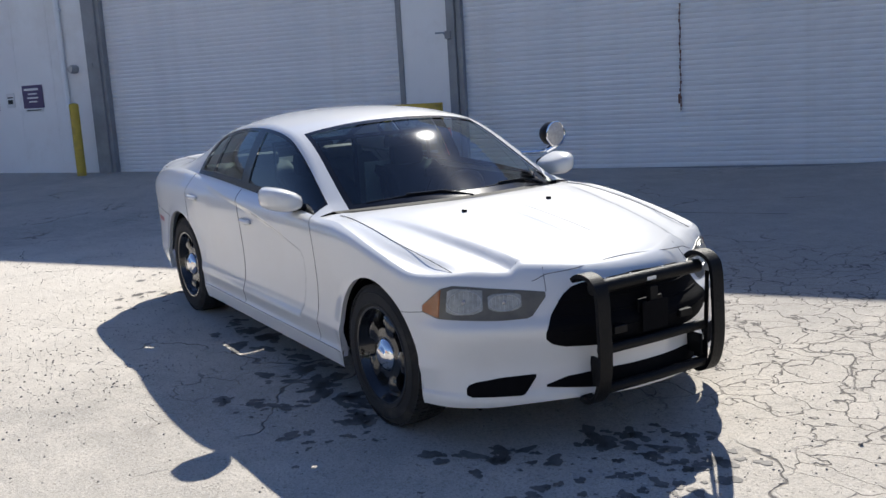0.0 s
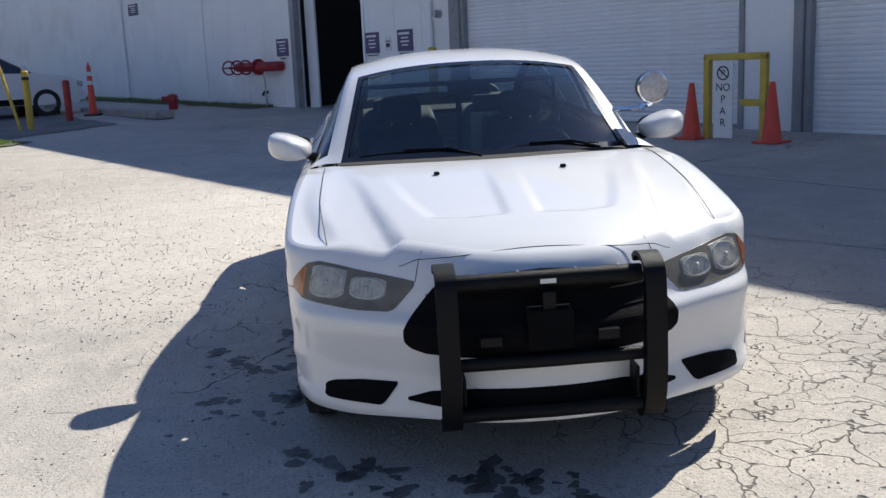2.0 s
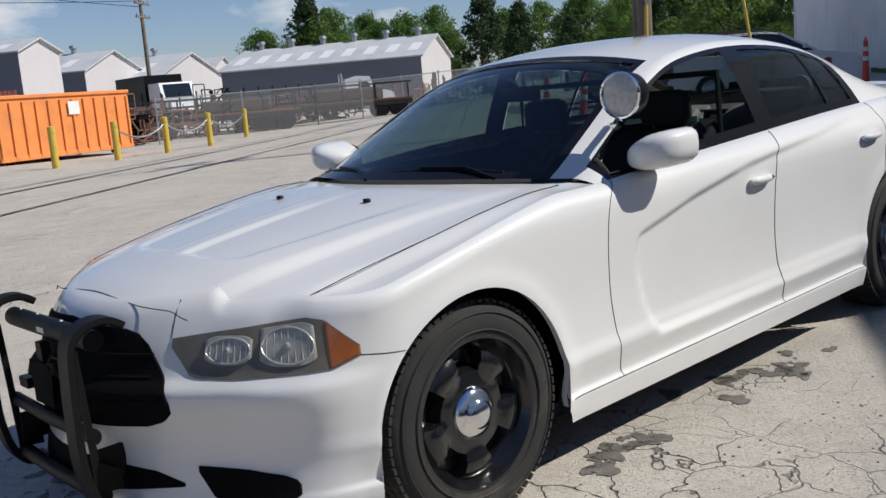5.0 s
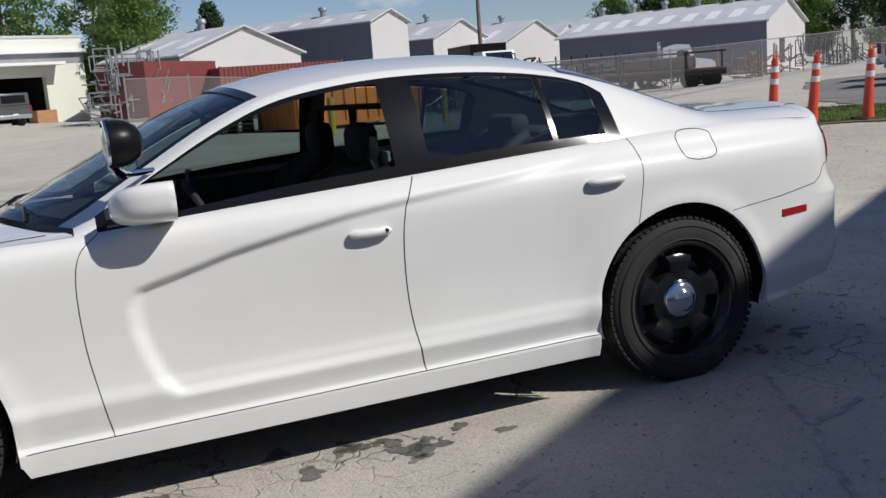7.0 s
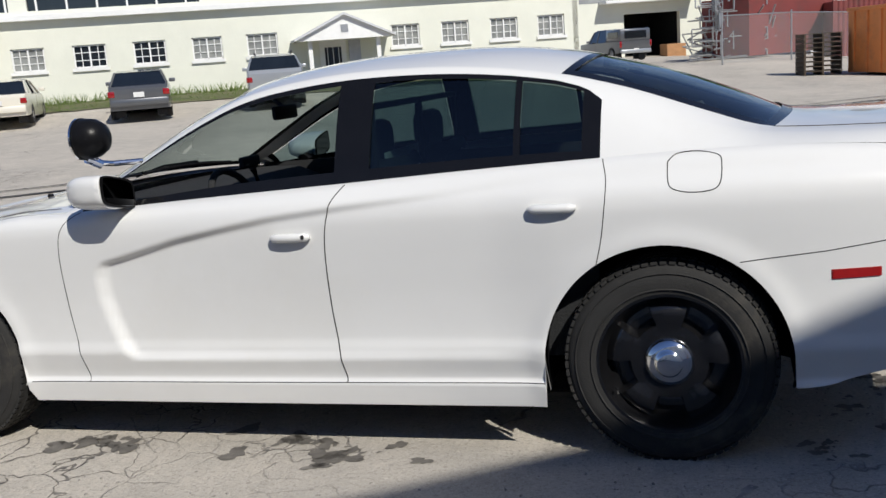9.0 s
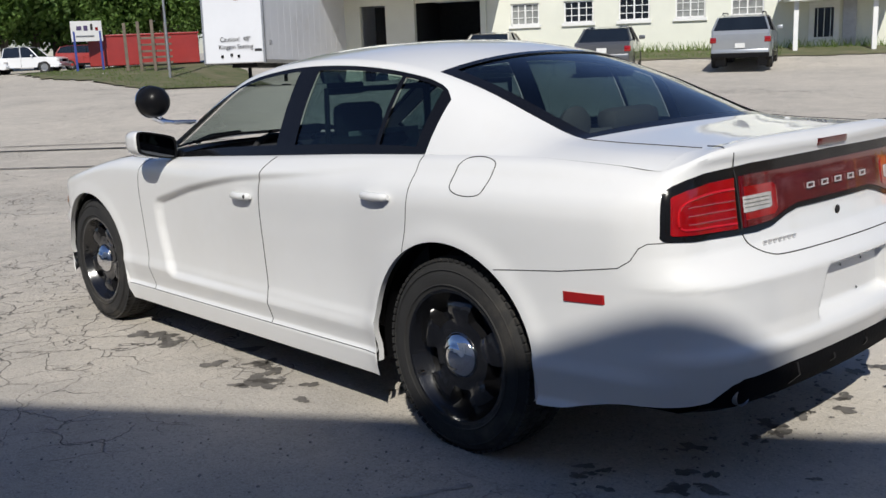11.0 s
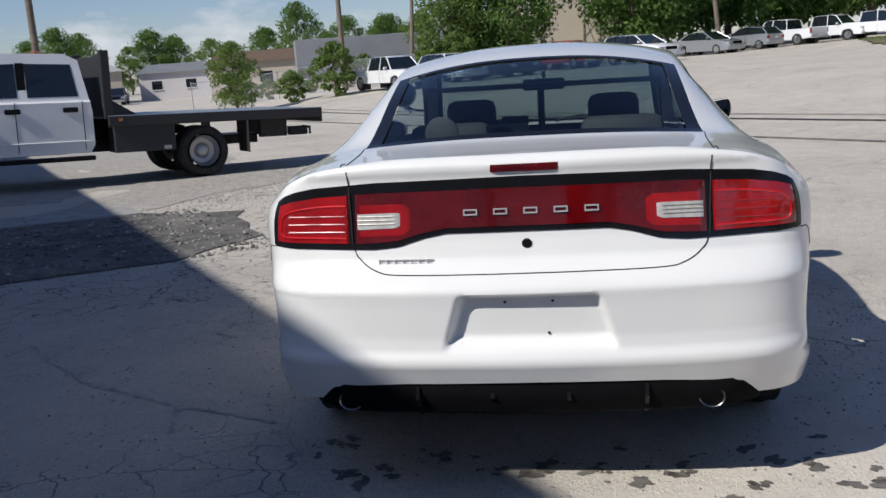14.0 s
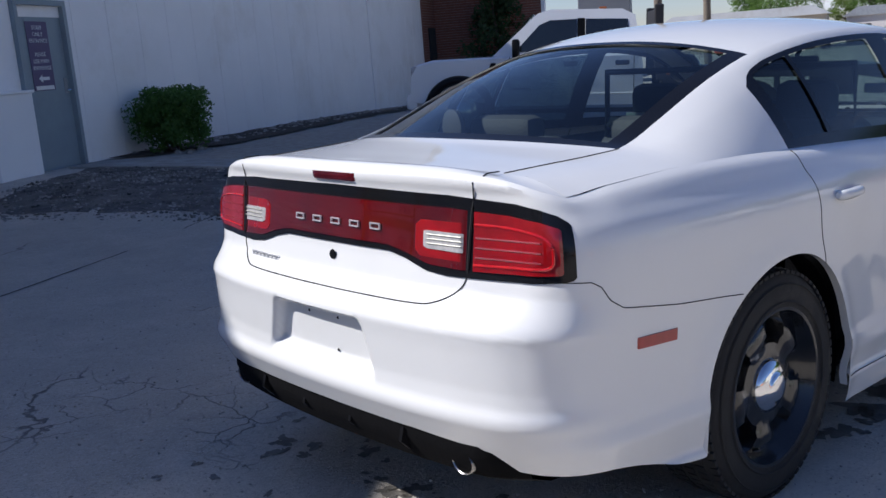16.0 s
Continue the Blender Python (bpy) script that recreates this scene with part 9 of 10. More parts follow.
M_CONT = material("maroon_container", (0.20, 0.045, 0.04), 0.65, vary=0.2, scale=1.0, dirt=(0.12, 0.06, 0.05), dirt_scale=1.0)
ct = thing("shipping_container", on_ground(-8.6, -42.6, deg(0.985, 0.17)), "maroon corrugated steel shipping container", "container")
b = grid(120, 2, lambda i, j: Vector((-3.05 + 6.1 * i / 119, 1.22 + 0.03 * (((i // 2) % 2)), 0.1 + 2.45 * j)))
grid(120, 2, lambda i, j: Vector((-3.05 + 6.1 * i / 119, -1.22 - 0.03 * (((i // 2) % 2)), 0.1 + 2.45 * j)), None, b)
part("corrugated_side", b, M_CONT, ct)
part("core", box((0, 0, 1.33), (6.06, 2.40, 2.4), 0.01), M_CONT, ct)
for x in (-3.03, 3.03):
    for y in (-1.2, 1.2):
        part("corner_post", box((x, y, 1.3), (0.14, 0.14, 2.55), 0.01), M_CONT, ct)
part("print_bar", box((0.6, 1.262, 1.75), (1.3, 0.012, 0.32)), M_WHITE, ct)
part("print_bar", box((0.5, 1.262, 1.25), (0.6, 0.012, 0.25)), M_WHITE, ct)
ct2 = thing("shipping_container", on_ground(-3.2, -41.6, deg(0.6, 0.8)), "maroon container end behind the scaffold stack", "container")
part("core", box((0, 0, 1.33), (6.06, 2.40, 2.4), 0.01), M_CONT, ct2)


def tubes_heap(name, x, y, turn, size, count, seed, label, category, mat=None):
    """A heap of many loose bars and frames."""
    r = random.Random(seed)
    t = thing(name, on_ground(x, y, turn), label, category)
    b = bmesh.new()
    for _ in range(count):
        p = Vector((r.uniform(-0.5, 0.5) * size[0], r.uniform(-0.5, 0.5) * size[1], r.random() ** 1.3 * size[2]))
        d = Vector((r.gauss(0, 1), r.gauss(0, 0.6), r.gauss(0, 0.5))).normalized() * r.uniform(0.4, 1.2)
        if r.random() < 0.45:
            d = Vector((0, 0, r.uniform(0.4, 1.0)))
        q = p + d
        q.z, p.z = max(0.05, q.z), max(0.05, p.z)
        add_cyl(b, p, q, r.uniform(0.02, 0.05), n=5)
        if r.random() < 0.3:
            e = Vector((r.uniform(0.5, 1.0), 0, 0))
            add_cyl(b, p, p + e, 0.03, n=5)
            add_cyl(b, q, q + e, 0.03, n=5)
            add_cyl(b, p + e, q + e, 0.03, n=5)
    part("bars", b, mat or M_STEEL, t)
    return t


tubes_heap("scaffold_stack", -1.9, -39.6, 20, (2.6, 1.6, 2.4), 170, 3, "tall heap of grey scaffold frames", "scaffold")
for k, (x, y, sx, sy, sz) in enumerate(((-16.5, -38, 6, 3, 1.3), (-21, -40, 6, 3, 1.6), (-25.5, -42, 7, 3, 1.2), (-30, -43.5, 6, 3, 1.3), (-36, -41.5, 6, 2.5, 1.0), (-42, -42, 6, 2.5, 1.0))):
    tubes_heap("scrap_heap", x, y, 25, (sx, sy, sz), 90, 20 + k, "dark heap of scrap frames and racks behind the fence", "scrap", M_TRIM if k % 2 else M_RUST)
for k, (x, y, l) in enumerate(((-19.0, -40.5, 9.0), (-27.0, -42.5, 10.0))):
    ft = thing("flat_trailer", on_ground(x, y, 205), "long dark flat trailer in the scrap yard", "trailer")
    part("deck", box((0, 0, 1.15), (l, 2.4, 0.22), 0.02), M_TRIM, ft)
    part("stake_side", box((0, 1.2, 1.42), (l, 0.05, 0.10)), M_TRIM, ft)
    for xx in (-l / 2 + 1.0, -l / 2 + 2.2):
        for s in (-1, 1):
            part("wheel", lathe([(0.0, 0.1), (0.48, 0.12), (0.5, 0.08), (0.5, -0.1), (0, -0.1)], 18, "Y"), M_TYRE, ft).location = (xx, s * 0.95, 0.5)
    for xx in np.arange(-l / 2 + 0.4, l / 2, 1.4):
        part("stake", box((xx, 1.2, 1.75), (0.06, 0.06, 0.9)), M_TRIM, ft)
semi = thing("road_tractor", on_ground(-31.5, -42.6, deg(-0.80, 0.45)) @ Matrix.Diagonal((0.74, 0.8, 0.8, 1)), "white road tractor standing in the scrap yard", "truck")
b = prism([(-1.2, 0.9), (-1.2, 2.75), (-0.3, 2.95), (0.75, 2.85), (1.1, 1.95), (2.3, 1.75), (2.6, 1.55), (2.65, 0.6), (1.0, 0.6)], 2.1)
bmesh.ops.translate(b, vec=(0, -1.05, 0), verts=b.verts)
part("cab", b, P_WHITE, semi)
for s in (-1, 1):
    part("side_window", prism([(-0.2, 1.95), (-0.15, 2.5), (0.55, 2.5), (0.85, 1.95)], 0.02, Matrix.Translation((0, s * 1.055 - 0.01, 0))), G_DARK, semi)
    part("exhaust_stack", cyl((-1.4, s * 0.85, 0.8), (-1.4, s * 0.85, 3.2), 0.07), M_CHROME, semi)
    for xx in (1.7, -2.6, -3.9):
        part("wheel", lathe([(0.0, 0.05), (0.27, 0.05), (0.29, 0.12), (0.48, 0.12), (0.5, 0.08), (0.5, -0.12), (0, -0.12)], 22, "Y"), M_TYRE, semi).location = (xx, s * 0.95, 0.5)
        part("hub", lathe([(0, 0.06), (0.22, 0.04), (0.26, 0.0)], 16, "Y"), M_WHITE, semi).matrix_basis = Matrix.Translation((xx, s * 1.02, 0.5)) @ Matrix.Diagonal((1, s, 1, 1))
part("screen", prism([(0.80, 2.72), (0.84, 2.72), (1.12, 2.0), (1.08, 2.0)], 1.7, Matrix.Translation((0, -0.85, 0))), G_DARK, semi)
part("rear_frame", box((-2.8, 0, 0.85), (3.6, 0.9, 0.25), 0.02), M_TRIM, semi)
part("grille", box((2.66, 0, 1.15), (0.05, 1.0, 0.8), 0.02), M_CHROME, semi)
semi2 = thing("road_tractor", on_ground(-24.5, -52.0, deg(0.1, 1.0)), "white road tractor between the warehouses", "truck")
b = prism([(-1.2, 0.9), (-1.2, 2.95), (0.6, 2.95), (1.0, 2.0), (2.3, 1.75), (2.5, 0.6), (1.0, 0.6)], 2.1)
bmesh.ops.translate(b, vec=(0, -1.05, 0), verts=b.verts)
part("cab", b, P_WHITE, semi2)
part("box_body", box((-4.0, 0, 2.2), (5.4, 2.4, 2.6), 0.03), M_TRIM, semi2)
part("screen", prism([(0.62, 2.85), (0.66, 2.85), (1.02, 2.05), (0.98, 2.05)], 1.7, Matrix.Translation((0, -0.85, 0))), G_DARK, semi2)

# low trailers among the scrap
def flat_trailer(m, ln, label):
    t = thing("flat_trailer", m, label, "trailer", "scrap-yard trailers")
    part("deck", box((0, 0, 0.92), (ln, 2.3, 0.14), 0.01), M_RUST, t)
    for y in (-1.1, 1.1):
        part("side_beam", box((0, y, 0.78), (ln, 0.10, 0.26), 0.01), M_BLACK, t)
        for k in range(5):
            part("stake", box((lerp(-ln / 2 + 0.2, ln / 2 - 0.2, k / 4), y, 1.35), (0.08, 0.08, 0.85)), M_BLACK, t)
        part("top_bar", box((0, y, 1.75), (ln, 0.06, 0.08)), M_BLACK, t)
        for x in (ln / 2 - 1.7, ln / 2 - 0.7):
            part("wheel", lathe([(0, -0.13), (0.46, -0.13), (0.48, -0.08), (0.48, 0.08), (0.46, 0.13), (0, 0.13)], 16, "Y"), M_TYRE, t).location = (x, y * 0.8, 0.48)
    part("drawbar", box((-ln / 2 - 0.9, 0, 0.72), (1.8, 0.16, 0.16)), M_BLACK, t)
    part("load", box((0.3, 0.1, 1.30), (ln * 0.5, 1.6, 0.6), 0.08), M_SLAG, t, "dark bundled scrap load")
    return t


M_SLAG = material("dark_scrap", (0.05, 0.045, 0.042), 0.8, second=(0.14, 0.10, 0.08), scale=5, grain=0.6)
flat_trailer(on_ground(-20.5, -38.5, deg(-0.86, 0.50)), 6.5, "rusty flat trailer with stakes in the scrap yard")
flat_trailer(on_ground(-26.5, -37.5, deg(-0.80, 0.60)), 7.0, "long dark flat trailer loaded with scrap")
flat_trailer(on_ground(-16.0, -41.5, deg(-0.95, 0.30)), 6.0, "dark stake trailer standing behind the fence")

# chain-link fence
M_LINK = bpy.data.materials.new("chain_link")
M_LINK.use_nodes = True
_n, _l = M_LINK.node_tree.nodes, M_LINK.node_tree.links
_t = _n.new("ShaderNodeBsdfTransparent")
_m = _n.new("ShaderNodeMixShader")
_m.inputs[0].default_value = 0.16
_n["Principled BSDF"].inputs["Base Color"].default_value = (0.42, 0.43, 0.44, 1)
_l.new(_t.outputs[0], _m.inputs[1])
_l.new(_n["Principled BSDF"].outputs[0], _m.inputs[2])
_l.new(_m.outputs[0], _n["Material Output"].inputs["Surface"])


def fence(pts, h, label, step=3.0):
    t = thing("chain_fence", pose(0, 0, 0), label, "fence")
    for (xa, ya), (xb, yb) in zip(pts, pts[1:]):
        n = max(1, int(math.hypot(xb - xa, yb - ya) / step))
        for k in range(n + 1):
            x, y = lerp(xa, xb, k / n), lerp(ya, yb, k / n)
            part("post", cyl((x, y, gh(x, y) - 0.1), (x, y, gh(x, y) + h + 0.1), 0.035, n=8), M_STEEL, t)
            if k < n:
                x1, y1 = lerp(xa, xb, (k + 1) / n), lerp(ya, yb, (k + 1) / n)
                part("rail", cyl((x, y, gh(x, y) + h), (x1, y1, gh(x1, y1) + h), 0.022, n=6), M_STEEL, t)
                b = bmesh.new()
                b.faces.new([b.verts.new(p) for p in ((x, y, gh(x, y) + 0.05), (x1, y1, gh(x1, y1) + 0.05), (x1, y1, gh(x1, y1) + h), (x, y, gh(x, y) + h))])
                part("mesh_panel", b, M_LINK, t)
    return t


fence([(-14.5, -34.0), (-23.1, -35.0), (-41.6, -38.1), (-62, -42)], 1.85, "grey chain-link fence of the scrap yard")
fence([(-1.3, -35.2), (-6.5, -38.8), (-12.5, -38.4)], 1.85, "chain-link fence by the maroon containers")
fence([(60, 26), (58, 16), (56, 9.5)], 1.8, "chain-link fence among bushes by the street")

# ---- warehouses ----
M_GABLE = material("pale_pink_siding", (0.56, 0.53, 0.525), 0.6, vary=0.06, scale=0.5)
M_SLATE = material("dark_blue_siding", (0.15, 0.16, 0.20), 0.6, vary=0.12, scale=0.5)
M_SKYL = material("skylight_panel", (0.80, 0.82, 0.82), 0.4, vary=0.05)


def warehouse(pl, pr, length, base, eave, ridge, side_mat, label, lights=0, vents=0, doors=()):
    """A gabled shed: its gable end runs from pl to pr, and it stretches away from that."""
    pl, pr = Vector((*pl, 0)), Vector((*pr, 0))
    w = (pr - pl).length
    u = (pr - pl) / w
    v = Vector((-u.y, u.x, 0))
    if v.dot(LONG) < 0:
        v = -v
    m = Matrix(((u.x, v.x, 0, pl.x), (u.y, v.y, 0, pl.y), (0, 0, 1, base), (0, 0, 0, 1)))
    t = thing("warehouse", m, label, "building", "gabled warehouses")
    e, r = eave - base, ridge - base
    for y in (0.0, length):
        b = bmesh.new()
        b.faces.new([b.verts.new(p) for p in ((0, y, -1), (w, y, -1), (w, y, e), (w / 2, y, r), (0, y, e))])
        part("gable_wall", b, M_GABLE, t)
    for x in (0.0, w):
        b = bmesh.new()
        b.faces.new([b.verts.new(p) for p in ((x, 0, -1), (x, length, -1), (x, length, e), (x, 0, e))])
        part("side_wall", b, side_mat, t)
    for s in (0, 1):
        x0 = -0.35 if s == 0 else w + 0.35
        z0 = e - 0.35 * (r - e) / (w / 2)
        b = bmesh.new()
        q = [Vector((x0, -0.3, z0)), Vector((x0, length + 0.3, z0)), Vector((w / 2, length + 0.3, r)), Vector((w / 2, -0.3, r))]
        lo = [b.verts.new(p) for p in q]
        hi = [b.verts.new(p + Vector((0, 0, 0.12))) for p in q]
        b.faces.new(lo), b.faces.new(hi[::-1])
        for k in range(4):
            b.faces.new((lo[k], lo[(k + 1) % 4], hi[(k + 1) % 4], hi[k]))
        bmesh.ops.recalc_face_normals(b, faces=b.faces)
        rf = part("roof", b, M_ROOFW, t)
        for k in range(lights):
            y = length * (k + 0.5) / lights
            b = bmesh.new()
            a0, a1 = 0.25, 0.62
            b.faces.new([b.verts.new(p) for p in (Vector((lerp(x0, w / 2, f), yy, lerp(z0, r, f) + 0.135)) for f, yy in ((a0, y - 0.5), (a0, y + 0.5), (a1, y + 0.5), (a1, y - 0.5)))])
            part("skylight", b, M_SKYL, rf)
    for k in range(vents):
        part("roof_vent", lathe([(0, 0.9), (0.35, 0.85), (0.4, 0.6), (0.25, 0.5), (0.25, -0.2)], 12), M_STEEL, t).location = (w / 2, length * (k + 0.5) / vents, r)
    for x0, x1, z1, mt in doors:
        part("gable_door", box(((x0 + x1) / 2 * w, -0.03, z1 / 2), ((x1 - x0) * w, 0.06, z1)), mt, t)
    return t


LONG, WIDE = Vector((0.585, -0.811, 0)), Vector((-0.811, -0.585, 0))
for x, y, w, ln, base, eave, ridge, lab, lights, vents, doors in (
        (-6.3, -61.3, 11.8, 7.8, 0.5, 4.14, 6.0, "pale gabled warehouse with a white roof", 3, 1, ((0.22, 0.42, 2.6, M_WHITE),)),
        (-22.7, -72.1, 5.2, 14.0, 0.8, 6.4, 7.35, "warehouse with dark blue siding and white roof", 4, 1, ()),
        (-32.7, -84.6, 10.2, 16.0, 0.8, 5.3, 7.1, "pale gabled warehouse in a row", 3, 2, ()),
        (-40.7, -86.5, 14.9, 16.0, 0.8, 4.4, 6.8, "pale gabled warehouse in a row", 3, 2, ()),
        (-50.5, -95.0, 10.0, 18.0, 0.8, 4.2, 6.6, "pale gabled warehouse in a row", 3, 2, ()),
        (-53.7, -62.2, 13.2, 19.0, 0.6, 4.2, 6.15, "long warehouse with dark siding and skylights", 9, 6, ((0.3, 0.42, 2.1, M_DARKROOM),))):
    c = Vector((x, y, 0))
    warehouse((c.x, c.y), tuple((c + WIDE * w)[:2]), ln, base, eave, ridge, M_SLATE, lab, lights, vents, doors)

# ---- street end beyond the flatbed ----
M_BROWNROOF = material("brown_roof", (0.17, 0.12, 0.09), 0.8, vary=0.2)
M_TANWALL = material("tan_wall", (0.42, 0.37, 0.30), 0.8, vary=0.12)
M_GREYBOX = material("grey_box_body", (0.24, 0.25, 0.27), 0.6, vary=0.12, scale=0.8)


def shed(x, y, turn, sx, sy, h, wallm, roofm, label, n_win=4):
    t = thing("low_building", on_ground(x, y, turn), label, "building")
    part("wall", box((0, 0, h / 2 - 0.2), (sx, sy, h + 0.4)), wallm, t)
    b = prism([(-sx / 2 - 0.4, h), (-sx / 2 + sx * 0.08, h + 1.0), (sx / 2 - sx * 0.08, h + 1.0), (sx / 2 + 0.4, h)], sy + 0.8)
    bmesh.ops.translate(b, vec=(0, -sy / 2 - 0.4, 0), verts=b.verts)
    part("roof", b, roofm, t)
    for k in range(n_win):
        xx = lerp(-sx / 2, sx / 2, (k + 0.5) / n_win)
        for s in (-1, 1):
            w = part("window", box((xx, s * (sy / 2 + 0.01), h * 0.55), (1.2, 0.05, 1.0)), G_DARK, t)
            part("sill", box((xx, s * (sy / 2 + 0.05), h * 0.55 - 0.55), (1.3, 0.12, 0.08)), M_WHITE, w)
    return t


shed(88, 27, 100, 14, 8, 3.2, M_TANWALL, M_BROWNROOF, "low tan building with a brown roof")
shed(100, 60, 115, 18, 9, 3.4, M_TANWALL, M_ROOFW, "low tan building by the street")
shed(112, 44, 105, 16, 9, 3.2, M_GABLE, M_STEEL, "long grey roofed shed by the street")
shed(80, -1.0, 95, 14, 6, 9.0, M_TANWALL, M_ROOFW, "tall tan works building behind the trees", 2)


def lattice_tower(x, y, h, w):
    t = thing("lattice_tower", on_ground(x, y), "grey steel lattice tower behind the trees", "tower", "lattice towers")
    for a in (-1, 1):
        for c in (-1, 1):
            part("leg", tube([(a * w, c * w, -0.2), (a * w * 0.7, c * w * 0.7, h)], 0.07, 5), M_STEEL, t)
    for k in range(int(h / 1.6)):
        z, f, g = 1.6 * k, w * (1 - 0.3 * 1.6 * k / h), w * (1 - 0.3 * 1.6 * (k + 1) / h)
        for c in (-1, 1):
            part("brace", tube([(-f, c * f, z), (g, c * g, z + 1.6)], 0.04, 4), M_STEEL, t)
            part("brace", tube([(c * f, f, z), (c * g, -g, z + 1.6)], 0.04, 4), M_STEEL, t)


lattice_tower(72.0, 2.4, 12, 0.75)
lattice_tower(70.0, 8.9, 12, 0.6)
bt = thing("box_truck_body", on_ground(66.5, 15.5, 108), "long grey box trailer behind the bushes", "trailer")
part("box", box((0, 0, 2.2), (9.0, 2.5, 2.8), 0.03), M_GREYBOX, bt)
part("end_door", box((-4.52, 0, 2.2), (0.05, 2.3, 2.6), 0.01), M_STEEL, bt)
bt2 = thing("box_truck_body", on_ground(33.5, 27.5, 36), "grey box van body behind the flatbed truck", "trailer")
part("box", box((0, 0, 2.75), (5.5, 2.3, 2.9), 0.03), M_GREYBOX, bt2)
part("rim", box((0, 0, 4.24), (5.6, 2.4, 0.10), 0.01), M_TRIM, bt2)
part("chassis", box((0, 0, 0.9), (5.4, 1.0, 0.5), 0.02), M_TRIM, bt2)
for x in (-1.8, 1.8):
    for y in (-0.95, 0.95):
        part("wheel", lathe([(0, -0.14), (0.45, -0.14), (0.45, 0.14), (0, 0.14)], 16, "Y"), M_TYRE, bt2).location = (x, y, 0.45)
shed(38, 38, 35, 10, 7, 2.4, M_WHITE, M_ROOFW, "small white shed behind the truck", 2)
utility_pole(on_ground(28.4, 20.9, 30), 11, "wooden utility pole with crossarms by the street")
utility_pole(on_ground(33.5, 22.0, 30), 10, "plain wooden utility pole by the street", False)
utility_pole(on_ground(53, 13.4, 10), 9.5, "wooden utility pole among the bushes", False)
utility_pole(on_ground(57.5, 10.0, 10) @ Matrix.Rotation(radians(4), 4, "X"), 10.5, "pale utility pole among the bushes", False, r=0.13)
utility_pole(on_ground(65.0, -10.6) @ Matrix.Rotation(radians(-5), 4, "X"), 10, "leaning wooden utility pole by the trees", False)
utility_pole(on_ground(-26.9, -59.8, 40), 9, "dark wooden utility pole before the warehouses")


def wire(a, b_, sag, label="dark overhead cable"):
    t = thing("overhead_cable", pose(0, 0, 0), label + " between two poles", "cable", "cables")
    part("strand", tube([(lerp(a[0], b_[0], u), lerp(a[1], b_[1], u), lerp(a[2], b_[2], u) - sag * 4 * u * (1 - u)) for u in np.linspace(0, 1, 24)], 0.022, 5), M_BLACK, t)


wire((28.4, 20.9, 8.2), (80, -4, 9.0), 1.2)
wire((-26.9, -59.8, 9.0), (30, -52, 12.5), 0.8)
wire((-26.9, -59.8, 8.6), (30, -54, 11.2), 1.2)
wire((-26.9, -59.8, 8.2), (32, -40, 15.0), 1.4)
wire((-36, -26, 10.5), (-14.8, -10.5, 10.0), 0.7)
wire((-36, -26, 10.2), (-62, -44, 10.5), 0.7)

# ---- trees ----
def tree_mesh(seed, h, spread, trunk_h, mat, kind="broad", per=60, clumps=70, size=0.20):
    """Builds a tapered trunk with limbs and a ragged crown once; returns both meshes' objects under an Empty."""
    r = random.Random(seed)
    t = new("tree")
    b = bmesh.new()
    add_tube(b, [(0, 0, -0.2), (0.05 * h * r.uniform(-0.4, 0.4), 0, trunk_h), (0.08 * h * r.uniform(-0.5, 0.5), 0.04 * h * r.uniform(-1, 1), h * 0.7), (0, 0, h * 0.92)], [0.026 * h, 0.018 * h, 0.009 * h, 0.003 * h], 8)
    cl = []
    for k in range(clumps):
        if kind == "pine":
            f = r.random() ** 0.8
            z = lerp(trunk_h, h, f)
            rad = spread * (1 - f) ** 0.7 * r.uniform(0.3, 1.0) + 0.1
        else:
            f = r.random()
            z = lerp(trunk_h, h, f)
            rad = spread * math.sqrt(max(0.02, 1 - (2 * f - 0.85) ** 2 * 0.85)) * r.random() ** 0.45
        a = r.uniform(0, 6.283)
        p = (rad * math.cos(a), rad * math.sin(a), z)
        cl.append((*p, r.uniform(0.07, 0.13) * h * (0.7 if kind == "pine" else 1.0)))
        if k % 5 == 0:
            z0 = max(trunk_h * 0.7, z - rad * 0.7)
            add_tube(b, [(0, 0, z0), (p[0] * 0.5, p[1] * 0.5, lerp(z0, z, 0.6)), p], [0.008 * h, 0.005 * h, 0.002 * h], 5)
    bmesh.ops.recalc_face_normals(b, faces=b.faces)
    part("trunk", b, M_BARK, t)
    leaves("crown", cl, per, 0.8, size, mat, seed, t)
    return t


KINDS = [tree_mesh(101, 11, 3.6, 2.2, L_DARK, per=95, clumps=100, size=0.165), tree_mesh(102, 9, 3.2, 1.2, L_PALE, per=90, clumps=90, size=0.15), tree_mesh(103, 13, 3.4, 4.0, L_PINE, "pine", 70, 80, 0.22),
         tree_mesh(104, 12, 4.2, 1.6, L_DARK, per=100, clumps=110, size=0.175), tree_mesh(105, 4.5, 2.2, 0.4, L_PALE, per=70, clumps=60, size=0.15)]
LABELS = ["tall leafy green tree with a ragged crown", "spring-green leafy tree with thin limbs", "dark green pine with an uneven crown", "broad dense green tree", "loose green bush with many stems"]
for o in KINDS:
    o.location = (0, 0, -200)
rt = random.Random(77)
_used = set()


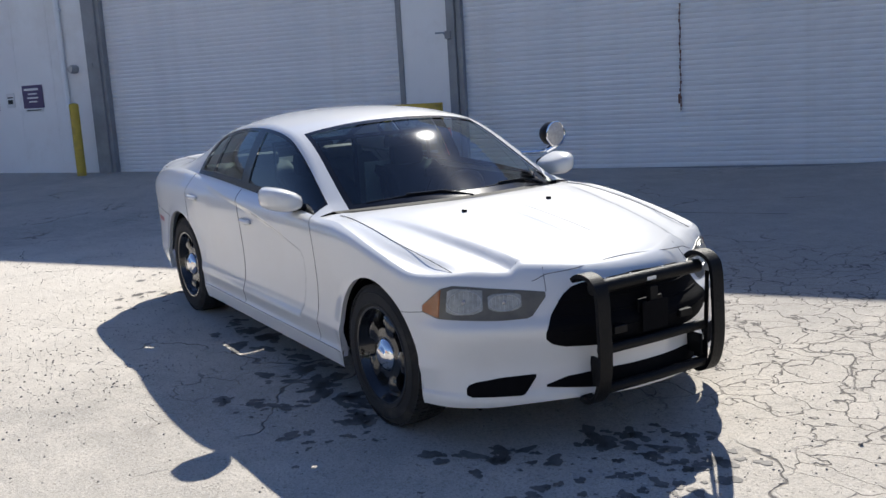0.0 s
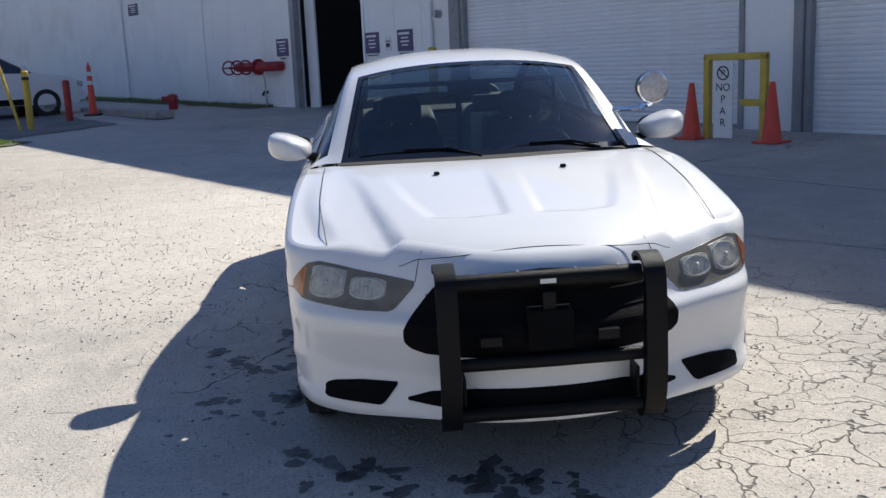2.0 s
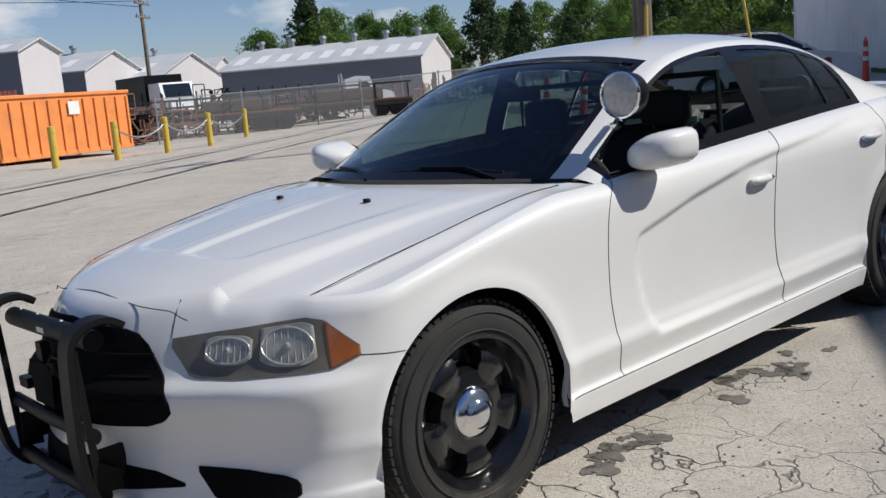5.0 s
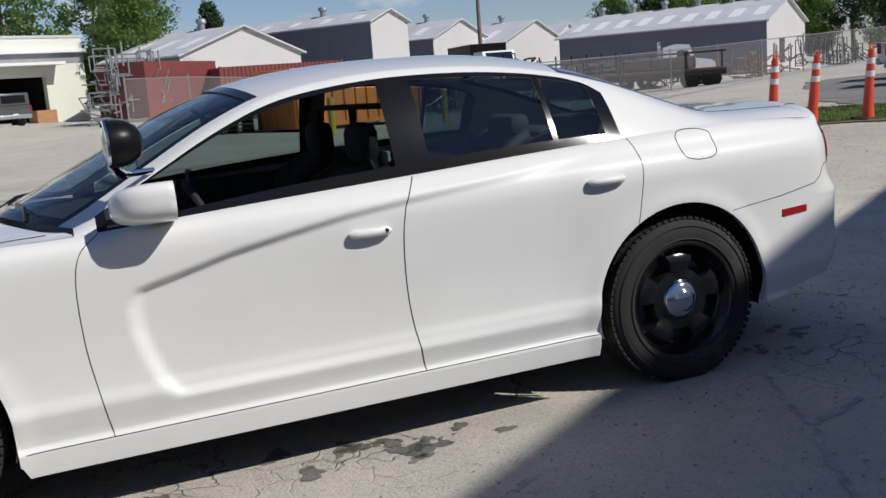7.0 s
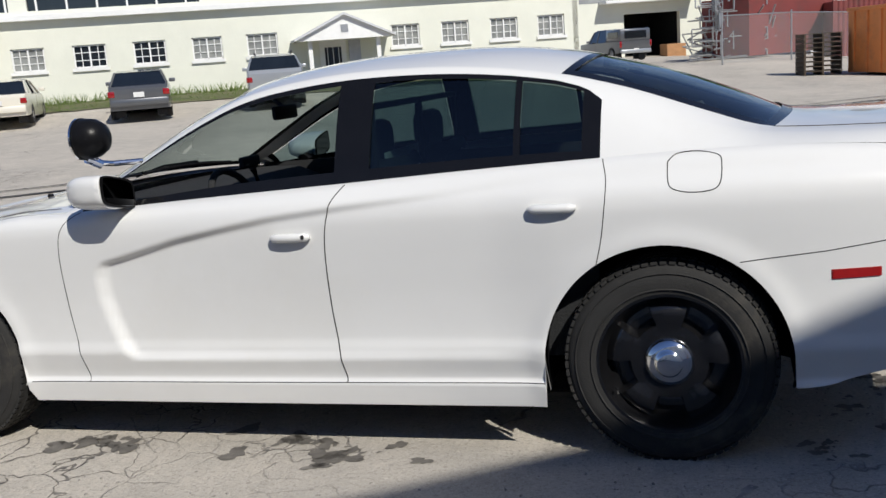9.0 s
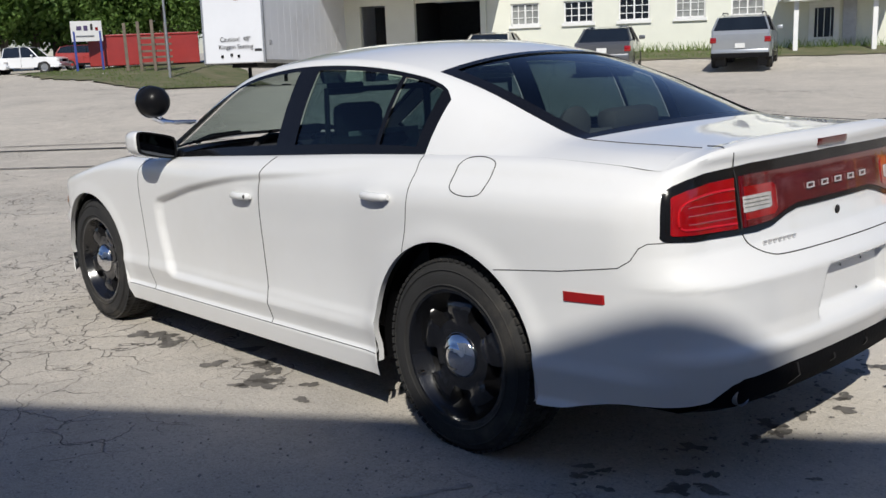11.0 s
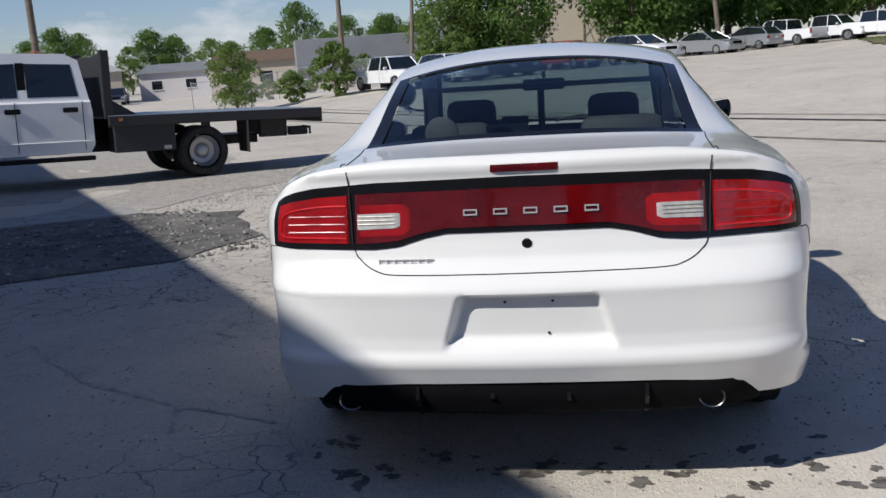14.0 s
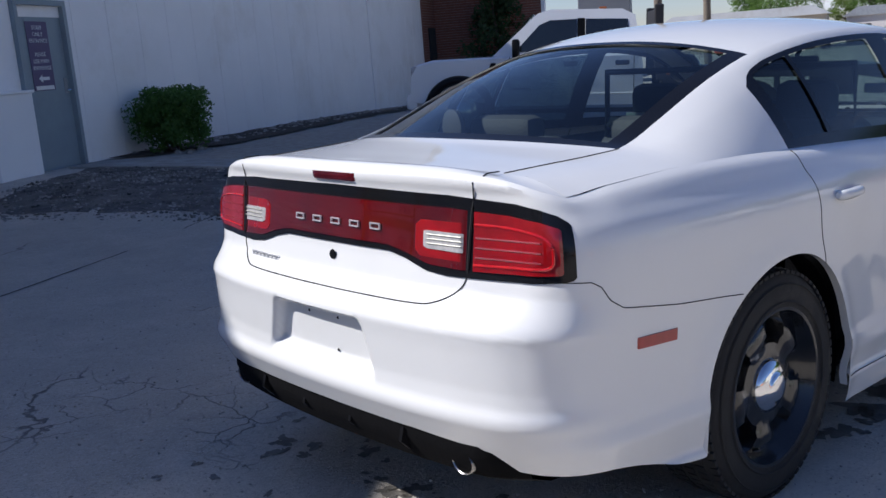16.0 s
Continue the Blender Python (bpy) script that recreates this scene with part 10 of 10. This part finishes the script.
def tree(kind, x, y, scale=1.0, group="trees of the wood"):
    z = gh(x, y) - 0.1
    m = pose(x, y, z, 0, 0, rt.uniform(0, 360)) @ Matrix.Diagonal((scale, scale, scale * rt.uniform(0.92, 1.1), 1))
    if kind not in _used:
        _used.add(kind)
        t = KINDS[kind]
        t.matrix_world = m
    else:
        t = copy_thing(KINDS[kind], m)
        t.matrix_basis = m
    return tagged(t, LABELS[kind], "bush" if kind == 4 else "tree", group)


def wood(a, b_, n, depth, kinds, lo, hi):
    for k in range(n):
        u = (k + rt.uniform(0.1, 0.9)) / n
        d = rt.uniform(0, depth)
        x, y = lerp(a[0], b_[0], u), lerp(a[1], b_[1], u)
        nx, ny = x / math.hypot(x, y), y / math.hypot(x, y)
        tree(rt.choice(kinds), x + nx * d, y + ny * d, rt.uniform(lo, hi))


wood((60, 9), (63, 3.6), 3, 3, (1, 3), 0.75, 0.95)
wood((64, -3.6), (70, -12), 6, 7, (0, 3, 3, 1), 1.0, 1.3)
wood((73, -14), (74, -42), 14, 8, (0, 3, 3, 0), 1.2, 1.55)
wood((62, -38), (48, -50), 7, 8, (0, 3), 1.2, 1.5)
wood((63, 24), (60, 7), 9, 3, (4,), 0.35, 0.52)
wood((130, 80), (150, -10), 22, 30, (0, 3, 1), 0.75, 1.05)
wood((92, 10), (88, 24), 4, 10, (1, 0), 0.5, 0.65)
wood((-70, -118), (-125, -66), 24, 22, (0, 2, 3, 0), 0.85, 1.2)
wood((-76, -66), (-110, -52), 10, 16, (0, 1, 3, 2), 0.5, 0.70)
wood((-66, -50), (-88, -42), 7, 8, (0, 1, 1), 0.40, 0.60)
wood((-72, -36), (-66, -14), 9, 12, (0, 1, 3), 0.55, 0.85)
wood((-50, -24), (-56, -8), 5, 8, (1, 1, 0), 0.35, 0.55)
for x, y, k, s in ((-4.2, -72, 3, 0.70), (-5.2, -80, 0, 0.95), (-2.5, -86, 3, 0.95), (6, -98, 3, 1.4), (13, -98, 0, 1.5), (-8, -84, 1, 0.6), (-15, -108, 2, 0.85), (-36, -118, 0, 0.9), (-36, -21.0, 1, 0.62), (45, 17.6, 1, 0.42), (47.0, 12.6, 4, 0.62), (48.5, 15.4, 4, 0.42), (58.5, 7.2, 4, 0.7)):
    tree(k, x, y, s, "single trees")
for k, o in enumerate(KINDS):
    if k not in _used:
        for c in list(o.children):
            bpy.data.objects.remove(c)
        bpy.data.objects.remove(o)
